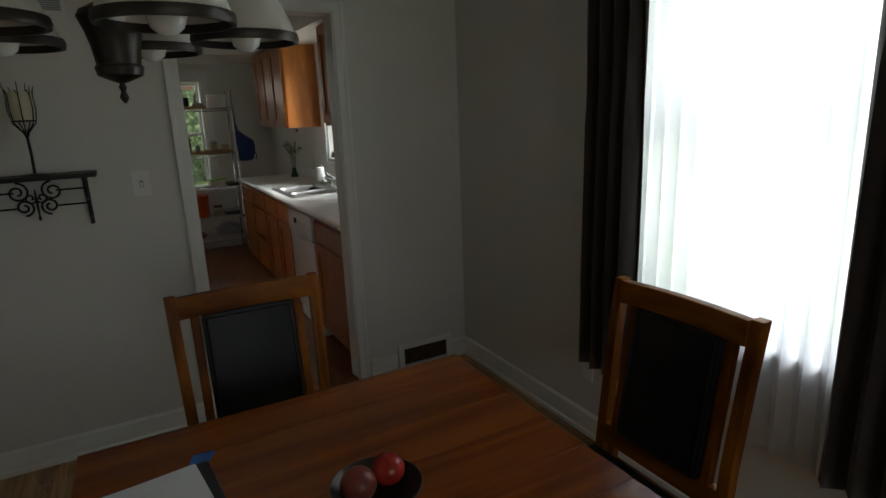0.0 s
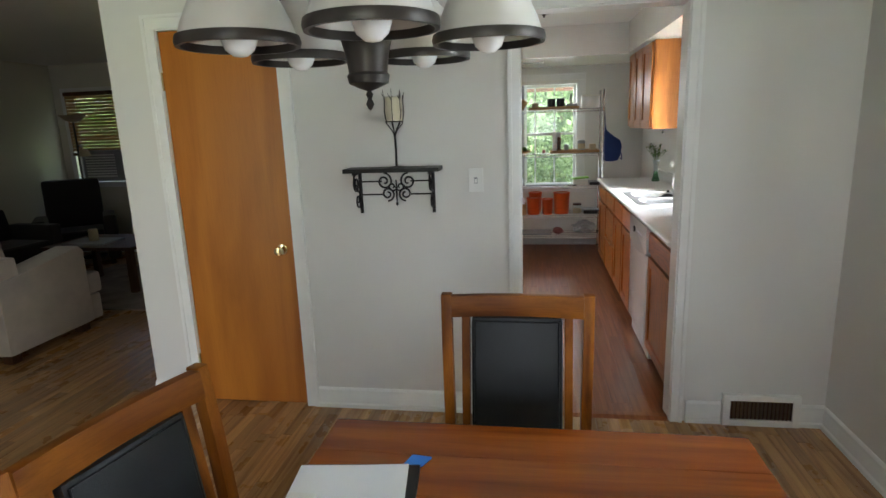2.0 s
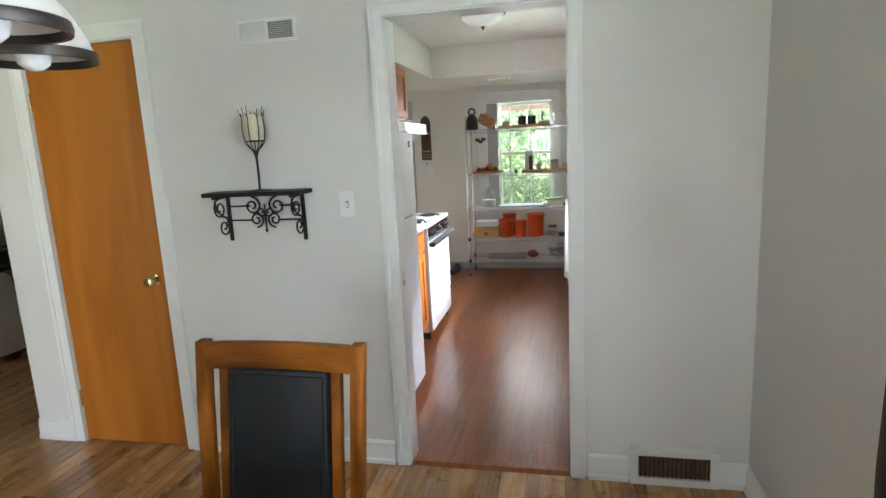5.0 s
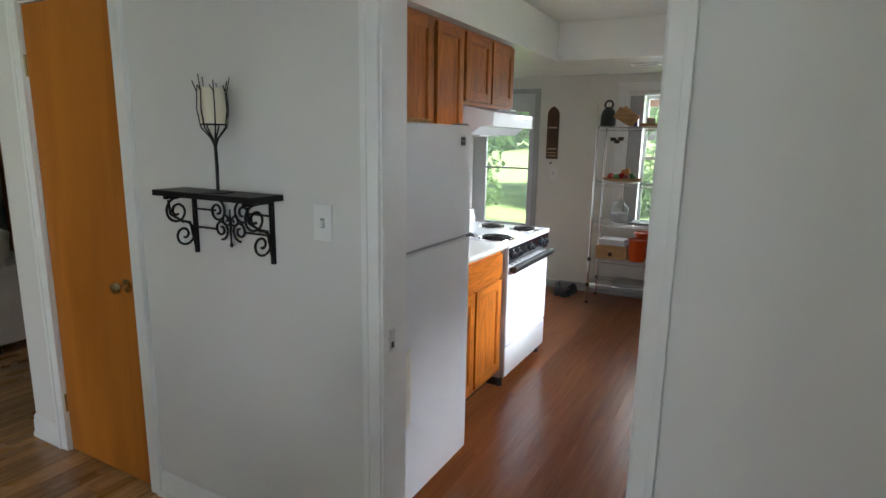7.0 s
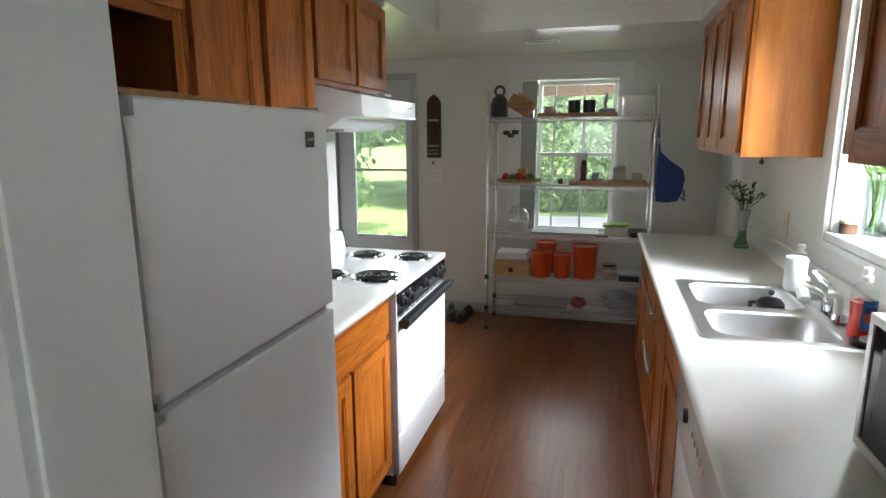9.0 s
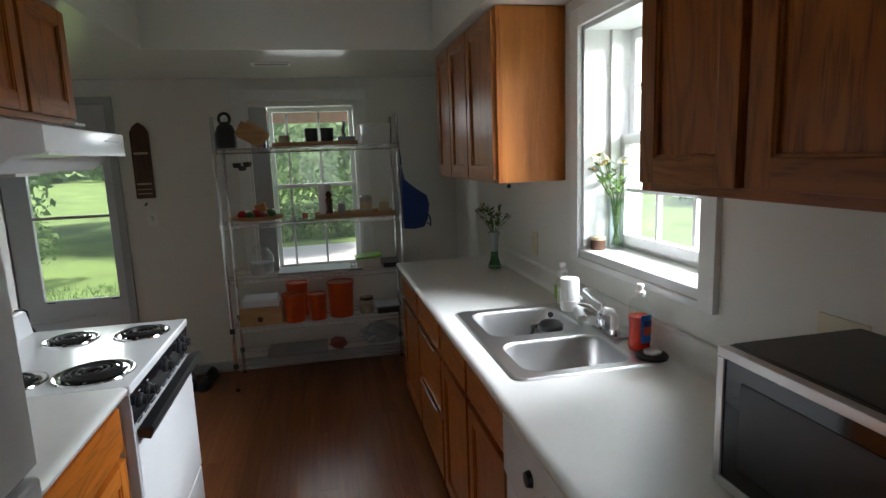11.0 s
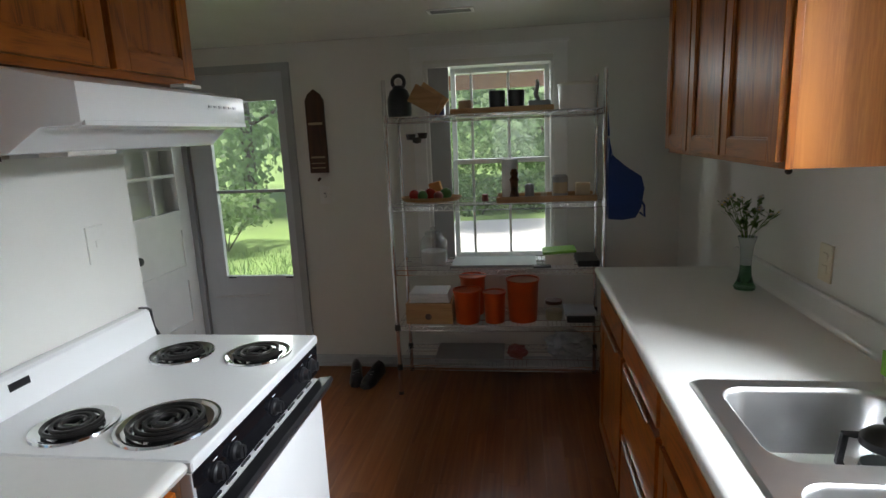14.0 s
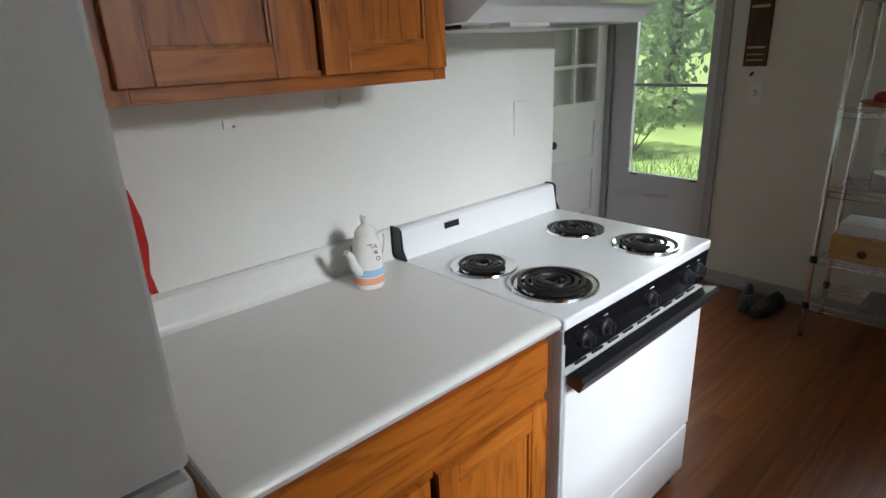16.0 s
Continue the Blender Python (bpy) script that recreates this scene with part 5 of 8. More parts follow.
def cab_door(parent, front, out, y0, y1, z0, z1, rail=0.055, name="door"):
    """A framed door with a recessed panel, its face at front, out = +1 or -1 along x."""
    t = 0.019
    a, b = sorted((front, front - out * t))
    d = part(name, box(a, b, y0, y0 + rail, z0, z1, 0.003), "oak", parent)
    part("stile", box(a, b, y1 - rail, y1, z0, z1, 0.003), "oak", d)
    part("rail", box(a, b, y0 + rail, y1 - rail, z0, z0 + rail, 0.003), "oakh", d)
    part("rail", box(a, b, y0 + rail, y1 - rail, z1 - rail, z1, 0.003), "oakh", d)
    a2, b2 = sorted((front - out * 0.011, front - out * (t - 0.002)))
    part("panel", box(a2, b2, y0 + rail - 0.004, y1 - rail + 0.004, z0 + rail - 0.004, z1 - rail + 0.004), "oak", d)
    lip = bmesh.new()
    a3, b3 = sorted((front - out * 0.004, front - out * 0.010))
    r2 = rail - 0.002
    for row in ((y0 + r2, y0 + r2 + 0.008, z0 + r2, z1 - r2), (y1 - r2 - 0.008, y1 - r2, z0 + r2, z1 - r2)):
        box(a3, b3, row[0], row[1], row[2], row[3], 0.003, lip)
    for row in ((y0 + r2, y1 - r2, z0 + r2, z0 + r2 + 0.008), (y0 + r2, y1 - r2, z1 - r2 - 0.008, z1 - r2)):
        box(a3, b3, row[0], row[1], row[2], row[3], 0.003, lip)
    part("bead", lip, "oak", d)
    return d


def face_frame(parent, front, out, y0, y1, z0, z1, posts=(), rails=(), w=0.036):
    a, b = sorted((front, front - out * 0.019))
    for c in (y0, y1 - w):
        part("frame_stile", box(a, b, c, c + w, z0, z1, 0.0015), "oak", parent)
    for c in posts:
        part("frame_stile", box(a, b, c - w / 2, c + w / 2, z0 + w, z1 - w, 0.0015), "oak", parent)
    for c in (z0, z1 - w):
        part("frame_rail", box(a, b, y0 + w, y1 - w, c, c + w, 0.0015), "oakh", parent)
    for c in rails:
        part("frame_rail", box(a, b, y0 + w, y1 - w, c - w / 2, c + w / 2, 0.0015), "oakh", parent)


def carcass(parent, wall, front, out, y0, y1, z0, z1, inside="oakin", floor_in=0.0):
    """Sides, top, bottom and back of a cabinet between the wall and its face frame."""
    a, b = sorted((wall + out * 0.002, front - out * 0.019))
    part("side", box(a, b, y0, y0 + 0.012, z0, z1), "oakside", parent)
    part("side", box(a, b, y1 - 0.012, y1, z0, z1), "oakside", parent)
    part("bottom", box(a, b, y0 + 0.012, y1 - 0.012, z0 + floor_in, z0 + floor_in + 0.012), "oakh", parent)
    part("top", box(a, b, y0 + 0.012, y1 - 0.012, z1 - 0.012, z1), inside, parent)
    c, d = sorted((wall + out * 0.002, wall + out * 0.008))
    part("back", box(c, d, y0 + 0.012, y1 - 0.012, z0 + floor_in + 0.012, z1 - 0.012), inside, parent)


def wall_cabinet(label, wall, front, out, y0, y1, z0, z1, doors, posts=(), rails=()):
    c = thing("wall_cabinet", ((wall + front) / 2, (y0 + y1) / 2, z0), label, "cabinet", "oak wall cabinets")
    carcass(c, wall, front, out, y0, y1, z0, z1)
    face_frame(c, front, out, y0, y1, z0, z1, posts, rails)
    for d in doors:
        cab_door(c, front + out * 0.019, out, *d)
    return c


ZT = SOF - 0.003
# stove side, from the doorway to the hood
fc = wall_cabinet("short oak wall cabinet over the fridge with an open cubby below", LK, UF, 1, 4.98, 5.685, 1.60, ZT,
                  [(5.00, 5.335, 1.845, ZT - 0.015), (5.345, 5.67, 1.845, ZT - 0.015)], (), (1.835,))
wall_cabinet("tall double-door oak wall cabinet over the worktop", LK, UF, 1, 5.688, 6.386, 1.432, ZT,
             [(5.705, 6.020, 1.458, ZT - 0.015), (6.065, 6.374, 1.458, ZT - 0.015)], (6.042,))
wall_cabinet("short double-door oak wall cabinet above the range hood", LK, UF, 1, 6.389, 7.15, 1.722, ZT,
             [(6.405, 6.765, 1.742, ZT - 0.015), (6.79, 7.138, 1.742, ZT - 0.015)], (6.777,))
# sink side
wall_cabinet("triple-door oak wall cabinet in the corner", RK, UB, -1, 6.972, 8.11, 1.428, ZT,
             [(6.985, 7.395, 1.445, ZT - 0.015), (7.41, 7.765, 1.445, ZT - 0.015), (7.78, 8.098, 1.445, ZT - 0.015)], (7.403, 7.773))
wall_cabinet("double-door oak wall cabinet above the microwave", RK, UB, -1, 4.83, 5.872, 1.455, ZT,
             [(5.545, 5.855, 1.475, ZT - 0.015), (5.15, 5.52, 1.475, ZT - 0.015), (4.845, 5.125, 1.475, ZT - 0.015)], (5.533, 5.137))
kb = thing("key_hook", (2.60, 7.6, 1.40), "small dark knob under the corner cabinet", "hook")
part("stem", tube([(2.66, 7.35, 1.428), (2.66, 7.35, 1.40)], 0.005, 8), "black", kb)
part("knob", ball((2.66, 7.35, 1.392), 0.011), "black", kb, "", True)
solo("wooden_tray", prism([(5.20, 1.579), (5.57, 1.579), (5.585, 1.606), (5.18, 1.606)], "x", 0.86, 1.10, 0.004), "board", "flat wooden tray lying on top of the fridge", "tray", smooth=False)

BF, BL = 2.215, 1.128        # fronts of the base cabinets, sink side and stove side
CT0, CT1 = 0.886, 0.915


def base_cabinet(label, wall, front, out, y0, y1, drawers, doors, pulls=()):
    c = thing("base_cabinet", ((wall + front) / 2, (y0 + y1) / 2, 0), label, "cabinet", "oak base cabinets")
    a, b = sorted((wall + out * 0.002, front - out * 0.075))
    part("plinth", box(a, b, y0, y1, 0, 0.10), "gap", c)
    z0 = 0.10
    a, b = sorted((wall + out * 0.002, front - out * 0.019))
    part("side", box(a, b, y0, y0 + 0.012, z0, CT0 - 0.002), "oak", c)
    part("side", box(a, b, y1 - 0.012, y1, z0, CT0 - 0.002), "oak", c)
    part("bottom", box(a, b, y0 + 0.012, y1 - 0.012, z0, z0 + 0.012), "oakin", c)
    face_frame(c, front, out, y0, y1, z0, CT0 - 0.002, (), (0.70,))
    for d in drawers:
        a, b = sorted((front, front + out * 0.019))
        part("drawer_front", box(a, b, *d, bevel=0.005), "oakh", c)
    for d in doors:
        cab_door(c, front + out * 0.019, out, *d)
    for y, yb, z in pulls:
        x = front + out * 0.019
        a, b = sorted((x, x + out * 0.013))
        part("pull", box(a, b, y, yb, z - 0.004, z + 0.004, 0.002), "chrome", c, "chrome edge pull")
    return c


base_cabinet("oak base cabinet with one drawer and two doors beside the stove", LK, BL - 0.02, 1, 5.655, 6.418,
             [(5.675, 6.405, 0.728, 0.858)], [(5.675, 6.035, 0.125, 0.700), (6.058, 6.405, 0.125, 0.700)])
base_cabinet("oak base cabinet with a drawer by the doorway", RK, BF, -1, 4.83, 5.430, [(4.85, 5.412, 0.728, 0.850)], [(4.85, 5.412, 0.125, 0.700)])
base_cabinet("oak sink base cabinet with two doors", RK, BF, -1, 6.046, 6.93, [(6.066, 6.470, 0.728, 0.850), (6.498, 6.91, 0.728, 0.850)],
             [(6.066, 6.470, 0.125, 0.700), (6.498, 6.91, 0.125, 0.700)])
base_cabinet("oak drawer cabinet with chrome pulls", RK, BF, -1, 6.932, 7.49, [(6.95, 7.475, 0.728, 0.850), (6.95, 7.475, 0.44, 0.70), (6.95, 7.475, 0.125, 0.415)], [],
             [(7.02, 7.40, 0.706), (7.02, 7.40, 0.42)])
base_cabinet("oak corner base cabinet with a chrome-edged drawer and door", RK, BF, -1, 7.492, 8.07, [(7.51, 8.055, 0.728, 0.850)], [(7.51, 8.055, 0.125, 0.700)],
             [(7.56, 8.0, 0.706), (7.56, 8.0, 0.858)])


def worktop_profile(front, wall, out, splash=0.09):
    f = front
    p = [(wall, CT0), (f - out * 0.0, CT0), (f + out * 0.008, CT0 + 0.006), (f + out * 0.012, CT0 + 0.018), (f + out * 0.010, CT0 + 0.023), (f + out * 0.002, CT1), (f - out * 0.012, CT1 + 0.002), (f - out * 0.03, CT1)]
    q = [(wall + out * 0.034, CT1), (wall + out * 0.024, CT1 + 0.008), (wall + out * 0.020, CT1 + 0.02), (wall + out * 0.020, CT1 + splash - 0.008), (wall + out * 0.014, CT1 + splash), (wall, CT1 + splash)]
    return p, q


wt = thing("worktop", (2.5, 6.4, CT0), "long white laminate worktop with rolled edge and backsplash", "worktop")
p, q = worktop_profile(BF - 0.035, RK, -1)
SKX0, SKX1, SKY0, SKY1 = 2.275, 2.740, 6.135, 6.825
part("slab", prism(p + q, "y", 4.822, SKY0), "counter", wt, "", True)
part("slab", prism(p + q, "y", SKY1, 8.075), "counter", wt, "", True)
part("front_strip", prism(p[1:] + [(SKX0, CT1), (SKX0, CT0)], "y", SKY0, SKY1), "counter", wt, "", True)
part("back_strip", prism([(RK, CT0), (SKX1, CT0), (SKX1, CT1)] + q, "y", SKY0, SKY1), "counter", wt, "", True)

wt = thing("worktop", (0.8, 6.05, CT0), "white laminate worktop with rolled edge between fridge and stove", "worktop")
p, q = worktop_profile(BL + 0.012, LK, 1)
part("slab", prism(p + q, "y", 5.655, 6.418), "counter", wt, "", True)
part("end_strip", box(LK + 0.4, BL + 0.01, 5.651, 5.655, CT0 + 0.003, CT1 - 0.002), "greytrim", wt, "dark worn end strip")

# sink


def round_rect(x0, x1, y0, y1, r, z, n=6):
    out = []
    for cx_, cy_, a0 in ((x1 - r, y1 - r, 0), (x0 + r, y1 - r, 90), (x0 + r, y0 + r, 180), (x1 - r, y0 + r, 270)):
        for i in range(n + 1):
            a = radians(a0 + 90 * i / n)
            out.append((cx_ + r * math.cos(a), cy_ + r * math.sin(a), z))
    return out


def loop_faces(bm, rings, close=True):
    vs = [[bm.verts.new(p) for p in r] for r in rings]
    for p, q in zip(vs, vs[1:]):
        m = len(p)
        for i in range(m):
            bm.faces.new((p[i], p[(i + 1) % m], q[(i + 1) % m], q[i]))
    if close:
        bm.faces.new(vs[-1])
    return vs


sink = thing("sink", (2.49, 6.43, 0.72), "double-bowl stainless steel sink set in the worktop", "sink")
zr = CT1 + 0.006
bowls = ((2.297, 2.655, 6.148, 6.425), (2.297, 2.655, 6.485, 6.812))
bm = bmesh.new()
loops = [round_rect(2.255, 2.752, 6.115, 6.850, 0.03, zr)] + [round_rect(*b, 0.065, zr) for b in bowls]
es = []
for lp in loops:
    vs = [bm.verts.new(c) for c in lp]
    es += [bm.edges.new((vs[i], vs[(i + 1) % len(vs)])) for i in range(len(vs))]
bmesh.ops.triangle_fill(bm, use_beauty=True, use_dissolve=False, edges=es)
for f in [f for f in bm.faces for b in bowls if b[0] + 0.03 < f.calc_center_median().x < b[1] - 0.03 and b[2] + 0.03 < f.calc_center_median().y < b[3] - 0.03]:
    if f.is_valid:
        bm.faces.remove(f)
bmesh.ops.recalc_face_normals(bm, faces=bm.faces)
for f in bm.faces:
    if f.normal.z < 0:
        f.normal_flip()
part("deck", bm, "steel", sink)
bm = bmesh.new()
loop_faces(bm, [round_rect(2.255, 2.752, 6.115, 6.850, 0.03, zr), round_rect(2.249, 2.757, 6.109, 6.856, 0.034, zr - 0.002), round_rect(2.245, 2.760, 6.105, 6.860, 0.036, CT1 + 0.0005)], False)
bmesh.ops.recalc_face_normals(bm, faces=bm.faces)
part("rim", bm, "steel", sink, "", True)
for b in bowls:
    bm = bmesh.new()
    x0, x1, y0, y1 = b
    rings = [round_rect(x0, x1, y0, y1, 0.065, zr), round_rect(x0 + 0.004, x1 - 0.004, y0 + 0.004, y1 - 0.004, 0.062, zr - 0.003), round_rect(x0 + 0.008, x1 - 0.008, y0 + 0.008, y1 - 0.008, 0.06, zr - 0.012),
             round_rect(x0 + 0.014, x1 - 0.014, y0 + 0.014, y1 - 0.014, 0.058, zr - 0.14), round_rect(x0 + 0.022, x1 - 0.022, y0 + 0.022, y1 - 0.022, 0.06, zr - 0.16), round_rect(x0 + 0.04, x1 - 0.04, y0 + 0.04, y1 - 0.04, 0.06, zr - 0.17),
             round_rect(x0 + 0.12, x1 - 0.12, y0 + 0.10, y1 - 0.10, 0.04, zr - 0.174)]
    loop_faces(bm, rings)
    bmesh.ops.recalc_face_normals(bm, faces=bm.faces)
    part("bowl", bm, "steel", sink, "", True)
    part("drain", lathe(((x0 + x1) / 2, (y0 + y1) / 2, zr - 0.1735), [(0.045, 0.0), (0.043, 0.002), (0.03, 0.001), (0.0, 0.0005)], 24), "chrome", sink, "", True)

fa = thing("faucet", (2.70, 6.43, zr), "chrome kitchen faucet with a white water filter and sprayer", "faucet")
part("deck_plate", box(2.672, 2.735, 6.29, 6.56, zr, zr + 0.012, 0.005), "chrome", fa, "", True)
part("body", lathe((2.705, 6.43, zr), [(0.026, 0.01), (0.026, 0.05), (0.022, 0.062), (0.014, 0.068), (0.0, 0.07)], 20), "chrome", fa, "", True)
part("spout", tube([(2.705, 6.43, zr + 0.04), (2.685, 6.45, zr + 0.058), (2.665, 6.47, zr + 0.07), (2.645, 6.49, zr + 0.075), (2.632, 6.50, zr + 0.075)], 0.014, 12), "chrome", fa, "", True)
part("lever", tube([(2.705, 6.43, zr + 0.06), (2.708, 6.438, zr + 0.088), (2.70, 6.46, zr + 0.096), (2.69, 6.49, zr + 0.104), (2.682, 6.52, zr + 0.118)], 0.010, 10), "chrome", fa, "", True)
part("lever_end", ball((2.681, 6.524, zr + 0.121), 0.012), "chrome", fa, "", True)
part("filter", lathe((2.615, 6.515, zr + 0.055), [(0.0, 0.0), (0.03, 0.0), (0.035, 0.01), (0.036, 0.04), (0.0345, 0.042), (0.0345, 0.115), (0.032, 0.12), (0.0, 0.121)], 28), "white", fa, "white plastic water filter", True)
part("filter_elbow", tube([(2.63, 6.505, zr + 0.065), (2.63, 6.47, zr + 0.06), (2.63, 6.445, zr + 0.04)], 0.019, 12), "white", fa, "", True)
part("filter_knob", ball((2.648, 6.50, zr + 0.10), 0.010), "white", fa, "", True)
part("sprayer", tube([(2.695, 6.335, zr + 0.01), (2.695, 6.335, zr + 0.07), (2.685, 6.337, zr + 0.088), (2.66, 6.342, zr + 0.092)], 0.014, 12), "white", fa, "white plastic side sprayer", True)
part("sprayer_collar", lathe((2.695, 6.335, zr + 0.01), [(0.02, 0), (0.019, 0.018), (0.015, 0.02)], 20), "chrome", fa, "", True)
fa.location.y += 0.035

sb = thing("dish_soap_bottle", (2.695, 6.175, zr), "clear bottle half full of red dish soap", "bottle")
bx, by = 2.708, 6.235
part("soap", lathe((bx, by, zr + 0.001), [(0.0, 0), (0.030, 0), (0.033, 0.01), (0.031, 0.06), (0.034, 0.11), (0.0, 0.11)], 24), "red", sb, "red liquid", True)
part("bottle", lathe((bx, by, zr), [(0.0345, 0.108), (0.0345, 0.13), (0.033, 0.15), (0.022, 0.165), (0.012, 0.171), (0.012, 0.178)], 24, cap=False), "clear", sb, "clear plastic shoulder", True)
part("cap", lathe((bx, by, zr + 0.173), [(0.016, 0), (0.016, 0.015), (0.010, 0.02), (0.009, 0.03), (0.013, 0.033), (0.011, 0.04), (0.0, 0.042)], 20), "white", sb, "white push cap", True)
lab = lathe((bx, by, zr + 0.03), [(0.0345, 0.0), (0.0335, 0.04), (0.0355, 0.09)], 32, cap=False)
bmesh.ops.delete(lab, geom=[f for f in lab.faces if f.calc_center_median().y > by - 0.010 or f.calc_center_median().x < bx - 0.012], context="FACES")
part("label", lab, "bluep", sb, "blue printed label", True)
lab = lathe((bx, by, zr + 0.055), [(0.0355, 0.0), (0.0360, 0.026)], 32, cap=False)
bmesh.ops.delete(lab, geom=[f for f in lab.faces if f.calc_center_median().y > by - 0.016 or f.calc_center_median().x < bx - 0.006], context="FACES")
part("label_band", lab, "orange", sb, "orange band on the label", True)
lab = lathe((bx, by, zr + 0.083), [(0.0357, 0.0), (0.0366, 0.018)], 32, cap=False)
bmesh.ops.delete(lab, geom=[f for f in lab.faces if f.calc_center_median().y > by - 0.014 or f.calc_center_median().x < bx - 0.010], context="FACES")
part("label_band", lab, "navy", sb, "navy band on the label", True)

pb = thing("hand_soap_bottle", (2.712, 6.835, CT1), "clear hand soap bottle with green print and white cap", "bottle")
part("bottle", lathe((2.712, 6.835, CT1), [(0.0, 0.006), (0.026, 0.006), (0.027, 0.02), (0.026, 0.10), (0.018, 0.118), (0.011, 0.122)], 20), "clear", pb, "", True)
part("liquid", lathe((2.712, 6.835, CT1 + 0.006), [(0.0, 0.001), (0.024, 0.001), (0.024, 0.06), (0.0, 0.06)], 20), "petal", pb, "", True)
part("label", box(2.682, 2.684, 6.823, 6.847, CT1 + 0.03, CT1 + 0.09), "lime", pb, "green printed label")
part("pump", lathe((2.712, 6.835, CT1 + 0.118), [(0.02, 0.0), (0.021, 0.028), (0.012, 0.032), (0.010, 0.045), (0.016, 0.048), (0.014, 0.06), (0.0, 0.062)], 20), "white", pb, "", True)

stp = thing("sink_stopper", (2.705, 6.155, zr), "black and steel sink stopper on the sink's edge", "sink stopper")
part("disc", lathe((2.705, 6.155, zr), [(0.0, 0), (0.046, 0), (0.048, 0.008), (0.042, 0.014), (0.0, 0.014)], 28), "black", stp, "", True)
part("strainer", lathe((2.705, 6.155, zr + 0.014), [(0.026, 0.0), (0.026, 0.008), (0.018, 0.012), (0.0, 0.012)], 24), "steel", stp, "", True)

fp = thing("french_press", (2.555, 6.57, zr - 0.17), "small glass french press with black lid in the sink", "coffee press")
px, py, pz = 2.56, 6.60, zr - 0.170
part("glass", lathe((px, py, pz), [(0.0, 0.004), (0.038, 0.004), (0.04, 0.012), (0.04, 0.15)], 28, cap=False), "clear", fp, "", True)
part("base_band", lathe((px, py, pz), [(0.043, 0.0), (0.043, 0.10), (0.041, 0.10), (0.041, 0.0)], 28, cap=False), "steel", fp, "steel holder", True)
part("lid", lathe((px, py, pz + 0.15), [(0.047, -0.006), (0.047, 0.010), (0.034, 0.024), (0.012, 0.03), (0.0, 0.031)], 28), "black", fp, "black plastic lid", True)
part("plunger_knob", ball((px, py, pz + 0.198), 0.011), "black", fp, "", True)
part("plunger_rod", tube([(px, py, pz + 0.17), (px, py, pz + 0.195)], 0.004, 8), "chrome", fp)
part("handle", tube([(px - 0.03, py + 0.03, pz + 0.15), (px - 0.055, py + 0.045, pz + 0.145), (px - 0.06, py + 0.048, pz + 0.08), (px - 0.04, py + 0.036, pz + 0.03)], 0.009, 8), "black", fp, "", True)


def flowers(name, at, label, base_z, top_z, spread, heads, seed, r=0.016, leaves=2):
    """Stems, leaves and flower heads over a vase mouth."""
    rnd = random.Random(seed)
    t = thing(name, at, label, "flowers")
    x, y = at[0], at[1]
    for k in range(heads):
        a = rnd.uniform(0, 2 * math.pi)
        s = spread * rnd.uniform(0.35, 1.0)
        h = rnd.uniform(0.6, 1.0)
        zt = base_z + (top_z - base_z) * h
        tip = (x + s * math.cos(a), y + s * math.sin(a), zt)
        part("stem", tube([(x, y, base_z - 0.06), (x + 0.25 * s * math.cos(a), y + 0.25 * s * math.sin(a), base_z + 0.02), tip], 0.0014, 5), "sprig", t)
        bm = bmesh.new()
        n = rnd.choice((8, 10, 12))
        tilt = Matrix.Rotation(rnd.uniform(-0.8, 0.8), 3, "X") @ Matrix.Rotation(rnd.uniform(-0.8, 0.8), 3, "Y")
        rr = r * rnd.uniform(0.8, 1.4)
        for i in range(n):
            b = 2 * math.pi * i / n
            d0, d1 = 0.25 * rr, rr
            w = 0.28 * rr
            c, sn = math.cos(b), math.sin(b)
            pts = [(d0 * c - w * 0.4 * sn, d0 * sn + w * 0.4 * c, 0), (d1 * 0.7 * c - w * sn, d1 * 0.7 * sn + w * c, 0.15 * rr), (d1 * c, d1 * sn, 0.05 * rr), (d1 * 0.7 * c + w * sn, d1 * 0.7 * sn - w * c, 0.15 * rr), (d0 * c + w * 0.4 * sn, d0 * sn - w * 0.4 * c, 0)]
            bm.faces.new([bm.verts.new(Vector(tip) + tilt @ Vector(q)) for q in pts])
        head = part("flower_head", bm, rnd.choice(("daisy", "daisy", "daisy", "goldpetal", "withered")) if seed == 3 else "daisy", t)
        part("flower_centre", ball(tip, rr * 0.24, squash=0.5, seg=10), "yellow", head)
        for i in range(leaves):
            f = rnd.uniform(0.2, 0.95)
            q = Vector((x, y, base_z)).lerp(Vector(tip), f)
            b = rnd.uniform(0, 2 * math.pi)
            o = Vector((math.cos(b), math.sin(b), 0.6)) * 0.04
            sd_ = Vector((-math.sin(b), math.cos(b), 0)) * 0.009
            lf = bmesh.new()
            lf.faces.new([lf.verts.new(v) for v in (q, q + o * 0.5 + sd_, q + o, q + o * 0.5 - sd_)])
            part("leaf", lf, "sprig", t)
    return t


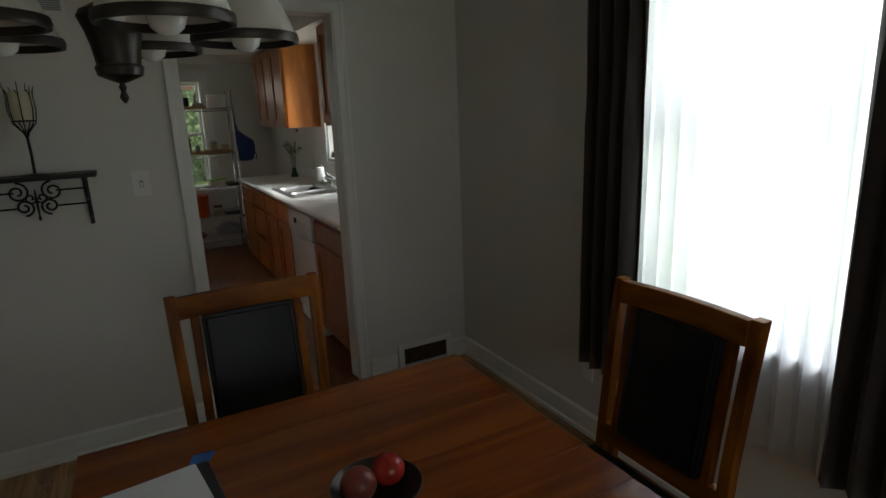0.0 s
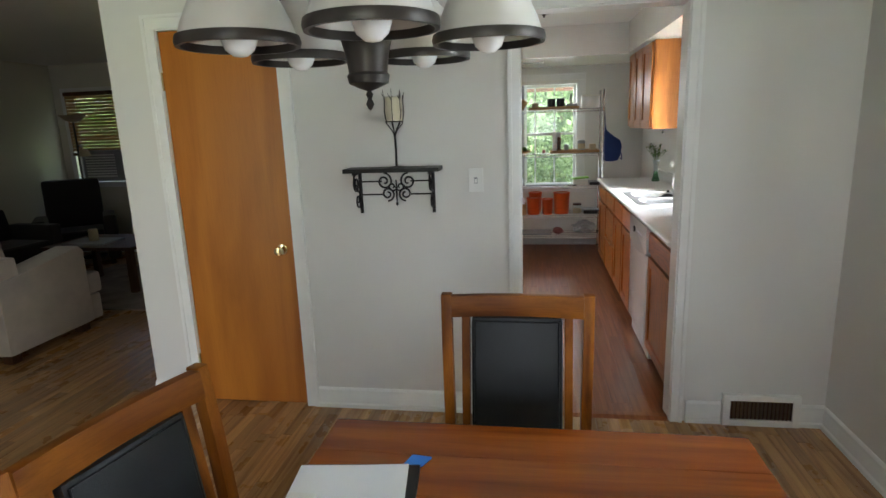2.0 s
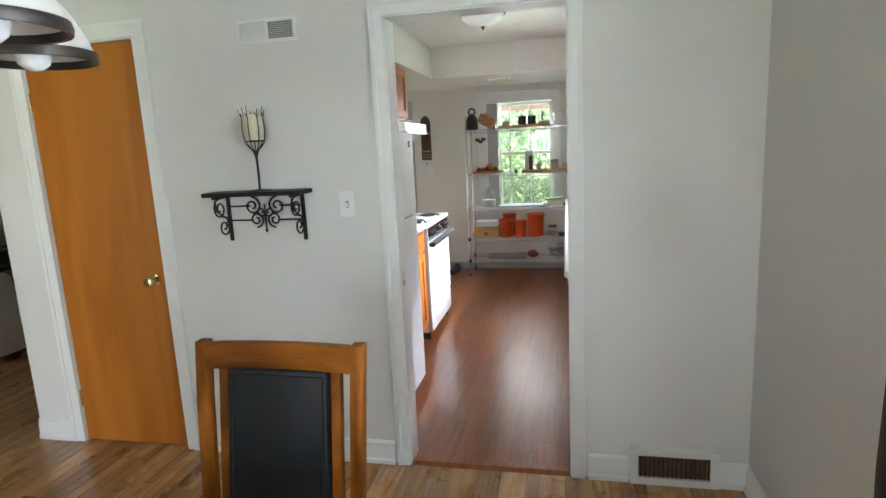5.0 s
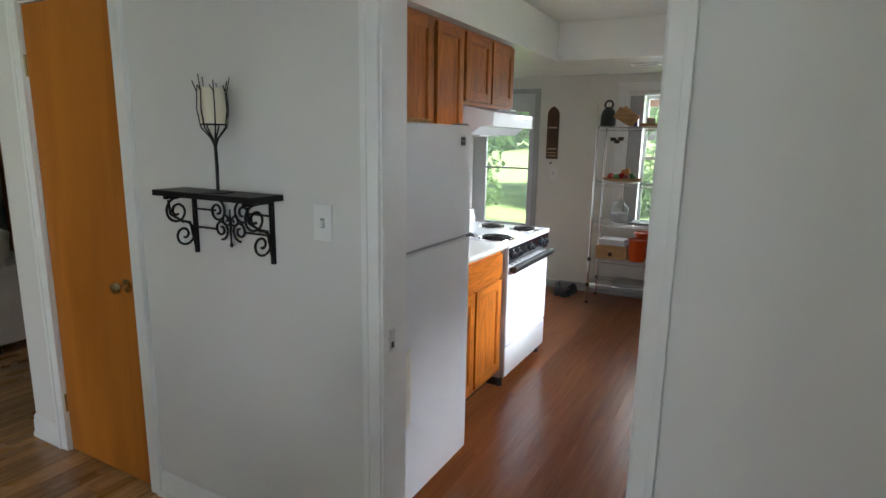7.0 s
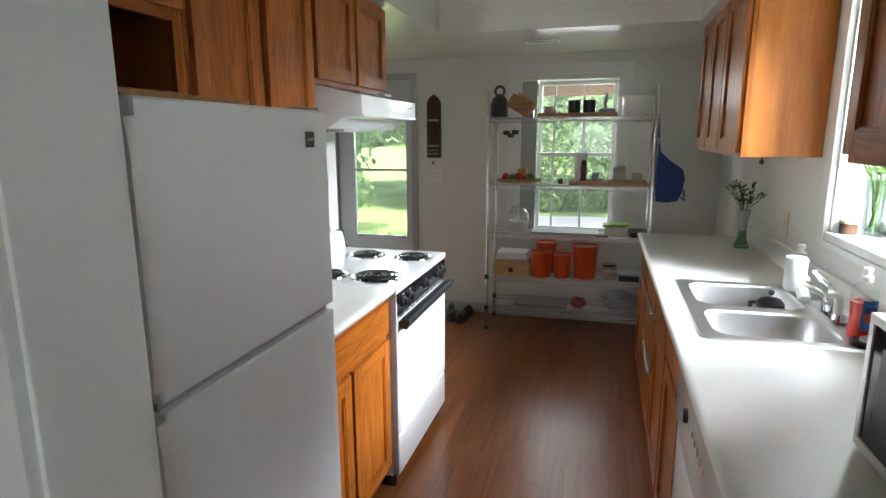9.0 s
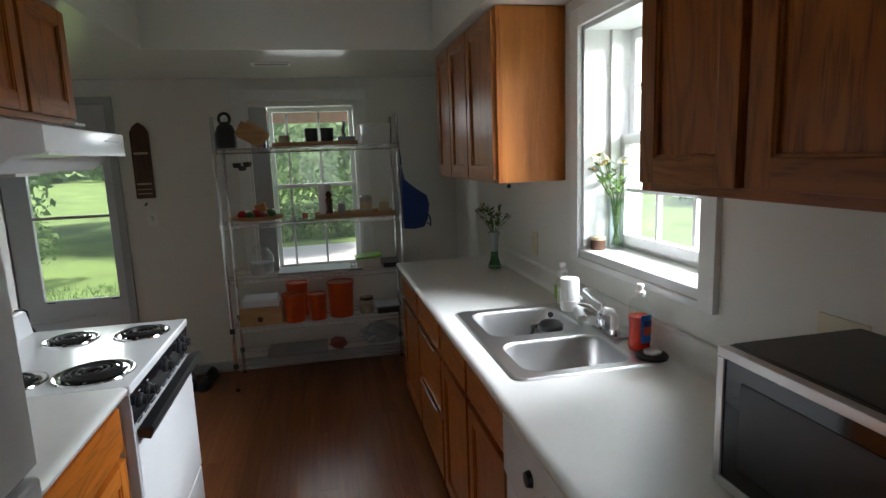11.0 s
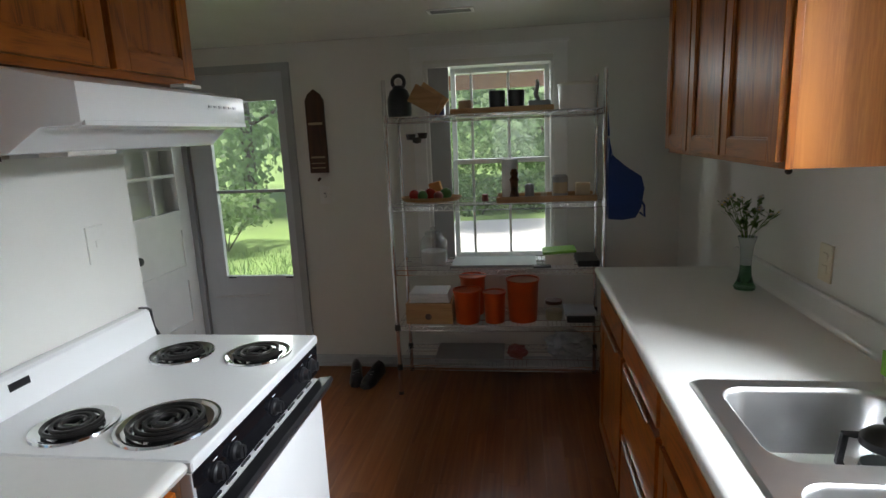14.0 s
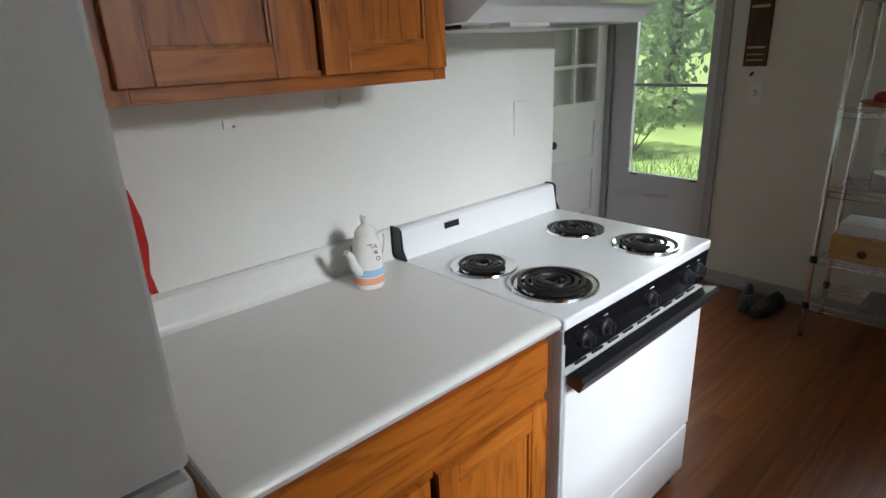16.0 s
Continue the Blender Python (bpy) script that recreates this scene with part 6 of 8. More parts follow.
vz = CT1
bv = thing("bud_vase", (2.685, 7.70, vz), "slim bud vase shading from green foot to milky mouth", "vase")
part("foot", lathe((2.685, 7.70, vz), [(0.0, 0), (0.036, 0), (0.040, 0.010), (0.030, 0.030), (0.022, 0.06), (0.020, 0.095), (0.0, 0.095)], 28), "greenglass", bv, "dark green glass foot", True)
part("neck", lathe((2.685, 7.70, vz), [(0.020, 0.096), (0.021, 0.13), (0.024, 0.17), (0.034, 0.205), (0.031, 0.205), (0.021, 0.17), (0.017, 0.10)], 28, cap=False), "vasetop", bv, "milky pale glass neck", True)
flowers("flowers", (2.685, 7.70, vz + 0.2), "small white wildflowers with dark leaves in the bud vase", vz + 0.20, vz + 0.36, 0.10, 14, 2, 0.013, 5)
vz = WZ0 + 0.012
v = solo("glass_vase", lathe((2.905, 6.745, vz), [(0.0, 0.003), (0.030, 0.003), (0.032, 0.0), (0.033, 0.02), (0.031, 0.09), (0.032, 0.15), (0.035, 0.205), (0.033, 0.205), (0.030, 0.15), (0.029, 0.09), (0.030, 0.02), (0.0, 0.014)], 28), "clear", "clear glass vase on the window sill", "vase")
flowers("flowers", (2.905, 6.745, vz + 0.19), "daisies and yellow wildflowers in the window vase", vz + 0.19, vz + 0.39, 0.115, 13, 3, 0.026, 5)
st = thing("flower_stems", (2.905, 6.745, vz + 0.014), "cut green stems standing in the window vase", "stems")
for k in range(9):
    a = 2 * math.pi * k / 9
    part("stem", tube([(2.905 + 0.020 * math.cos(a), 6.745 + 0.020 * math.sin(a), vz + 0.016), (2.905 + 0.010 * math.cos(a + 2.4), 6.745 + 0.010 * math.sin(a + 2.4), vz + 0.10), (2.905 + 0.022 * math.cos(a + 3.6), 6.745 + 0.022 * math.sin(a + 3.6), vz + 0.205)], 0.0022, 5), "sprig", st)
jar = thing("jam_jar", (2.835, 6.762, vz), "small brown glass jar with a tan lid on the sill", "jar")
part("jar", lathe((2.835, 6.762, vz), [(0.0, 0), (0.027, 0), (0.029, 0.01), (0.029, 0.042), (0.0, 0.042)], 24), "plaque", jar, "", True)
part("lid", lathe((2.835, 6.762, vz + 0.042), [(0.03, 0), (0.03, 0.012), (0.0, 0.013)], 24), "tan", jar, "", True)

# dishwasher
dw = thing("dishwasher", (2.5, 5.7, 0), "white dishwasher with a curved control panel", "dishwasher")
DW0, DW1 = 5.436, 6.040
part("body", box(BF + 0.01, RK - 0.01, DW0, DW1, 0.02, CT0 - 0.004), "enamel", dw)
part("door", box(BF - 0.022, BF + 0.008, DW0 + 0.004, DW1 - 0.004, 0.14, 0.69, 0.006), "enamel", dw, "", True)
part("toe_panel", box(BF + 0.02, BF + 0.03, DW0 + 0.004, DW1 - 0.004, 0.02, 0.135, 0.002), "black", dw)
pts = [(DW0 + 0.004, CT0 - 0.012), (DW1 - 0.004, CT0 - 0.012)] + [(DW1 - 0.004 - (DW1 - DW0 - 0.008) * i / 16, 0.705 - 0.035 * math.sin(math.pi * i / 16)) for i in range(17)]
part("control_panel", prism(pts, "x", BF - 0.030, BF + 0.006, 0.004), "enamel", dw, "", True)
part("dial", lathe((BF - 0.030, 5.83, 0.795), [(0.0, -0.012), (0.018, -0.012), (0.021, 0.0)], 24, axis="x"), "black", dw, "black round dial", True)
for i in range(5):
    part("button", box(BF - 0.034, BF - 0.029, 5.56 + i * 0.042, 5.574 + i * 0.042, 0.785, 0.805, 0.002), "greytrim", dw)

# microwave
mw = thing("microwave", (2.6, 5.3, CT1), "black glass microwave with steel trim on the worktop", "microwave")
MX0, MX1, MY0, MY1, MZ0, MZ1 = 2.440, 2.755, 5.03, 5.535, CT1 + 0.012, 1.192
part("case", box(MX0 + 0.02, MX1, MY0, MY1, MZ0, MZ1, 0.006), "charcoal", mw, "dark grey metal case")
part("top_cover", box(MX0 + 0.03, MX1 - 0.005, MY0 + 0.005, MY1 - 0.005, MZ1, MZ1 + 0.002), "charcoal", mw)
part("door_frame", boxes([(MX0, MX0 + 0.022, MY0, MY1, MZ0, MZ0 + 0.018), (MX0, MX0 + 0.022, MY0, MY1, MZ1 - 0.018, MZ1), (MX0, MX0 + 0.022, MY1 - 0.018, MY1, MZ0 + 0.018, MZ1 - 0.018), (MX0, MX0 + 0.022, MY0, MY0 + 0.018, MZ0 + 0.018, MZ1 - 0.018)], 0.003), "steel", mw, "brushed steel door frame")
part("door_glass", box(MX0 + 0.004, MX0 + 0.018, MY0 + 0.018, MY1 - 0.018, MZ0 + 0.018, MZ1 - 0.018), "blackgloss", mw, "black glass door")
part("window", box(MX0 + 0.002, MX0 + 0.004, MY0 + 0.17, MY1 - 0.06, MZ0 + 0.055, MZ1 - 0.05), "black", mw)
part("keypad", box(MX0 + 0.002, MX0 + 0.004, MY0 + 0.03, MY0 + 0.13, MZ0 + 0.04, MZ1 - 0.04), "black", mw)
for x in (MX0 + 0.05, MX1 - 0.05):
    for y in (MY0 + 0.05, MY1 - 0.05):
        part("foot", lathe((x, y, CT1), [(0.012, 0), (0.012, 0.013)], 12), "black", mw)

# fridge
fr = thing("refrigerator", (0.9, 5.3, 0), "white top-freezer refrigerator with pebbled doors", "refrigerator")
FRX, FRY0, FRY1, FRH = 1.300, 5.000, 5.589, 1.578
part("cabinet", box(LK + 0.03, FRX - 0.065, FRY0, FRY1, 0.03, FRH - 0.004, 0.006), "fridge", fr)
part("kick_grille", box(FRX - 0.09, FRX - 0.07, FRY0 + 0.02, FRY1 - 0.02, 0.005, 0.09), "black", fr)
part("lower_door", box(FRX - 0.062, FRX, FRY0, FRY1, 0.075, 1.092, 0.012, seg=3), "fridge", fr, "", True)
part("freezer_door", box(FRX - 0.062, FRX, FRY0, FRY1, 1.108, FRH, 0.012, seg=3), "fridge", fr, "", True)
part("gasket", box(FRX - 0.066, FRX - 0.02, FRY0 + 0.008, FRY1 - 0.008, 1.088, 1.112), "grey", fr, "grey door gasket")
for z0, z1 in ((0.62, 1.085), (1.115, 1.55)):
    part("handle", prism([(FRX - 0.045, z0), (FRX + 0.004, z0 + 0.02), (FRX + 0.010, z0 + 0.06), (FRX + 0.010, z1 - 0.05), (FRX + 0.004, z1), (FRX - 0.045, z1)], "y", FRY0 - 0.022, FRY0 + 0.003, 0.005), "enamel", fr, "", True)
part("badge", box(FRX, FRX + 0.003, FRY1 - 0.105, FRY1 - 0.07, 1.495, 1.530, 0.001), "black", fr, "small dark badge")
part("badge_bar", box(FRX + 0.003, FRX + 0.0036, FRY1 - 0.100, FRY1 - 0.075, 1.510, 1.516), "grey", fr)
part("top_hinge", box(FRX - 0.07, FRX - 0.015, FRY1 - 0.06, FRY1 - 0.01, FRH - 0.004, FRH + 0.008, 0.003), "grey", fr)
st_ = thing("pot_holder", (LK + 0.02, 5.72, 1.10), "white pot holder with red trim hanging on the wall", "pot holder")
part("cloth", prism([(5.600, 1.25), (5.684, 1.283), (5.712, 1.273), (5.727, 1.248), (5.732, 1.20), (5.734, 1.13), (5.742, 1.07), (5.749, 1.0), (5.759, 0.94), (5.600, 0.93)], "x", LK + 0.024, LK + 0.034, 0.002), "white", st_)
trim = [(5.664, 1.327), (5.729, 1.30), (5.756, 1.25), (5.769, 1.19), (5.771, 1.13), (5.762, 1.07), (5.770, 1.02),
        (5.756, 1.02), (5.745, 1.07), (5.737, 1.13), (5.735, 1.20), (5.730, 1.25), (5.714, 1.276), (5.664, 1.287)]
part("trim", prism(trim, "x", LK + 0.022, LK + 0.038, 0.002), "redcloth", st_, "red cloth trim")

# range
sv = thing("stove", (0.83, 6.8, 0), "white electric coil range with black control panel", "stove")
VX0, VX1, VY0, VY1, VZ = LK + 0.012, 1.158, 6.424, 7.168, 0.915
part("body", box(VX0, VX1 - 0.035, VY0 + 0.002, VY1 - 0.002, 0.06, VZ - 0.03), "enamel", sv)
part("cooktop", box(VX0 + 0.03, VX1, VY0, VY1, VZ - 0.03, VZ, 0.010, seg=3), "enamel", sv, "", True)
part("backguard", prism([(VX0, VZ - 0.02), (VX0 + 0.055, VZ - 0.02), (VX0 + 0.055, VZ + 0.004), (VX0 + 0.040, VZ + 0.086), (VX0 + 0.030, VZ + 0.093), (VX0, VZ + 0.093)], "y", VY0 + 0.008, VY1 - 0.008, 0.004), "enamel", sv, "", True)
for y in (VY0, VY1 - 0.008):
    part("end_cap", prism([(VX0, VZ + 0.0), (VX0 + 0.065, VZ + 0.0), (VX0 + 0.048, VZ + 0.03), (VX0 + 0.044, VZ + 0.089), (VX0 + 0.030, VZ + 0.097), (VX0, VZ + 0.097)], "y", y, y + 0.008), "black", sv, "black plastic end cap")
part("badge", prism([(VX0 + 0.0475, VZ + 0.056), (VX0 + 0.0505, VZ + 0.056), (VX0 + 0.0480, VZ + 0.075), (VX0 + 0.0450, VZ + 0.075)], "y", VY0 + 0.175, VY0 + 0.235), "black", sv, "small black name badge")
part("control_panel", prism([(VX1 - 0.035, 0.782), (VX1 - 0.010, 0.782), (VX1 - 0.004, VZ - 0.032), (VX1 - 0.035, VZ - 0.032)], "y", VY0 + 0.004, VY1 - 0.004), "blackgloss", sv, "black control panel")
for y in (6.515, 6.60, 6.825, 7.035, 7.105):
    kn = part("knob", lathe((VX1 - 0.008, y, 0.832), [(0.024, 0.0), (0.023, 0.008), (0.017, 0.012), (0.016, 0.024), (0.0, 0.025)], 20, axis="x"), "black", sv, "", True)
    part("pointer", box(VX1 + 0.012, VX1 + 0.020, y - 0.003, y + 0.003, 0.818, 0.846, 0.001), "black", kn)
    part("mark", box(VX1 - 0.0075, VX1 - 0.005, y - 0.010, y + 0.010, 0.8635, 0.868), "white", sv, "white printed mark")
part("oven_door", box(VX1 - 0.035, VX1 - 0.002, VY0 + 0.012, VY1 - 0.012, 0.262, 0.766, 0.008, seg=3), "enamel", sv, "", True)
part("handle", prism([(VX1 - 0.002, 0.745), (VX1 + 0.035, 0.735), (VX1 + 0.048, 0.765), (VX1 + 0.040, 0.776), (VX1 - 0.002, 0.768)], "y", VY0 + 0.012, VY1 - 0.012, 0.003), "black", sv, "black full-width handle")
for i in range(9):
    y = VY0 + 0.06 + i * 0.072
    part("vent_slot", box(VX1 - 0.012, VX1 - 0.0085, y, y + 0.045, 0.772, 0.778), "black", sv)
part("drawer", box(VX1 - 0.035, VX1 - 0.004, VY0 + 0.012, VY1 - 0.012, 0.07, 0.252, 0.008, seg=3), "enamel", sv, "", True)
part("toe_kick", box(VX0 + 0.05, VX1 - 0.07, VY0 + 0.02, VY1 - 0.02, 0.0, 0.06), "black", sv)
for y in (VY0 + 0.015, VY1 - 0.055):
    part("foot", lathe((VX1 - 0.05, y + 0.02, 0), [(0.02, 0), (0.02, 0.065)], 12), "black", sv)
part("side_trim", box(VX1 - 0.035, VX1 - 0.006, VY0, VY0 + 0.012, 0.07, 0.885, 0.003), "greytrim", sv, "grey metal edge trim")
for bx, by, br in ((0.790, 6.548, 0.076), (1.012, 6.572, 0.098), (0.785, 6.992, 0.076), (1.032, 6.998, 0.080)):
    bn = part("drip_pan", lathe((bx, by, VZ), [(br + 0.020, 0.001), (br + 0.018, 0.006), (br + 0.010, 0.006), (br + 0.002, 0.001), (br * 0.5, -0.006), (0.0, -0.008)], 40), "chrome", sv, "chrome drip pan", True)
    pts = []
    turns = 4 if br > 0.09 else 3
    for i in range(turns * 28 + 1):
        f = i / (turns * 28)
        a = 2 * math.pi * turns * f
        rr = 0.020 + (br - 0.024) * f
        pts.append((bx + rr * math.cos(a), by + rr * math.sin(a), VZ + 0.010))
    part("coil", tube(pts, 0.0058, 6), "coil", bn, "black burner coil", True)
    part("coil_support", boxes([(bx - br * 0.9, bx + br * 0.9, by - 0.003, by + 0.003, VZ + 0.001, VZ + 0.004), (bx - 0.003, bx + 0.003, by - br * 0.9, by + br * 0.9, VZ + 0.001, VZ + 0.004)]), "steel", bn)

# range hood
hd = thing("range_hood", (0.76, 6.8, 1.55), "white metal range hood under the short wall cabinet", "range hood")
HY0, HY1 = 6.392, 7.148
prof = [(LK + 0.001, 1.720), (UF + 0.002, 1.718), (1.022, 1.678), (1.022, 1.602), (1.005, 1.596), (0.95, 1.594), (0.89, 1.548), (LK + 0.001, 1.543)]
bm = prism(prof, "y", HY0, HY1, 0.006)
for v_ in bm.verts:
    # the ends draw in towards the front
    f_ = max(0.0, v_.co.x - UF) / (1.022 - UF)
    v_.co.y += (0.050 if v_.co.y < 6.77 else -0.048) * f_
part("canopy", bm, "enamel", hd, "", True)
part("lip", box(1.018, 1.026, HY0 + 0.056, HY1 - 0.054, 1.596, 1.606, 0.002), "enamel", hd)
for i in range(6):
    part("switch", box(1.022, 1.0245, 6.90 + i * 0.026, 6.914 + i * 0.026, 1.645, 1.651), "greytrim", hd)
part("lamp_lens", box(0.82, 0.89, 6.55, 6.70, 1.538, 1.549, 0.004), "shade", hd, "frosted lamp lens")
part("bottom_trim", box(LK + 0.002, 0.885, HY0 - 0.001, HY0 + 0.004, 1.536, 1.544), "gap", hd)
part("filter", box(0.56, 0.80, 6.50, 7.05, 1.538, 1.546), "steel", hd)
solo("folded_card", box(0.858, 0.90, 7.00, 7.09, 1.712, 1.722, 0.003), "white", "small white card on the range hood", "card")

# teapot
tx, ty, tz = 0.655, 6.252, CT1
tp = thing("teapot", (tx, ty, tz), "white china teapot with blue and orange bands", "teapot")
part("body", lathe((tx, ty, tz), [(0.0, 0), (0.036, 0), (0.040, 0.006), (0.042, 0.04), (0.040, 0.08), (0.036, 0.115), (0.030, 0.135), (0.026, 0.142), (0.0, 0.142)], 32), "china", tp, "", True)
part("orange_band", lathe((tx, ty, tz), [(0.0412, 0.014), (0.0418, 0.020), (0.0426, 0.031), (0.0426, 0.033)], 32, cap=False), "orangeband", tp, "orange painted band", True)
part("blue_band", lathe((tx, ty, tz), [(0.0427, 0.036), (0.0428, 0.044), (0.0425, 0.055)], 32, cap=False), "bluebandm", tp, "pale blue painted band", True)
part("lid", lathe((tx, ty, tz + 0.142), [(0.029, -0.002), (0.028, 0.006), (0.02, 0.018), (0.008, 0.026), (0.0, 0.027)], 28), "china", tp, "", True)
bm = tube([(tx - 0.006, ty, tz + 0.165), (tx - 0.008, ty - 0.002, tz + 0.178), (tx - 0.004, ty - 0.006, tz + 0.192)], 0.004, 8)
tube([(tx + 0.006, ty, tz + 0.165), (tx + 0.008, ty - 0.002, tz + 0.178), (tx + 0.006, ty + 0.002, tz + 0.190)], 0.004, 8, bm)
part("lid_knob", bm, "china", tp, "", True)
part("spout", tube([(tx + 0.012, ty - 0.034, tz + 0.05), (tx + 0.02, ty - 0.055, tz + 0.075), (tx + 0.024, ty - 0.066, tz + 0.105), (tx + 0.028, ty - 0.080, tz + 0.118)], 0.014, 12, taper=0.55), "china", tp, "", True)
part("handle", tube([(tx - 0.005, ty + 0.034, tz + 0.125), (tx - 0.008, ty + 0.062, tz + 0.132), (tx - 0.010, ty + 0.070, tz + 0.108), (tx - 0.008, ty + 0.060, tz + 0.075), (tx - 0.004, ty + 0.038, tz + 0.055)], 0.006, 10), "china", tp, "", True)
for i, word in enumerate(("TEA", "FOR", "TWO")):
    cu = bpy.data.curves.new("lettering", "FONT")
    cu.body, cu.size, cu.extrude, cu.align_x = word, 0.016, 0.0003, "CENTER"
    cu.materials.append(M["black"])
    o = new("lettering", cu)
    o.parent = tp
    ang = radians(-28)
    o.matrix_basis = Matrix.Translation((0.0405 * math.cos(ang) + 0.0, 0.0405 * math.sin(ang) + 0.012, 0.112 - i * 0.017)) @ Euler((radians(86), 0, ang + math.pi / 2)).to_matrix().to_4x4()

# hooks and marks on the wall
hk = thing("wall_hook", (LK, 6.28, 1.38), "small wire hook on the wall under the cabinet", "hook")
part("wire", tube([(LK + 0.002, 6.26, 1.40), (LK + 0.004, 6.26, 1.37), (LK + 0.02, 6.27, 1.365), (LK + 0.022, 6.29, 1.38), (LK + 0.002, 6.30, 1.395), (LK + 0.002, 6.30, 1.37)], 0.0018, 6), "steel", hk)
hk = thing("wall_hook", (LK, 6.0, 1.36), "tiny white adhesive hook on the kitchen wall", "hook")
part("pad", box(LK, LK + 0.006, 5.985, 6.01, 1.345, 1.365, 0.002), "white", hk)
part("pin", box(LK + 0.006, LK + 0.014, 6.005, 6.01, 1.347, 1.352, 0.001), "grey", hk)
ob = solo("blue_stud", lathe((LK + 0.022, 6.29, CT1 + 0.065), [(0.014, 0.0), (0.013, 0.006), (0.0, 0.008)], 16, axis="x"), "navy", "small round dark blue magnet on the backsplash", "magnet")

# ceiling lamp and register
cl = thing("ceiling_lamp", (1.59, 6.70, H), "frosted dome ceiling lamp with a dark finial, unlit", "ceiling lamp")
part("base", lathe((1.59, 6.70, H), [(0.17, 0.0), (0.17, -0.012), (0.155, -0.02)], 36, cap=False), "bronze", cl, "", True)
part("dome", lathe((1.59, 6.70, H), [(0.16, -0.012), (0.15, -0.045), (0.11, -0.075), (0.05, -0.092), (0.0, -0.095)], 36), "bulb", cl, "", True)
part("finial", lathe((1.59, 6.70, H), [(0.012, -0.092), (0.015, -0.10), (0.006, -0.108), (0.008, -0.115), (0.0, -0.122)], 16), "bronze", cl, "", True)
rg = thing("ceiling_register", (1.5, 8.42, SOF), "white slotted air register in the dropped ceiling", "vent")
part("frame", boxes([(1.39, 1.62, 8.36, 8.375, SOF - 0.006, SOF), (1.39, 1.62, 8.455, 8.47, SOF - 0.006, SOF), (1.39, 1.405, 8.375, 8.455, SOF - 0.006, SOF), (1.605, 1.62, 8.375, 8.455, SOF - 0.006, SOF)], 0.001), "trim", rg)
for i in range(5):
    part("slat", box(1.405, 1.605, 8.379 + i * 0.016, 8.387 + i * 0.016, SOF - 0.005, SOF - 0.001), "grey", rg)

# plaque
pq = thing("wall_plaque", (0.54, F, 1.6), "dark carved wooden plaque with a pale band on the far wall", "plaque")
part("board", prism([(0.485, 1.335), (0.605, 1.335), (0.605, 1.79), (0.585, 1.83), (0.545, 1.86), (0.505, 1.83), (0.485, 1.79)], "y", F - 0.022, F, 0.003), "plaque", pq)
for z0, z1, m in ((1.64, 1.655, "tan"), (1.43, 1.442, "tan"), (1.365, 1.372, "tan"), (1.395, 1.401, "tan")):
    part("band", box(0.50, 0.59, F - 0.026, F - 0.021, z0, z1, 0.001), m, pq, "pale carved band")
part("peg", tube([(0.545, F - 0.02, 1.30), (0.545, F - 0.05, 1.29)], 0.008, 8), "plaque", pq)

# wire rack
RX0, RX1, RY0, RY1 = 1.095, 2.285, 8.61, 8.965
LEVELS = (0.19, 0.44, 0.78, 1.155, 1.652)
rk = thing("wire_rack", (1.69, 8.79, 0), "five-tier chrome wire shelving rack before the window", "shelf rack")
for x in (RX0, RX1):
    for y in (RY0, RY1):
        po = part("post", lathe((x, y, 0), [(0.0125, 0.02), (0.0125, 1.845), (0.010, 1.852), (0.0, 1.853)], 12), "chrome", rk, "", True)
        part("foot", lathe((x, y, 0), [(0.016, 0), (0.016, 0.015), (0.009, 0.022)], 12), "black", po)
        for z in LEVELS:
            part("collar", lathe((x, y, z), [(0.0128, -0.03), (0.019, -0.028), (0.017, 0.006), (0.0128, 0.008)], 12), "black" if z < 0.5 else "chrome", po, "", True)
for z in LEVELS:
    bm = bmesh.new()
    for zz in (z, z - 0.028):
        for a, b in (((RX0, RY0), (RX1, RY0)), ((RX0, RY1), (RX1, RY1)), ((RX0, RY0), (RX0, RY1)), ((RX1, RY0), (RX1, RY1))):
            tube([(*a, zz - 0.003), (*b, zz - 0.003)], 0.003, 5, bm)
    n = 58
    for y in (RY0, RY1):
        pts = [(RX0 + (RX1 - RX0) * i / n, y, z - 0.003 - (0.025 if i % 2 else 0.0)) for i in range(n + 1)]
        tube(pts, 0.002, 4, bm)
    for i in range(1, 47):
        x = RX0 + (RX1 - RX0) * i / 47
        tube([(x, RY0, z - 0.001), (x, RY1, z - 0.001)], 0.0016, 4, bm)
    for f in (0.33, 0.67):
        y = RY0 + (RY1 - RY0) * f
        tube([(RX0, y, z - 0.005), (RX1, y, z - 0.005)], 0.0025, 4, bm)
    part("wire_shelf", bm, "chrome", rk)

S1, S2, S3, S4, S5 = [z + 0.001 for z in LEVELS[::-1]]


def pot(name, x, y, z, prof, mat, label, category, seg=24):
    return solo(name, lathe((x, y, z), prof, seg), mat, label, category)


# top level
k = thing("black_kettle", (1.15, 8.72, S1), "black enamel bottle-shaped kettle on the rack", "kettle")
part("body", lathe((1.155, 8.74, S1), [(0.0, 0), (0.064, 0), (0.070, 0.02), (0.068, 0.10), (0.052, 0.145), (0.034, 0.162), (0.034, 0.172), (0.02, 0.177), (0.0, 0.178)], 28), "black", k, "", True)
part("handle", tube([(1.155 + 0.034 * math.cos(a), 8.74, S1 + 0.195 + 0.036 * math.sin(a)) for a in [2 * math.pi * i / 18 - 1.4 for i in range(18)]], 0.011, 8), "black", k, "", True)
part("ring", tube([(1.155 + 0.020 * math.cos(a), 8.737, S1 + 0.195 + 0.020 * math.sin(a)) for a in [2 * math.pi * i / 18 for i in range(19)]], 0.004, 6), "white", k, "pale inner ring", True)
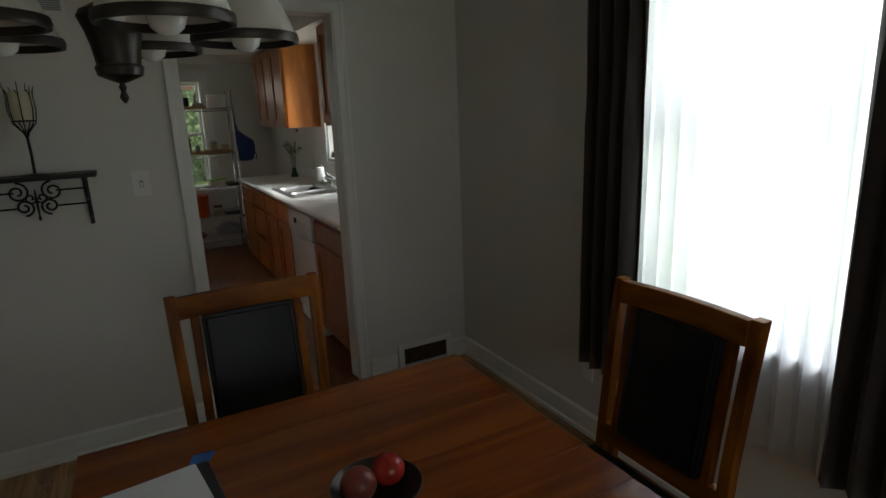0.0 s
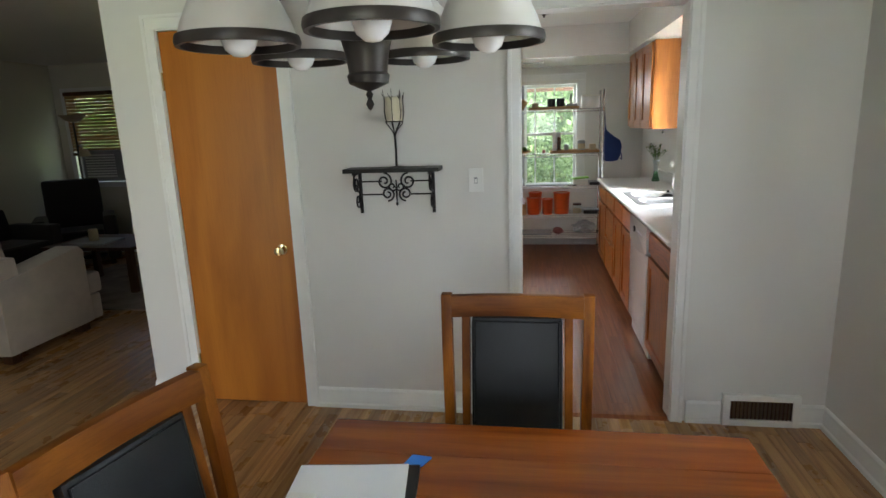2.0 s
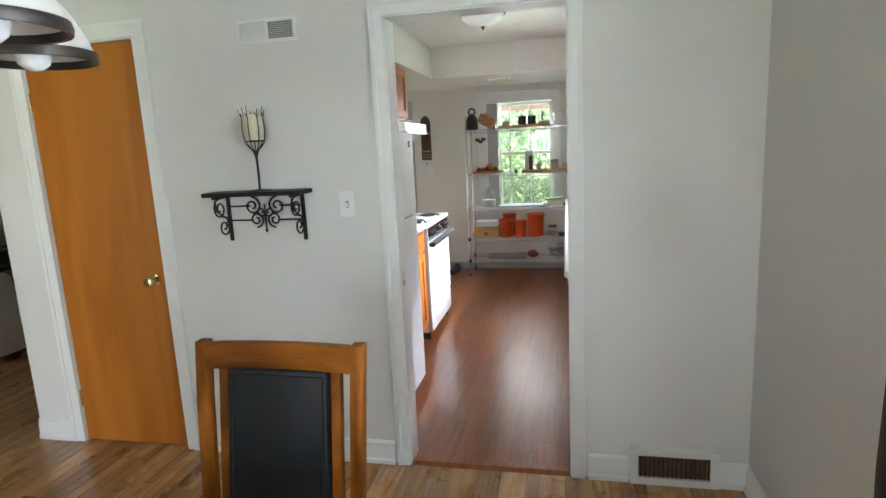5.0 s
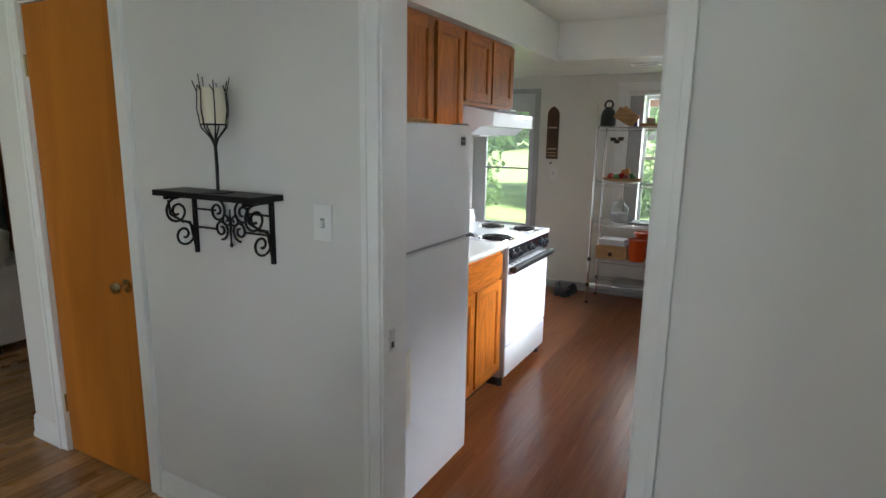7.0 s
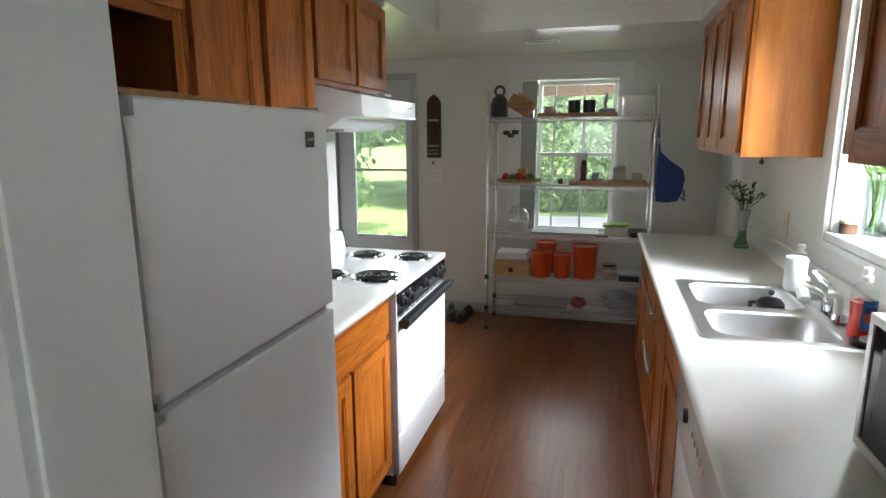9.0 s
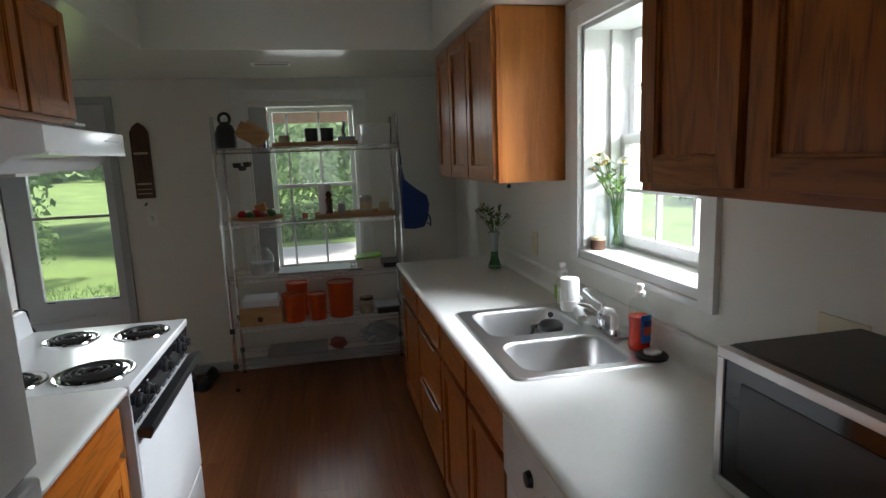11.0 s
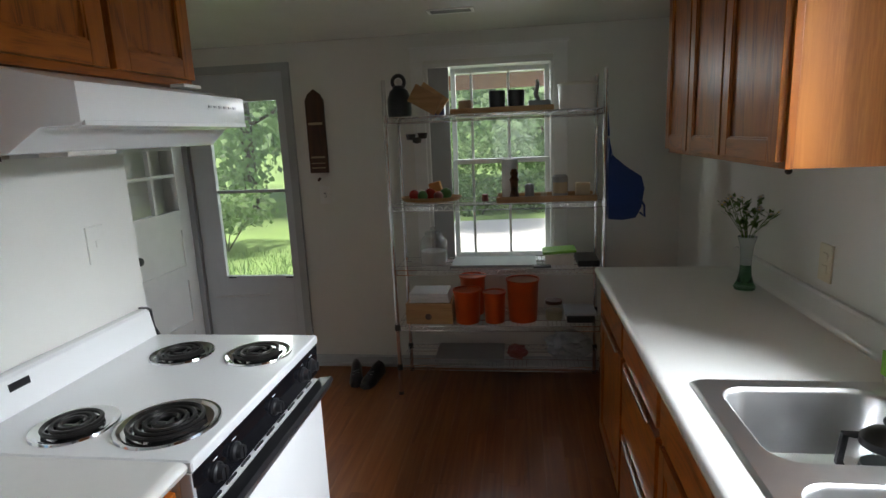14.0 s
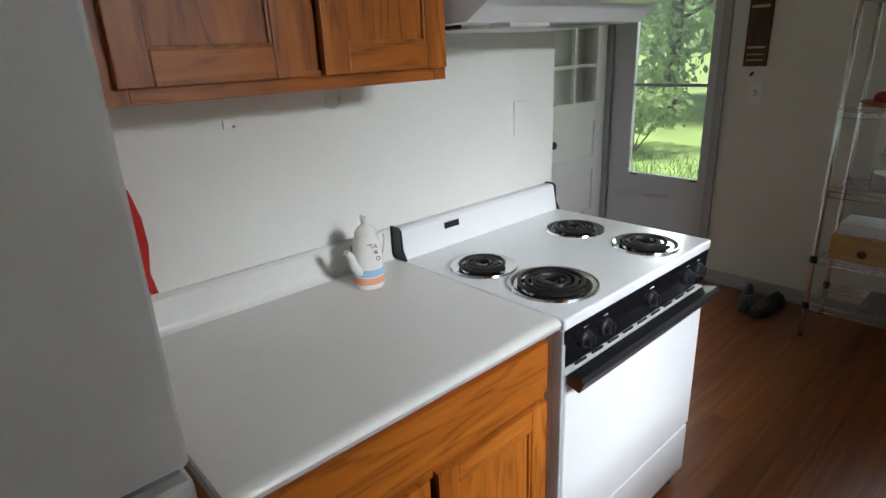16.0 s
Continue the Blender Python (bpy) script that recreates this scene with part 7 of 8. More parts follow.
for y, mat, lab_, turn, cx_ in ((8.648, "board", "wooden cutting board leaning on the kettle", 30, 1.292), (8.672, "pine", "pale wooden board leaning against the other board", 36, 1.318)):
    b = box(-0.085, 0.085, -0.007, 0.007, 0.0, 0.105, 0.004)
    bmesh.ops.rotate(b, verts=b.verts, cent=(0, 0, 0), matrix=Matrix.Rotation(radians(turn), 3, "Y") @ Matrix.Rotation(radians(-5), 3, "X"))
    bmesh.ops.translate(b, verts=b.verts, vec=(cx_, y, S1 - min(v_.co.z for v_ in b.verts)))
    solo("cutting_board", b, mat, lab_, "cutting board", smooth=False)
solo("blue_tin", box(1.335, 1.40, 8.84, 8.90, S1, S1 + 0.11, 0.005), "navy", "dark blue storage tin on the top shelf", "tin", smooth=False)


def tray(x0, x1, y0, y1, z, label, h=0.028):
    t = thing("serving_board", ((x0 + x1) / 2, (y0 + y1) / 2, z), label, "tray")
    part("base", box(x0, x1, y0, y1, z, z + 0.012, 0.003), "board", t)
    part("edge", box(x0, x1, y0 - 0.001, y0 + 0.010, z + 0.001, z + h, 0.003), "board", t)
    part("edge", box(x0, x1, y1 - 0.010, y1 + 0.001, z + 0.001, z + h, 0.003), "board", t)
    return z + 0.012


z = tray(1.455, 2.02, 8.64, 8.86, S1, "long wooden board across the top wire shelf")
cup = [(0.0, 0), (0.038, 0), (0.044, 0.01), (0.047, 0.105), (0.044, 0.107), (0.041, 0.012), (0.0, 0.008)]
pot("dark_mug", 1.712, 8.74, z, cup, "black", "tall dark ceramic cup on the wooden board", "cup")
pot("dark_mug", 1.818, 8.74, z, cup, "black", "tall dark ceramic cup on the wooden board", "cup")
pot("tan_cup", 1.53, 8.74, z, [(0.0, 0), (0.03, 0), (0.038, 0.02), (0.036, 0.06), (0.03, 0.065), (0.0, 0.062)], "tan", "small tan clay cup on the wooden board", "cup")
pot("clear_bottle", 1.60, 8.76, z, [(0.0, 0), (0.022, 0), (0.022, 0.05), (0.008, 0.07), (0.008, 0.09), (0.0, 0.09)], "clear", "little clear glass bottle", "bottle")
solo("grey_dish", box(1.885, 2.005, 8.68, 8.80, z, z + 0.045, 0.012, seg=3), "grey", "low grey dish on the wooden board", "dish")
bm = tube([(1.94, 8.74, z + 0.040), (1.925, 8.74, z + 0.08), (1.938, 8.742, z + 0.13), (1.932, 8.742, z + 0.155)], 0.014, 8, taper=0.7)
solo("grey_figurine", bm, "grey", "small plain grey ornament on the dish", "ornament")
wtub = thing("white_tub", (2.155, 8.77, S1), "round white enamel tub with a lid", "tub")
part("tub", lathe((2.155, 8.77, S1), [(0.0, 0), (0.095, 0), (0.10, 0.01), (0.105, 0.125), (0.0, 0.125)], 32), "white", wtub, "", True)
part("lid", lathe((2.155, 8.77, S1 + 0.125), [(0.11, 0), (0.11, 0.012), (0.09, 0.018), (0.0, 0.018)], 32), "petal", wtub, "", True)
hh = thing("hanging_scoops", (1.25, 8.80, 1.55), "dark metal measuring cups hanging under the top shelf", "measuring cups")
for x, zz in ((1.20, 1.56), (1.235, 1.54), (1.27, 1.565)):
    part("cup", lathe((x, 8.80, zz - 0.04), [(0.0, 0), (0.024, 0.004), (0.030, 0.036)], 16, cap=False), "bronze", hh, "", True)
    part("hook", tube([(x, 8.80, zz - 0.014), (x, 8.80, 1.645)], 0.002, 5), "steel", hh)

# second level
fruit_tray = thing("fruit_tray", (1.31, 8.78, S2), "oval wooden tray on the rack", "tray")
bm = lathe((0, 0, 0), [(0.0, 0.003), (0.10, 0.0), (0.165, 0.012), (0.185, 0.034), (0.178, 0.034), (0.155, 0.018), (0.0, 0.010)], 40)
for v_ in bm.verts:
    v_.co = Vector((1.31 + v_.co.x, 8.765 + v_.co.y * 0.62, S2 + v_.co.z))
part("tray", bm, "board", fruit_tray, "", True)
for x, y, r, m, lab_ in ((1.21, 8.76, 0.032, "redfruit", "dark red tomato in the fruit tray"), (1.265, 8.73, 0.030, "green", "green lime in the fruit tray"), (1.30, 8.79, 0.034, "redfruit", "red apple in the fruit tray"),
                         (1.40, 8.76, 0.036, "green", "dull green pear in the fruit tray"), (1.36, 8.72, 0.028, "peach", "dull red plum in the fruit tray"), (1.245, 8.81, 0.03, "petal", "pale onion in the fruit tray")):
    solo("fruit", ball((x, y, S2 + 0.012 + r), r), m, lab_, "fruit")
bx_ = box(1.315, 1.385, 8.80, 8.86, S2 + 0.02, S2 + 0.115, 0.006)
bmesh.ops.rotate(bx_, verts=bx_.verts, cent=(1.35, 8.83, S2), matrix=Matrix.Rotation(radians(-14), 3, "Y"))
solo("fruit_packet", bx_, "rust", "crumpled orange-red packet in the tray", "packet", smooth=False)
z = tray(1.70, 2.25, 8.62, 8.84, S2, "long wooden board with jars across the rack", 0.034)
pot("paper_roll", 1.775, 8.75, z, [(0.0, 0), (0.045, 0), (0.046, 0.004), (0.046, 0.225), (0.02, 0.226), (0.0, 0.22)], "paper", "white paper towel roll standing on the board", "paper roll")
pot("pepper_mill", 1.80, 8.68, z, [(0.0, 0), (0.026, 0), (0.028, 0.02), (0.02, 0.05), (0.022, 0.09), (0.027, 0.115), (0.018, 0.13), (0.024, 0.15), (0.014, 0.172), (0.0, 0.175)], "darkdoor", "reddish turned wooden pepper mill", "pepper mill")
pot("salt_jar", 1.885, 8.69, z, [(0.0, 0), (0.024, 0), (0.026, 0.01), (0.026, 0.07), (0.02, 0.085), (0.0, 0.088)], "grey", "small grey salt jar", "jar")
cn = thing("grey_canister", (2.055, 8.71, z), "grey metal canister with a pale label", "canister")
part("can", lathe((2.055, 8.71, z), [(0.0, 0), (0.042, 0), (0.044, 0.005), (0.044, 0.12), (0.03, 0.132), (0.0, 0.134)], 28), "grey", cn, "", True)
lab = lathe((2.055, 8.71, z + 0.03), [(0.0448, 0), (0.0448, 0.06)], 28, cap=False)
bmesh.ops.delete(lab, geom=[f for f in lab.faces if f.calc_center_median().y > 8.69], context="FACES")
part("label", lab, "tan", cn, "pale paper label", True)
solo("tea_box", box(2.14, 2.215, 8.66, 8.73, z, z + 0.085, 0.003), "tan", "small tan tea box", "box", smooth=False)
pot("small_jar", 1.965, 8.70, z, [(0.0, 0), (0.018, 0), (0.018, 0.035), (0.0, 0.037)], "tan", "little brown spice jar", "jar")
pot("pink_salt", 1.63, 8.75, S2, [(0.0, 0), (0.02, 0), (0.018, 0.04), (0.0, 0.042)], "peach", "little pink jar on the wire shelf", "jar")

# third level
gj = thing("glass_jar", (1.31, 8.77, S3), "large clear glass jar half full of flour", "jar")
part("jar", lathe((1.31, 8.77, S3), [(0.0, 0.004), (0.075, 0.0), (0.082, 0.012), (0.082, 0.14), (0.06, 0.168), (0.048, 0.172), (0.048, 0.185)], 32, cap=False), "jarglass", gj, "", True)
part("flour", lathe((1.31, 8.77, S3 + 0.006), [(0.0, 0), (0.074, 0), (0.076, 0.01), (0.076, 0.075), (0.0, 0.08)], 28), "paper", gj, "white flour inside", True)
part("lid", lathe((1.31, 8.77, S3 + 0.183), [(0.052, 0), (0.05, 0.012), (0.015, 0.018), (0.018, 0.038), (0.0, 0.042)], 28), "jarglass", gj, "", True)
pan = thing("baking_sheet", (1.5, 8.78, S3), "flat grey baking sheet lying on the wire shelf", "baking sheet")
part("sheet", box(1.42, 1.92, 8.64, 8.94, S3, S3 + 0.004, 0.001), "grey", pan)
part("edge", box(1.42, 1.92, 8.64, 8.648, S3 + 0.004, S3 + 0.016, 0.001), "grey", pan)
gl_ = thing("food_container", (2.05, 8.75, S3), "clear food container with a lime-green lid", "container")
part("box", box(1.97, 2.13, 8.68, 8.80, S3, S3 + 0.065, 0.012, seg=3), "petal", gl_, "", True)
b = box(1.955, 2.145, 8.665, 8.815, S3 + 0.065, S3 + 0.082, 0.006)
bmesh.ops.rotate(b, verts=b.verts, cent=(1.96, 8.74, S3 + 0.065), matrix=Matrix.Rotation(radians(-4), 3, "Y"))
part("lid", b, "lime", gl_, "lime-green plastic lid", True)
solo("wire_cutter", box(1.90, 2.0, 8.62, 8.66, S3, S3 + 0.012, 0.003), "black", "dark kitchen tool on the wire shelf", "tool", smooth=False)
solo("dark_tray", box(2.15, 2.27, 8.64, 8.88, S3, S3 + 0.035, 0.006), "black", "dark baking tray on the wire shelf", "tray", smooth=False)

# fourth level
pbx = thing("pine_box", (1.28, 8.75, S4), "pale pine box with a dark knot", "box")
part("front", box(1.145, 1.425, 8.635, 8.647, S4, S4 + 0.125, 0.002), "pine", pbx)
part("back", box(1.145, 1.425, 8.86, 8.872, S4, S4 + 0.125, 0.002), "pine", pbx)
for x in (1.145, 1.413):
    part("side", box(x, x + 0.012, 8.647, 8.86, S4, S4 + 0.125, 0.001), "pine", pbx)
part("bottom", box(1.157, 1.413, 8.647, 8.86, S4, S4 + 0.01), "pine", pbx)
part("knot", lathe((1.28, 8.6345, S4 + 0.045), [(0.02, 0.0), (0.012, -0.0006), (0.0, -0.0008)], 16, axis="y"), "plaque", pbx, "dark wood knot")
for i in range(5):
    solo("folded_cloth", box(1.165 + 0.004 * (i % 2), 1.408 - 0.003 * i, 8.652 + 0.003 * (i % 3), 8.85, S4 + 0.126 + i * 0.011, S4 + 0.136 + i * 0.011, 0.002), "paper", "folded white cloth lying on the pine box", "cloth", "white cloths on the box", False)


def canister(x, y, r, h):
    c = thing("canister", (x, y, S4), "glossy orange enamel canister with a rolled rim", "canister", "orange canisters")
    part("body", lathe((x, y, S4), [(0.0, 0), (r * 0.84, 0), (r * 0.87, 0.006), (r * 0.97, h * 0.9), (r, h * 0.93), (r, h * 0.97)], 32, cap=False), "orange", c, "", True)
    part("rim", lathe((x, y, S4 + h * 0.955), [(r - 0.004, 0), (r + 0.004, 0.0), (r + 0.004, 0.010), (r - 0.004, 0.010), (r - 0.004, 0)], 32, cap=False), "orange", c, "", True)
    part("lid", lathe((x, y, S4 + h * 0.94), [(0.0, 0.0), (r - 0.004, 0.0), (r - 0.006, 0.004), (0.0, 0.004)], 28), "orange", c, "", True)


canister(1.510, 8.69, 0.082, 0.20)
canister(1.530, 8.86, 0.080, 0.245)
canister(1.672, 8.69, 0.066, 0.185)
canister(1.838, 8.73, 0.096, 0.255)
rj = thing("preserve_jar", (2.02, 8.72, S4), "glass preserving jar with red contents", "jar")
part("glass", lathe((2.02, 8.74, S4), [(0.0, 0.003), (0.05, 0.0), (0.055, 0.01), (0.055, 0.09), (0.045, 0.10)], 28, cap=False), "clear", rj, "", True)
part("contents", lathe((2.02, 8.74, S4 + 0.004), [(0.0, 0), (0.05, 0), (0.05, 0.05), (0.0, 0.052)], 24), "tan", rj, "", True)
part("lid", lathe((2.02, 8.74, S4 + 0.098), [(0.05, 0), (0.05, 0.02), (0.0, 0.022)], 24), "plaque", rj, "dark brown lid", True)
solo("dark_pan", box(2.09, 2.25, 8.66, 8.86, S4, S4 + 0.045, 0.01), "black", "dark metal baking pan on the rack", "pan", smooth=False)
solo("plastic_board", box(2.08, 2.26, 8.66, 8.86, S4 + 0.075 - 0.03, S4 + 0.055, 0.003), "grey", "thin grey plastic board on the baking pan", "board", smooth=False)

# bottom level


def crumple(c, size, seed, mat, label, name="plastic_bag"):
    rnd = random.Random(seed)
    bm = bmesh.new()
    bmesh.ops.create_icosphere(bm, subdivisions=4, radius=1.0)
    for v_ in bm.verts:
        d_ = 1 + 0.30 * noise.noise(v_.co * 2.1 + Vector((seed, 0, 0))) + 0.16 * noise.noise(v_.co * 5.5)
        v_.co = Vector((v_.co.x * size[0] * d_, v_.co.y * size[1] * d_, max(-1.0, v_.co.z * d_) * size[2]))
    zmin = min(v_.co.z for v_ in bm.verts)
    bmesh.ops.translate(bm, verts=bm.verts, vec=(c[0], c[1], c[2] - zmin))
    return solo(name, bm, mat, label, "bag")


crumple((2.11, 8.78, S5), (0.13, 0.12, 0.075), 4, "grey", "crumpled grey plastic bag on the bottom shelf")
crumple((1.80, 8.74, S5), (0.06, 0.06, 0.04), 5, "peach", "small crumpled reddish bag on the bottom shelf")
solo("flat_box", box(1.30, 1.72, 8.66, 8.93, S5, S5 + 0.02, 0.004), "grey", "flat grey box on the bottom shelf", "box", smooth=False)

# hanging bag and cloth
bg = thing("blue_bag", (2.39, 8.62, 1.5), "royal blue cloth bag hanging from the rack", "bag")
bm = bmesh.new()
outline = [(2.305, 1.50), (2.325, 1.40), (2.40, 1.335), (2.475, 1.285), (2.492, 1.22), (2.478, 1.12), (2.45, 1.06), (2.38, 1.05), (2.305, 1.055), (2.298, 1.25)]
part("pouch", prism(outline, "y", 8.59, 8.665, 0.016), "blue", bg, "", True)
part("strap", tube([(2.305, 8.625, 1.50), (2.298, 8.625, 1.60), (2.290, 8.62, 1.65)], 0.007, 8), "blue", bg, "", True)
part("strap_loop", tube([(2.47, 8.60, 1.09), (2.492, 8.585, 1.07), (2.487, 8.575, 1.13), (2.47, 8.58, 1.16)], 0.006, 8), "blue", bg, "", True)
tw = drape(8.63, 8.74, 1.25, 1.55, 2.30, 2, 0.008)
thick(solo("white_towel", tw, "petal", "thin white towel hanging beside the blue bag", "towel"), 0.003)


tw = drape(FRY0 - 0.020, FRY0 + 0.060, 0.43, 0.74, FRX + 0.022, 2, 0.006)
thick(solo("dish_towel", tw, "petal", "white dish towel hanging from the fridge handle", "towel"), 0.004)


def shoe(x, y, rz, label):
    s = thing("shoe", (0, 0, 0), label, "shoe", "black shoes")
    bm = bmesh.new()
    rings = []
    for t_, w_, h_ in ((0.0, 0.028, 0.06), (0.04, 0.036, 0.085), (0.10, 0.036, 0.08), (0.16, 0.042, 0.055), (0.22, 0.045, 0.045), (0.265, 0.03, 0.035), (0.275, 0.012, 0.025)):
        rings.append([(w_ * math.cos(a), t_ - 0.13, 0.018 + h_ * max(0.0, math.sin(a))) for a in [math.pi * i / 8 for i in range(9)]])
    vs = [[bm.verts.new(p_) for p_ in r_] for r_ in rings]
    for p_, q_ in zip(vs, vs[1:]):
        for i in range(8):
            bm.faces.new((p_[i], p_[i + 1], q_[i + 1], q_[i]))
    bm.faces.new(vs[0][::-1])
    bm.faces.new(vs[-1])
    part("upper", bm, "black", s, "", True)
    sole = bmesh.new()
    pts = [(-0.03, -0.13), (0.03, -0.13), (0.036, -0.05), (0.046, 0.07), (0.034, 0.13), (0.0, 0.148), (-0.034, 0.13), (-0.046, 0.07), (-0.036, -0.05)]
    part("sole", prism(pts, "z", 0.0, 0.02, 0.003), "black", s)
    part("lace", tube([(-0.02, 0.03, 0.074), (0.02, 0.045, 0.07), (-0.02, 0.06, 0.066), (0.02, 0.075, 0.062)], 0.003, 6), "grey", s)
    s.matrix_basis = pose(x, y, 0, 0, 0, rz)


shoe(0.75, 8.82, 195, "black shoe standing by the far wall")
shoe(0.87, 8.80, 170, "black shoe standing by the far wall")

# ---- outside ----
ground = bmesh.new()
bmesh.ops.create_grid(ground, x_segments=120, y_segments=120, size=120)
for v_ in ground.verts:
    d_ = max(0.0, v_.co.y - 14)
    v_.co.z = -0.42 + 0.03 * noise.noise(v_.co * 0.3) + 0.02 * d_
structure("ground", ground, "grass", "mown green lawn round the house", "lawn")
drv = prism([(-0.7, 13.6), (1.2, 13.2), (4.4, 13.5), (4.9, 15.5), (4.6, 17.6), (1.8, 17.4), (-0.4, 17.2)], "z", -0.45, -0.28)
structure("driveway", drv, "drive", "pale concrete driveway across the lawn", "driveway")


def leaf_cloud(blobs, count, size, seed, mat, name, parent):
    """Many small folded leaves spread over the shells of overlapping clumps."""
    rnd = random.Random(seed)
    verts, faces = [], []
    for i in range(count):
        cx_, cy_, cz_, r_ = rnd.choice(blobs)
        d_ = Vector((rnd.gauss(0, 1), rnd.gauss(0, 1), rnd.gauss(0, 1))).normalized()
        p_ = Vector((cx_, cy_, cz_)) + d_ * r_ * rnd.uniform(0.62, 1.08)
        nrm = (d_ + Vector((rnd.gauss(0, 0.6), rnd.gauss(0, 0.6), rnd.gauss(0, 0.6) + 0.4))).normalized()
        u_ = nrm.orthogonal().normalized()
        u_.rotate(Matrix.Rotation(rnd.uniform(0, 6.28), 3, nrm))
        w_ = nrm.cross(u_)
        s_ = size * rnd.uniform(0.6, 1.4)
        k_ = len(verts)
        verts += [p_ - u_ * s_, p_ + w_ * s_ * 0.6 - nrm * s_ * 0.15, p_ + u_ * s_ - nrm * s_ * 0.2, p_ - w_ * s_ * 0.6 - nrm * s_ * 0.15]
        faces.append((k_, k_ + 1, k_ + 2, k_ + 3))
    off = top_of(parent).location
    me = bpy.data.meshes.new(name)
    me.from_pydata([tuple(v_ - off) for v_ in verts], [], faces)
    me.materials.append(M[mat])
    ob = new(name, me)
    ob.parent = parent
    return ob


def tree(x, y, h, crown_r, seed, label, low=1.0, leaves=7000, size=0.13):
    rnd = random.Random(seed)
    t = thing("tree", (x, y, -0.42), label, "tree")
    part("trunk", tube([(x, y, -0.42), (x + 0.05, y, h * 0.25), (x - 0.05, y + 0.1, h * 0.5), (x, y, h * 0.8)], 0.2, 10, taper=0.3), "bark", t, "", True)
    blobs = []
    for i in range(14):
        a = rnd.uniform(0, 6.28)
        zz = rnd.uniform(low, h)
        s_ = crown_r * rnd.uniform(0.3, 0.85) * (1.1 - 0.5 * abs(zz / h - 0.45))
        c = (x + s_ * math.cos(a), y + s_ * math.sin(a), zz)
        blobs.append((*c, crown_r * rnd.uniform(0.28, 0.48)))
        if i % 2 == 0:
            part("limb", tube([(x, y, zz * 0.6), ((x + c[0]) / 2, (y + c[1]) / 2, zz * 0.8), c], 0.06, 6, taper=0.3), "bark", t, "", True)
    leaf_cloud(blobs, leaves, size, seed, "leaves", "crown", t)


tree(-1.9, 16.5, 6.5, 2.9, 11, "broad green maple with low branches", 0.9, 30000, 0.10)
tree(-5.4, 20.0, 8.0, 3.8, 12, "tall green maple at the edge of the lawn", 1.0, 18000, 0.11)
tree(2.6, 24.0, 9.0, 4.5, 13, "large green tree beyond the driveway", 0.6, 24000, 0.11)
tree(9.0, 25.0, 9.0, 4.5, 14, "large green tree beyond the driveway", 0.6, 18000, 0.11)
tree(13.5, 11.5, 7.0, 3.2, 15, "green tree beside the house", 1.0, 18000, 0.09)
tree(14.5, 17.5, 8.0, 3.6, 16, "green tree beside the drive", 0.8, 16000, 0.10)


def shrub(x, y, r, h, seed, label, leaves=1800, size=0.06):
    rnd = random.Random(seed)
    t = thing("shrub", (x, y, -0.42), label, "shrub")
    bm = bmesh.new()
    for i in range(6):
        a = rnd.uniform(0, 6.28)
        tube([(x, y, -0.42), (x + 0.5 * r * math.cos(a), y + 0.5 * r * math.sin(a), -0.42 + h * 0.7)], 0.014, 5, bm, taper=0.4)
    part("stems", bm, "bark", t)
    blobs = [(x + rnd.uniform(-r, r) * 0.7, y + rnd.uniform(-r, r) * 0.7, -0.42 + rnd.uniform(0.3, 1.0) * h, r * rnd.uniform(0.3, 0.55)) for _ in range(9)]
    leaf_cloud(blobs, leaves, size, seed, "shrub", "leaves", t)


for i, (x, y, r, h) in enumerate(((0.9, 18.5, 0.6, 0.7), (2.2, 18.7, 0.7, 0.75), (3.2, 20.5, 1.2, 1.3), (0.2, 21.0, 1.4, 1.4), (5.0, 21.5, 1.6, 1.6), (-3.5, 15.0, 0.9, 0.9), (-0.6, 19.0, 1.3, 1.2), (7.5, 7.5, 0.8, 1.0), (-7.0, 17.0, 1.5, 1.8))):
    shrub(x, y, r, h, 40 + i, "loose green garden shrub on the lawn")
rnd = random.Random(77)
verts, faces = [], []
for i in range(9000):
    x, y = rnd.uniform(-4, 4), rnd.uniform(9.8, 15)
    z0 = -0.42 + 0.03 * noise.noise(Vector((x, y, -0.42)) * 0.3)
    h_ = rnd.uniform(0.05, 0.16)
    a = rnd.uniform(0, 6.28)
    k_ = len(verts)
    verts += [(x - 0.008 * math.cos(a), y - 0.008 * math.sin(a), z0), (x + 0.008 * math.cos(a), y + 0.008 * math.sin(a), z0), (x + rnd.uniform(-0.05, 0.05), y + rnd.uniform(-0.05, 0.05), z0 + h_)]
    faces.append((k_, k_ + 1, k_ + 2))
me = bpy.data.meshes.new("grass_blades")
me.from_pydata(verts, [], faces)
me.materials.append(M["shrub"])
tagged(new("grass_blades", me), "uneven grass and weeds on the lawn", "grass", kind="stuff")
# far woods
wood_root = thing("woods", (0, 60, 0), "distant green woods beyond the lawn", "woods", kind="stuff")
rnd = random.Random(5)
blobs = [(rnd.uniform(-60, 60), 62 + rnd.uniform(-6, 6), rnd.uniform(0, 11), rnd.uniform(3, 5)) for _ in range(90)]
leaf_cloud(blobs, 9000, 0.9, 6, "leaves", "foliage", wood_root)
blobs = [(62 + rnd.uniform(-6, 6), rnd.uniform(-40, 60), rnd.uniform(0, 11), rnd.uniform(3, 5)) for _ in range(70)]
leaf_cloud(blobs, 7000, 0.9, 7, "leaves", "foliage", wood_root)

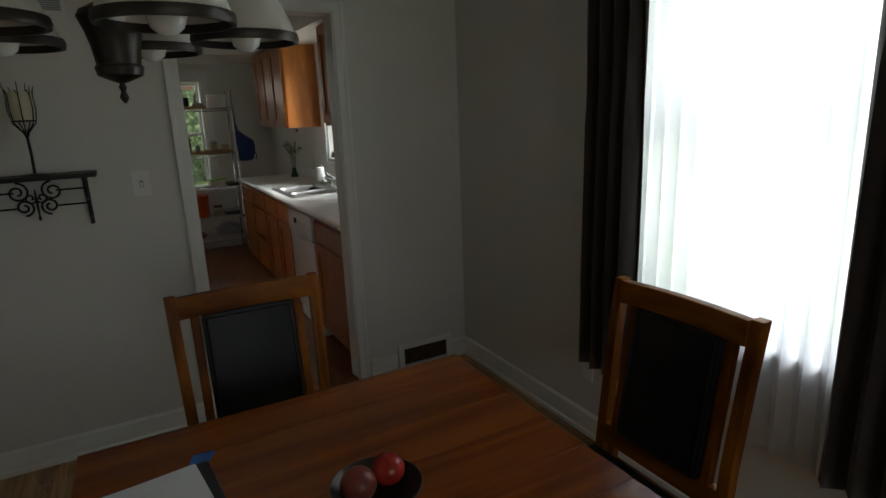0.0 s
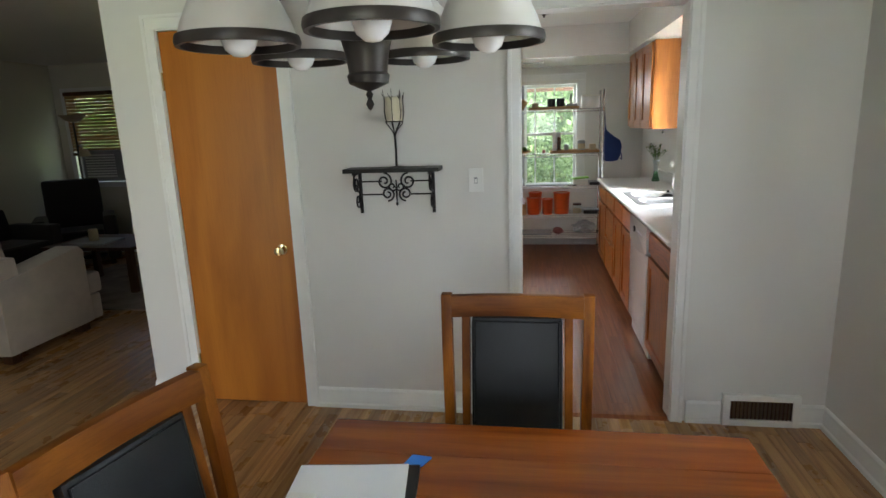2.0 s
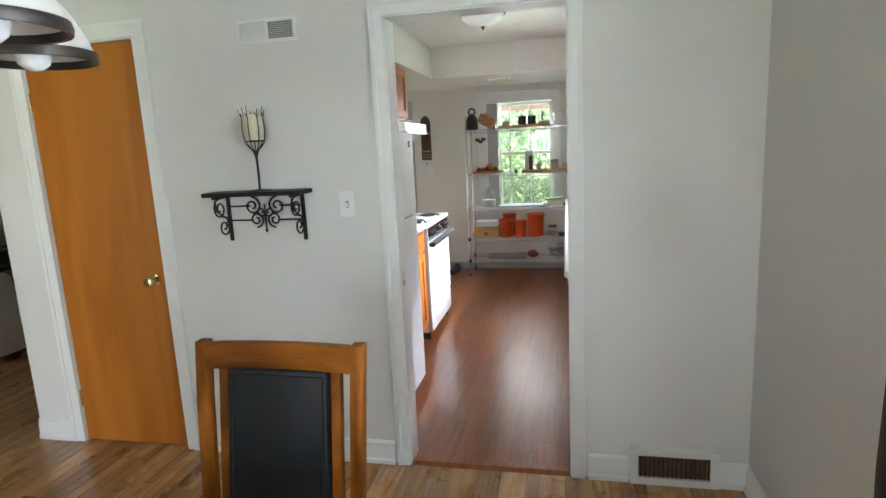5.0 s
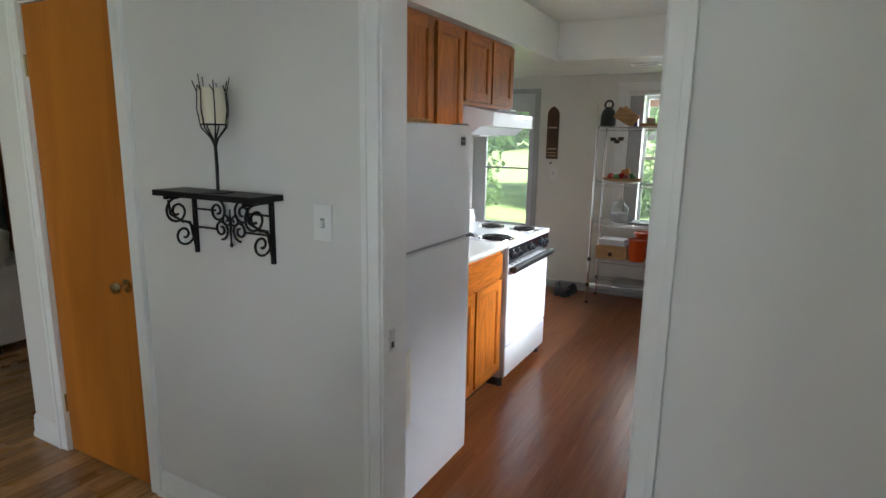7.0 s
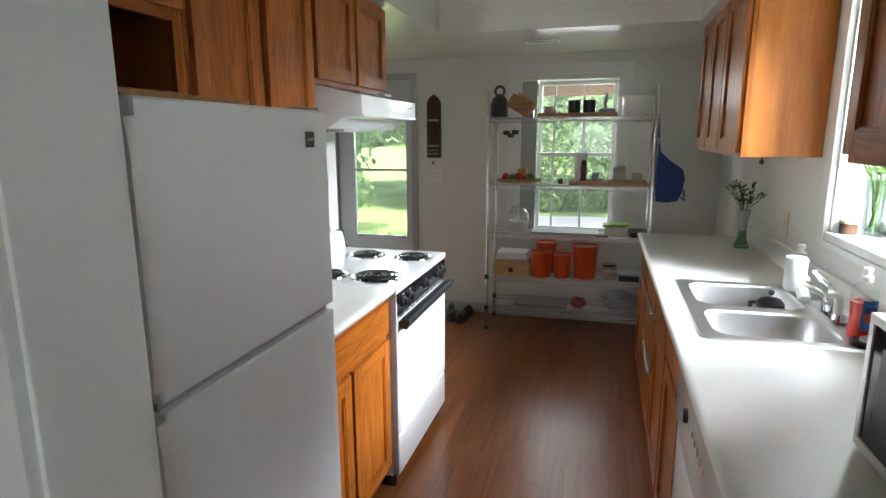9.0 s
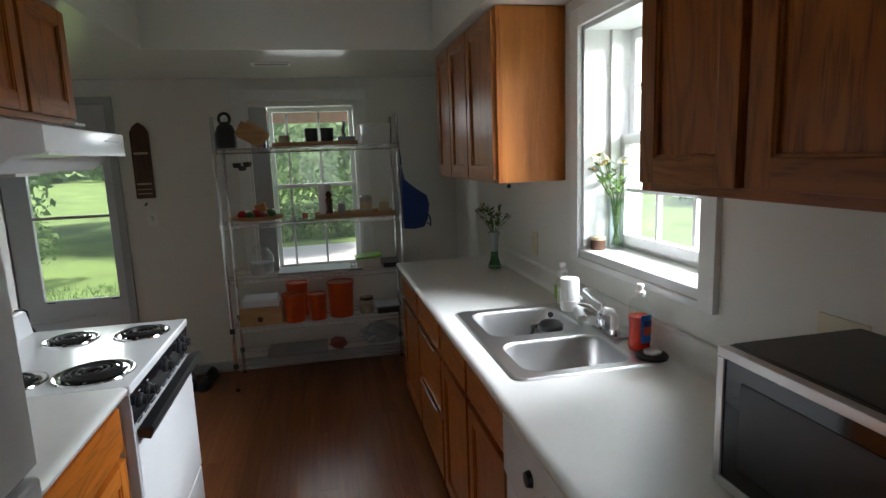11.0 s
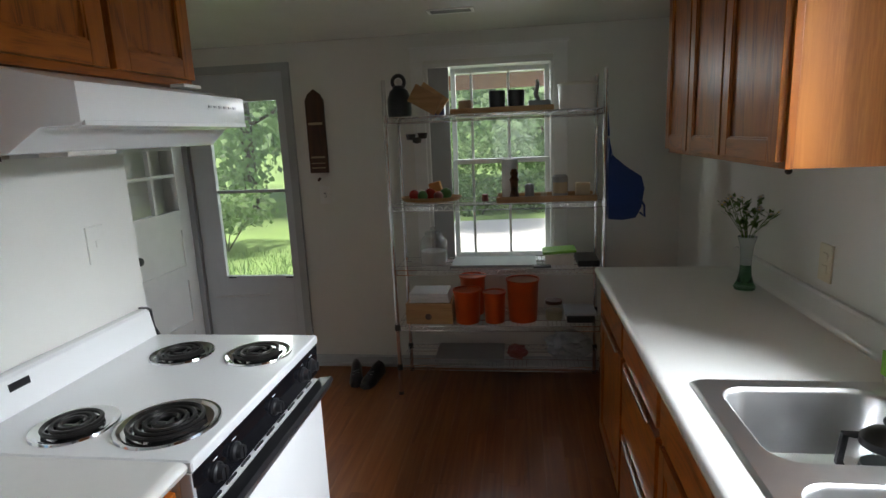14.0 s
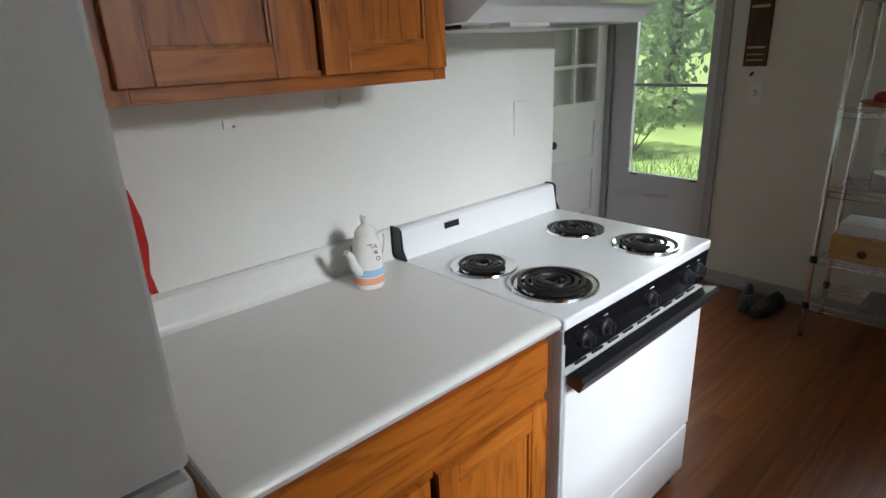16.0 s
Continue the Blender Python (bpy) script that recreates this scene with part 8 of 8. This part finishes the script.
# neighbouring house wall, porch roof, brick pier
pr = thing("porch_roof", (1.7, 10.6, 2.2), "reddish porch roof edge outside the far window", "porch roof")
part("fascia", box(0.9, 4.2, 11.4, 11.5, 1.98, 2.12, 0.004), "brick", pr)
part("deck", box(0.9, 4.2, 10.9, 11.4, 2.12, 2.18), "trim", pr)
for x in (1.0, 4.1):
    part("post", box(x - 0.05, x + 0.05, 11.35, 11.45, -0.42, 2.12, 0.006), "trim", pr)
bp = thing("brick_pier", (4.6, 6.2, -0.42), "weathered brick pier outside the sink window", "pier")
for r_ in range(34):
    z0 = -0.42 + r_ * 0.075
    for c_ in range(2):
        y0 = 7.05 + c_ * 0.21 + (0.0 if r_ % 2 else 0.10)
        part("brick", box(5.6, 5.9, y0, min(y0 + 0.2, 7.57), z0, z0 + 0.065, 0.004), "brick", bp)
part("mortar", box(5.61, 5.89, 7.07, 7.55, -0.42, 2.12), "drive", bp)

# ---- floor boards ----


def plank_mesh(w, l, t, bevel, mat, name):
    bm = bmesh.new()
    x, y = w / 2, l / 2
    lo = [bm.verts.new(c) for c in ((-x, -y, -t), (x, -y, -t), (x, y, -t), (-x, y, -t))]
    md = [bm.verts.new(c) for c in ((-x, -y, -bevel), (x, -y, -bevel), (x, y, -bevel), (-x, y, -bevel))]
    hi = [bm.verts.new(c) for c in ((-x + bevel, -y + bevel, 0), (x - bevel, -y + bevel, 0), (x - bevel, y - bevel, 0), (-x + bevel, y - bevel, 0))]
    for p_, q_ in ((lo, md), (md, hi)):
        for i in range(4):
            bm.faces.new((p_[i], p_[(i + 1) % 4], q_[(i + 1) % 4], q_[i]))
    bm.faces.new(hi)
    me = bpy.data.meshes.new(name)
    bm.to_mesh(me)
    bm.free()
    me.materials.append(M[mat])
    return me


def lay(name, label, x0, x1, y0, y1, width, lengths, mat, seed, z=0.0, bevel=0.0012, gap=0.0006, keep=300, near=None):
    """Strips along y; the nearest are parts, the rest one joined mesh."""
    rnd = random.Random(seed)
    root = thing(name, ((x0 + x1) / 2, (y0 + y1) / 2, 0), label, "floor", kind="structure")
    meshes = {l: plank_mesh(width - gap, l - gap, 0.011, bevel, mat, "plank") for l in lengths}
    rest_v, rest_f = [], []
    n = int(math.ceil((x1 - x0) / width))
    made = 0
    for i in range(n):
        x = x0 + (i + 0.5) * width
        y = y0 - rnd.uniform(0, lengths[-1] * 0.8)
        while y < y1:
            l = rnd.choice(lengths)
            a, b_ = max(y, y0), min(y + l, y1)
            if b_ - a > 0.03:
                full = a == y and b_ == y + l
                if made < keep and (near is None or near(x, (a + b_) / 2)):
                    me = meshes[l] if full else plank_mesh(width - gap, b_ - a - gap, 0.011, bevel, mat, "plank")
                    ob = new("plank", me)
                    ob.parent = root
                    ob.location = Vector((x, (a + b_) / 2, z)) - root.location
                    made += 1
                else:
                    k_ = len(rest_v)
                    w_, g_ = width / 2 - gap / 2, gap / 2
                    rest_v += [(x - w_, a + g_, z), (x + w_, a + g_, z), (x + w_, b_ - g_, z), (x - w_, b_ - g_, z), (x - w_, a + g_, z - 0.011), (x + w_, a + g_, z - 0.011), (x + w_, b_ - g_, z - 0.011), (x - w_, b_ - g_, z - 0.011)]
                    rest_f += [(k_, k_ + 1, k_ + 2, k_ + 3), (k_, k_ + 4, k_ + 5, k_ + 1), (k_ + 1, k_ + 5, k_ + 6, k_ + 2), (k_ + 2, k_ + 6, k_ + 7, k_ + 3), (k_ + 3, k_ + 7, k_ + 4, k_)]
            y += l
    if rest_f:
        me = bpy.data.meshes.new("boards")
        off = root.location
        me.from_pydata([(a - off.x, b_ - off.y, c - off.z) for a, b_, c in rest_v], [], rest_f)
        me.materials.append(M[mat + "_rest"])
        ob = new("boards", me)
        ob.parent = root
        ob["kind"] = "stuff"


def island_wood(src, name, dark, mid, light, axis, rough, across, along, coat, piece, pores, ring=0.55, blend=0.45, shine=0.35, relief=0.12):
    """The same boards joined: each differs by its island's random value."""
    mat = wood(name, dark, mid, light, axis, rough, across, along, coat, 0.0, pores, ring, blend, shine, relief)
    n, l = mat.node_tree.nodes, mat.node_tree.links
    bsdf = n["Principled BSDF"]
    old = bsdf.inputs["Base Color"].links[0].from_socket
    geo = n.new("ShaderNodeNewGeometry")
    ramp = n.new("ShaderNodeValToRGB")
    ramp.color_ramp.elements[0].color = (1 - piece, 1 - piece, 1 - piece, 1)
    l.new(geo.outputs["Random Per Island"], ramp.inputs[0])
    mx = n.new("ShaderNodeMix")
    mx.data_type, mx.blend_type = "RGBA", "MULTIPLY"
    mx.inputs[0].default_value = 1.0
    l.new(old, mx.inputs[6])
    l.new(ramp.outputs[0], mx.inputs[7])
    l.new(mx.outputs[2], bsdf.inputs["Base Color"])
    M[src + "_rest"] = mat


island_wood("strip", "oak strip floor joined", (0.30, 0.135, 0.040), (0.53, 0.285, 0.105), (0.66, 0.39, 0.165), 1, 0.27, 20, 0.9, 0.3, 0.45, 0.3)
island_wood("lamin", "laminate joined", (0.18, 0.051, 0.0135), (0.275, 0.087, 0.025), (0.37, 0.130, 0.042), 1, 0.29, 20, 0.9, 0.1, 0.14, 0.12, 0.6, 0.18)
lay("floor_dining", "honey-coloured narrow oak strip floor", -0.70, RD - 0.001, -0.6, W + 0.03, 0.0573, (0.45, 0.7, 0.95, 1.3), "strip", 21, near=lambda x, y: y > 2.9 and x > -0.8)
lay("floor_living", "honey-coloured oak strip floor of the living room", -4.9979, -0.7005, 2.2, LY, 0.0573, (0.6, 0.9, 1.3), "strip", 22, near=lambda x, y: y > 3.4 and x > -2.2)
lay("floor_bedroom", "oak strip floor of the next room", -6.2015, -4.9985, 5.3, 7.5, 0.0573, (0.9, 1.3), "strip", 23, keep=0)
lay("floor_kitchen", "red-brown wood laminate kitchen floor", -0.58, RK, W + 0.031, F, 0.0965, (0.6, 0.9, 1.2), "lamin", 24, bevel=0.0004, gap=0.0003)
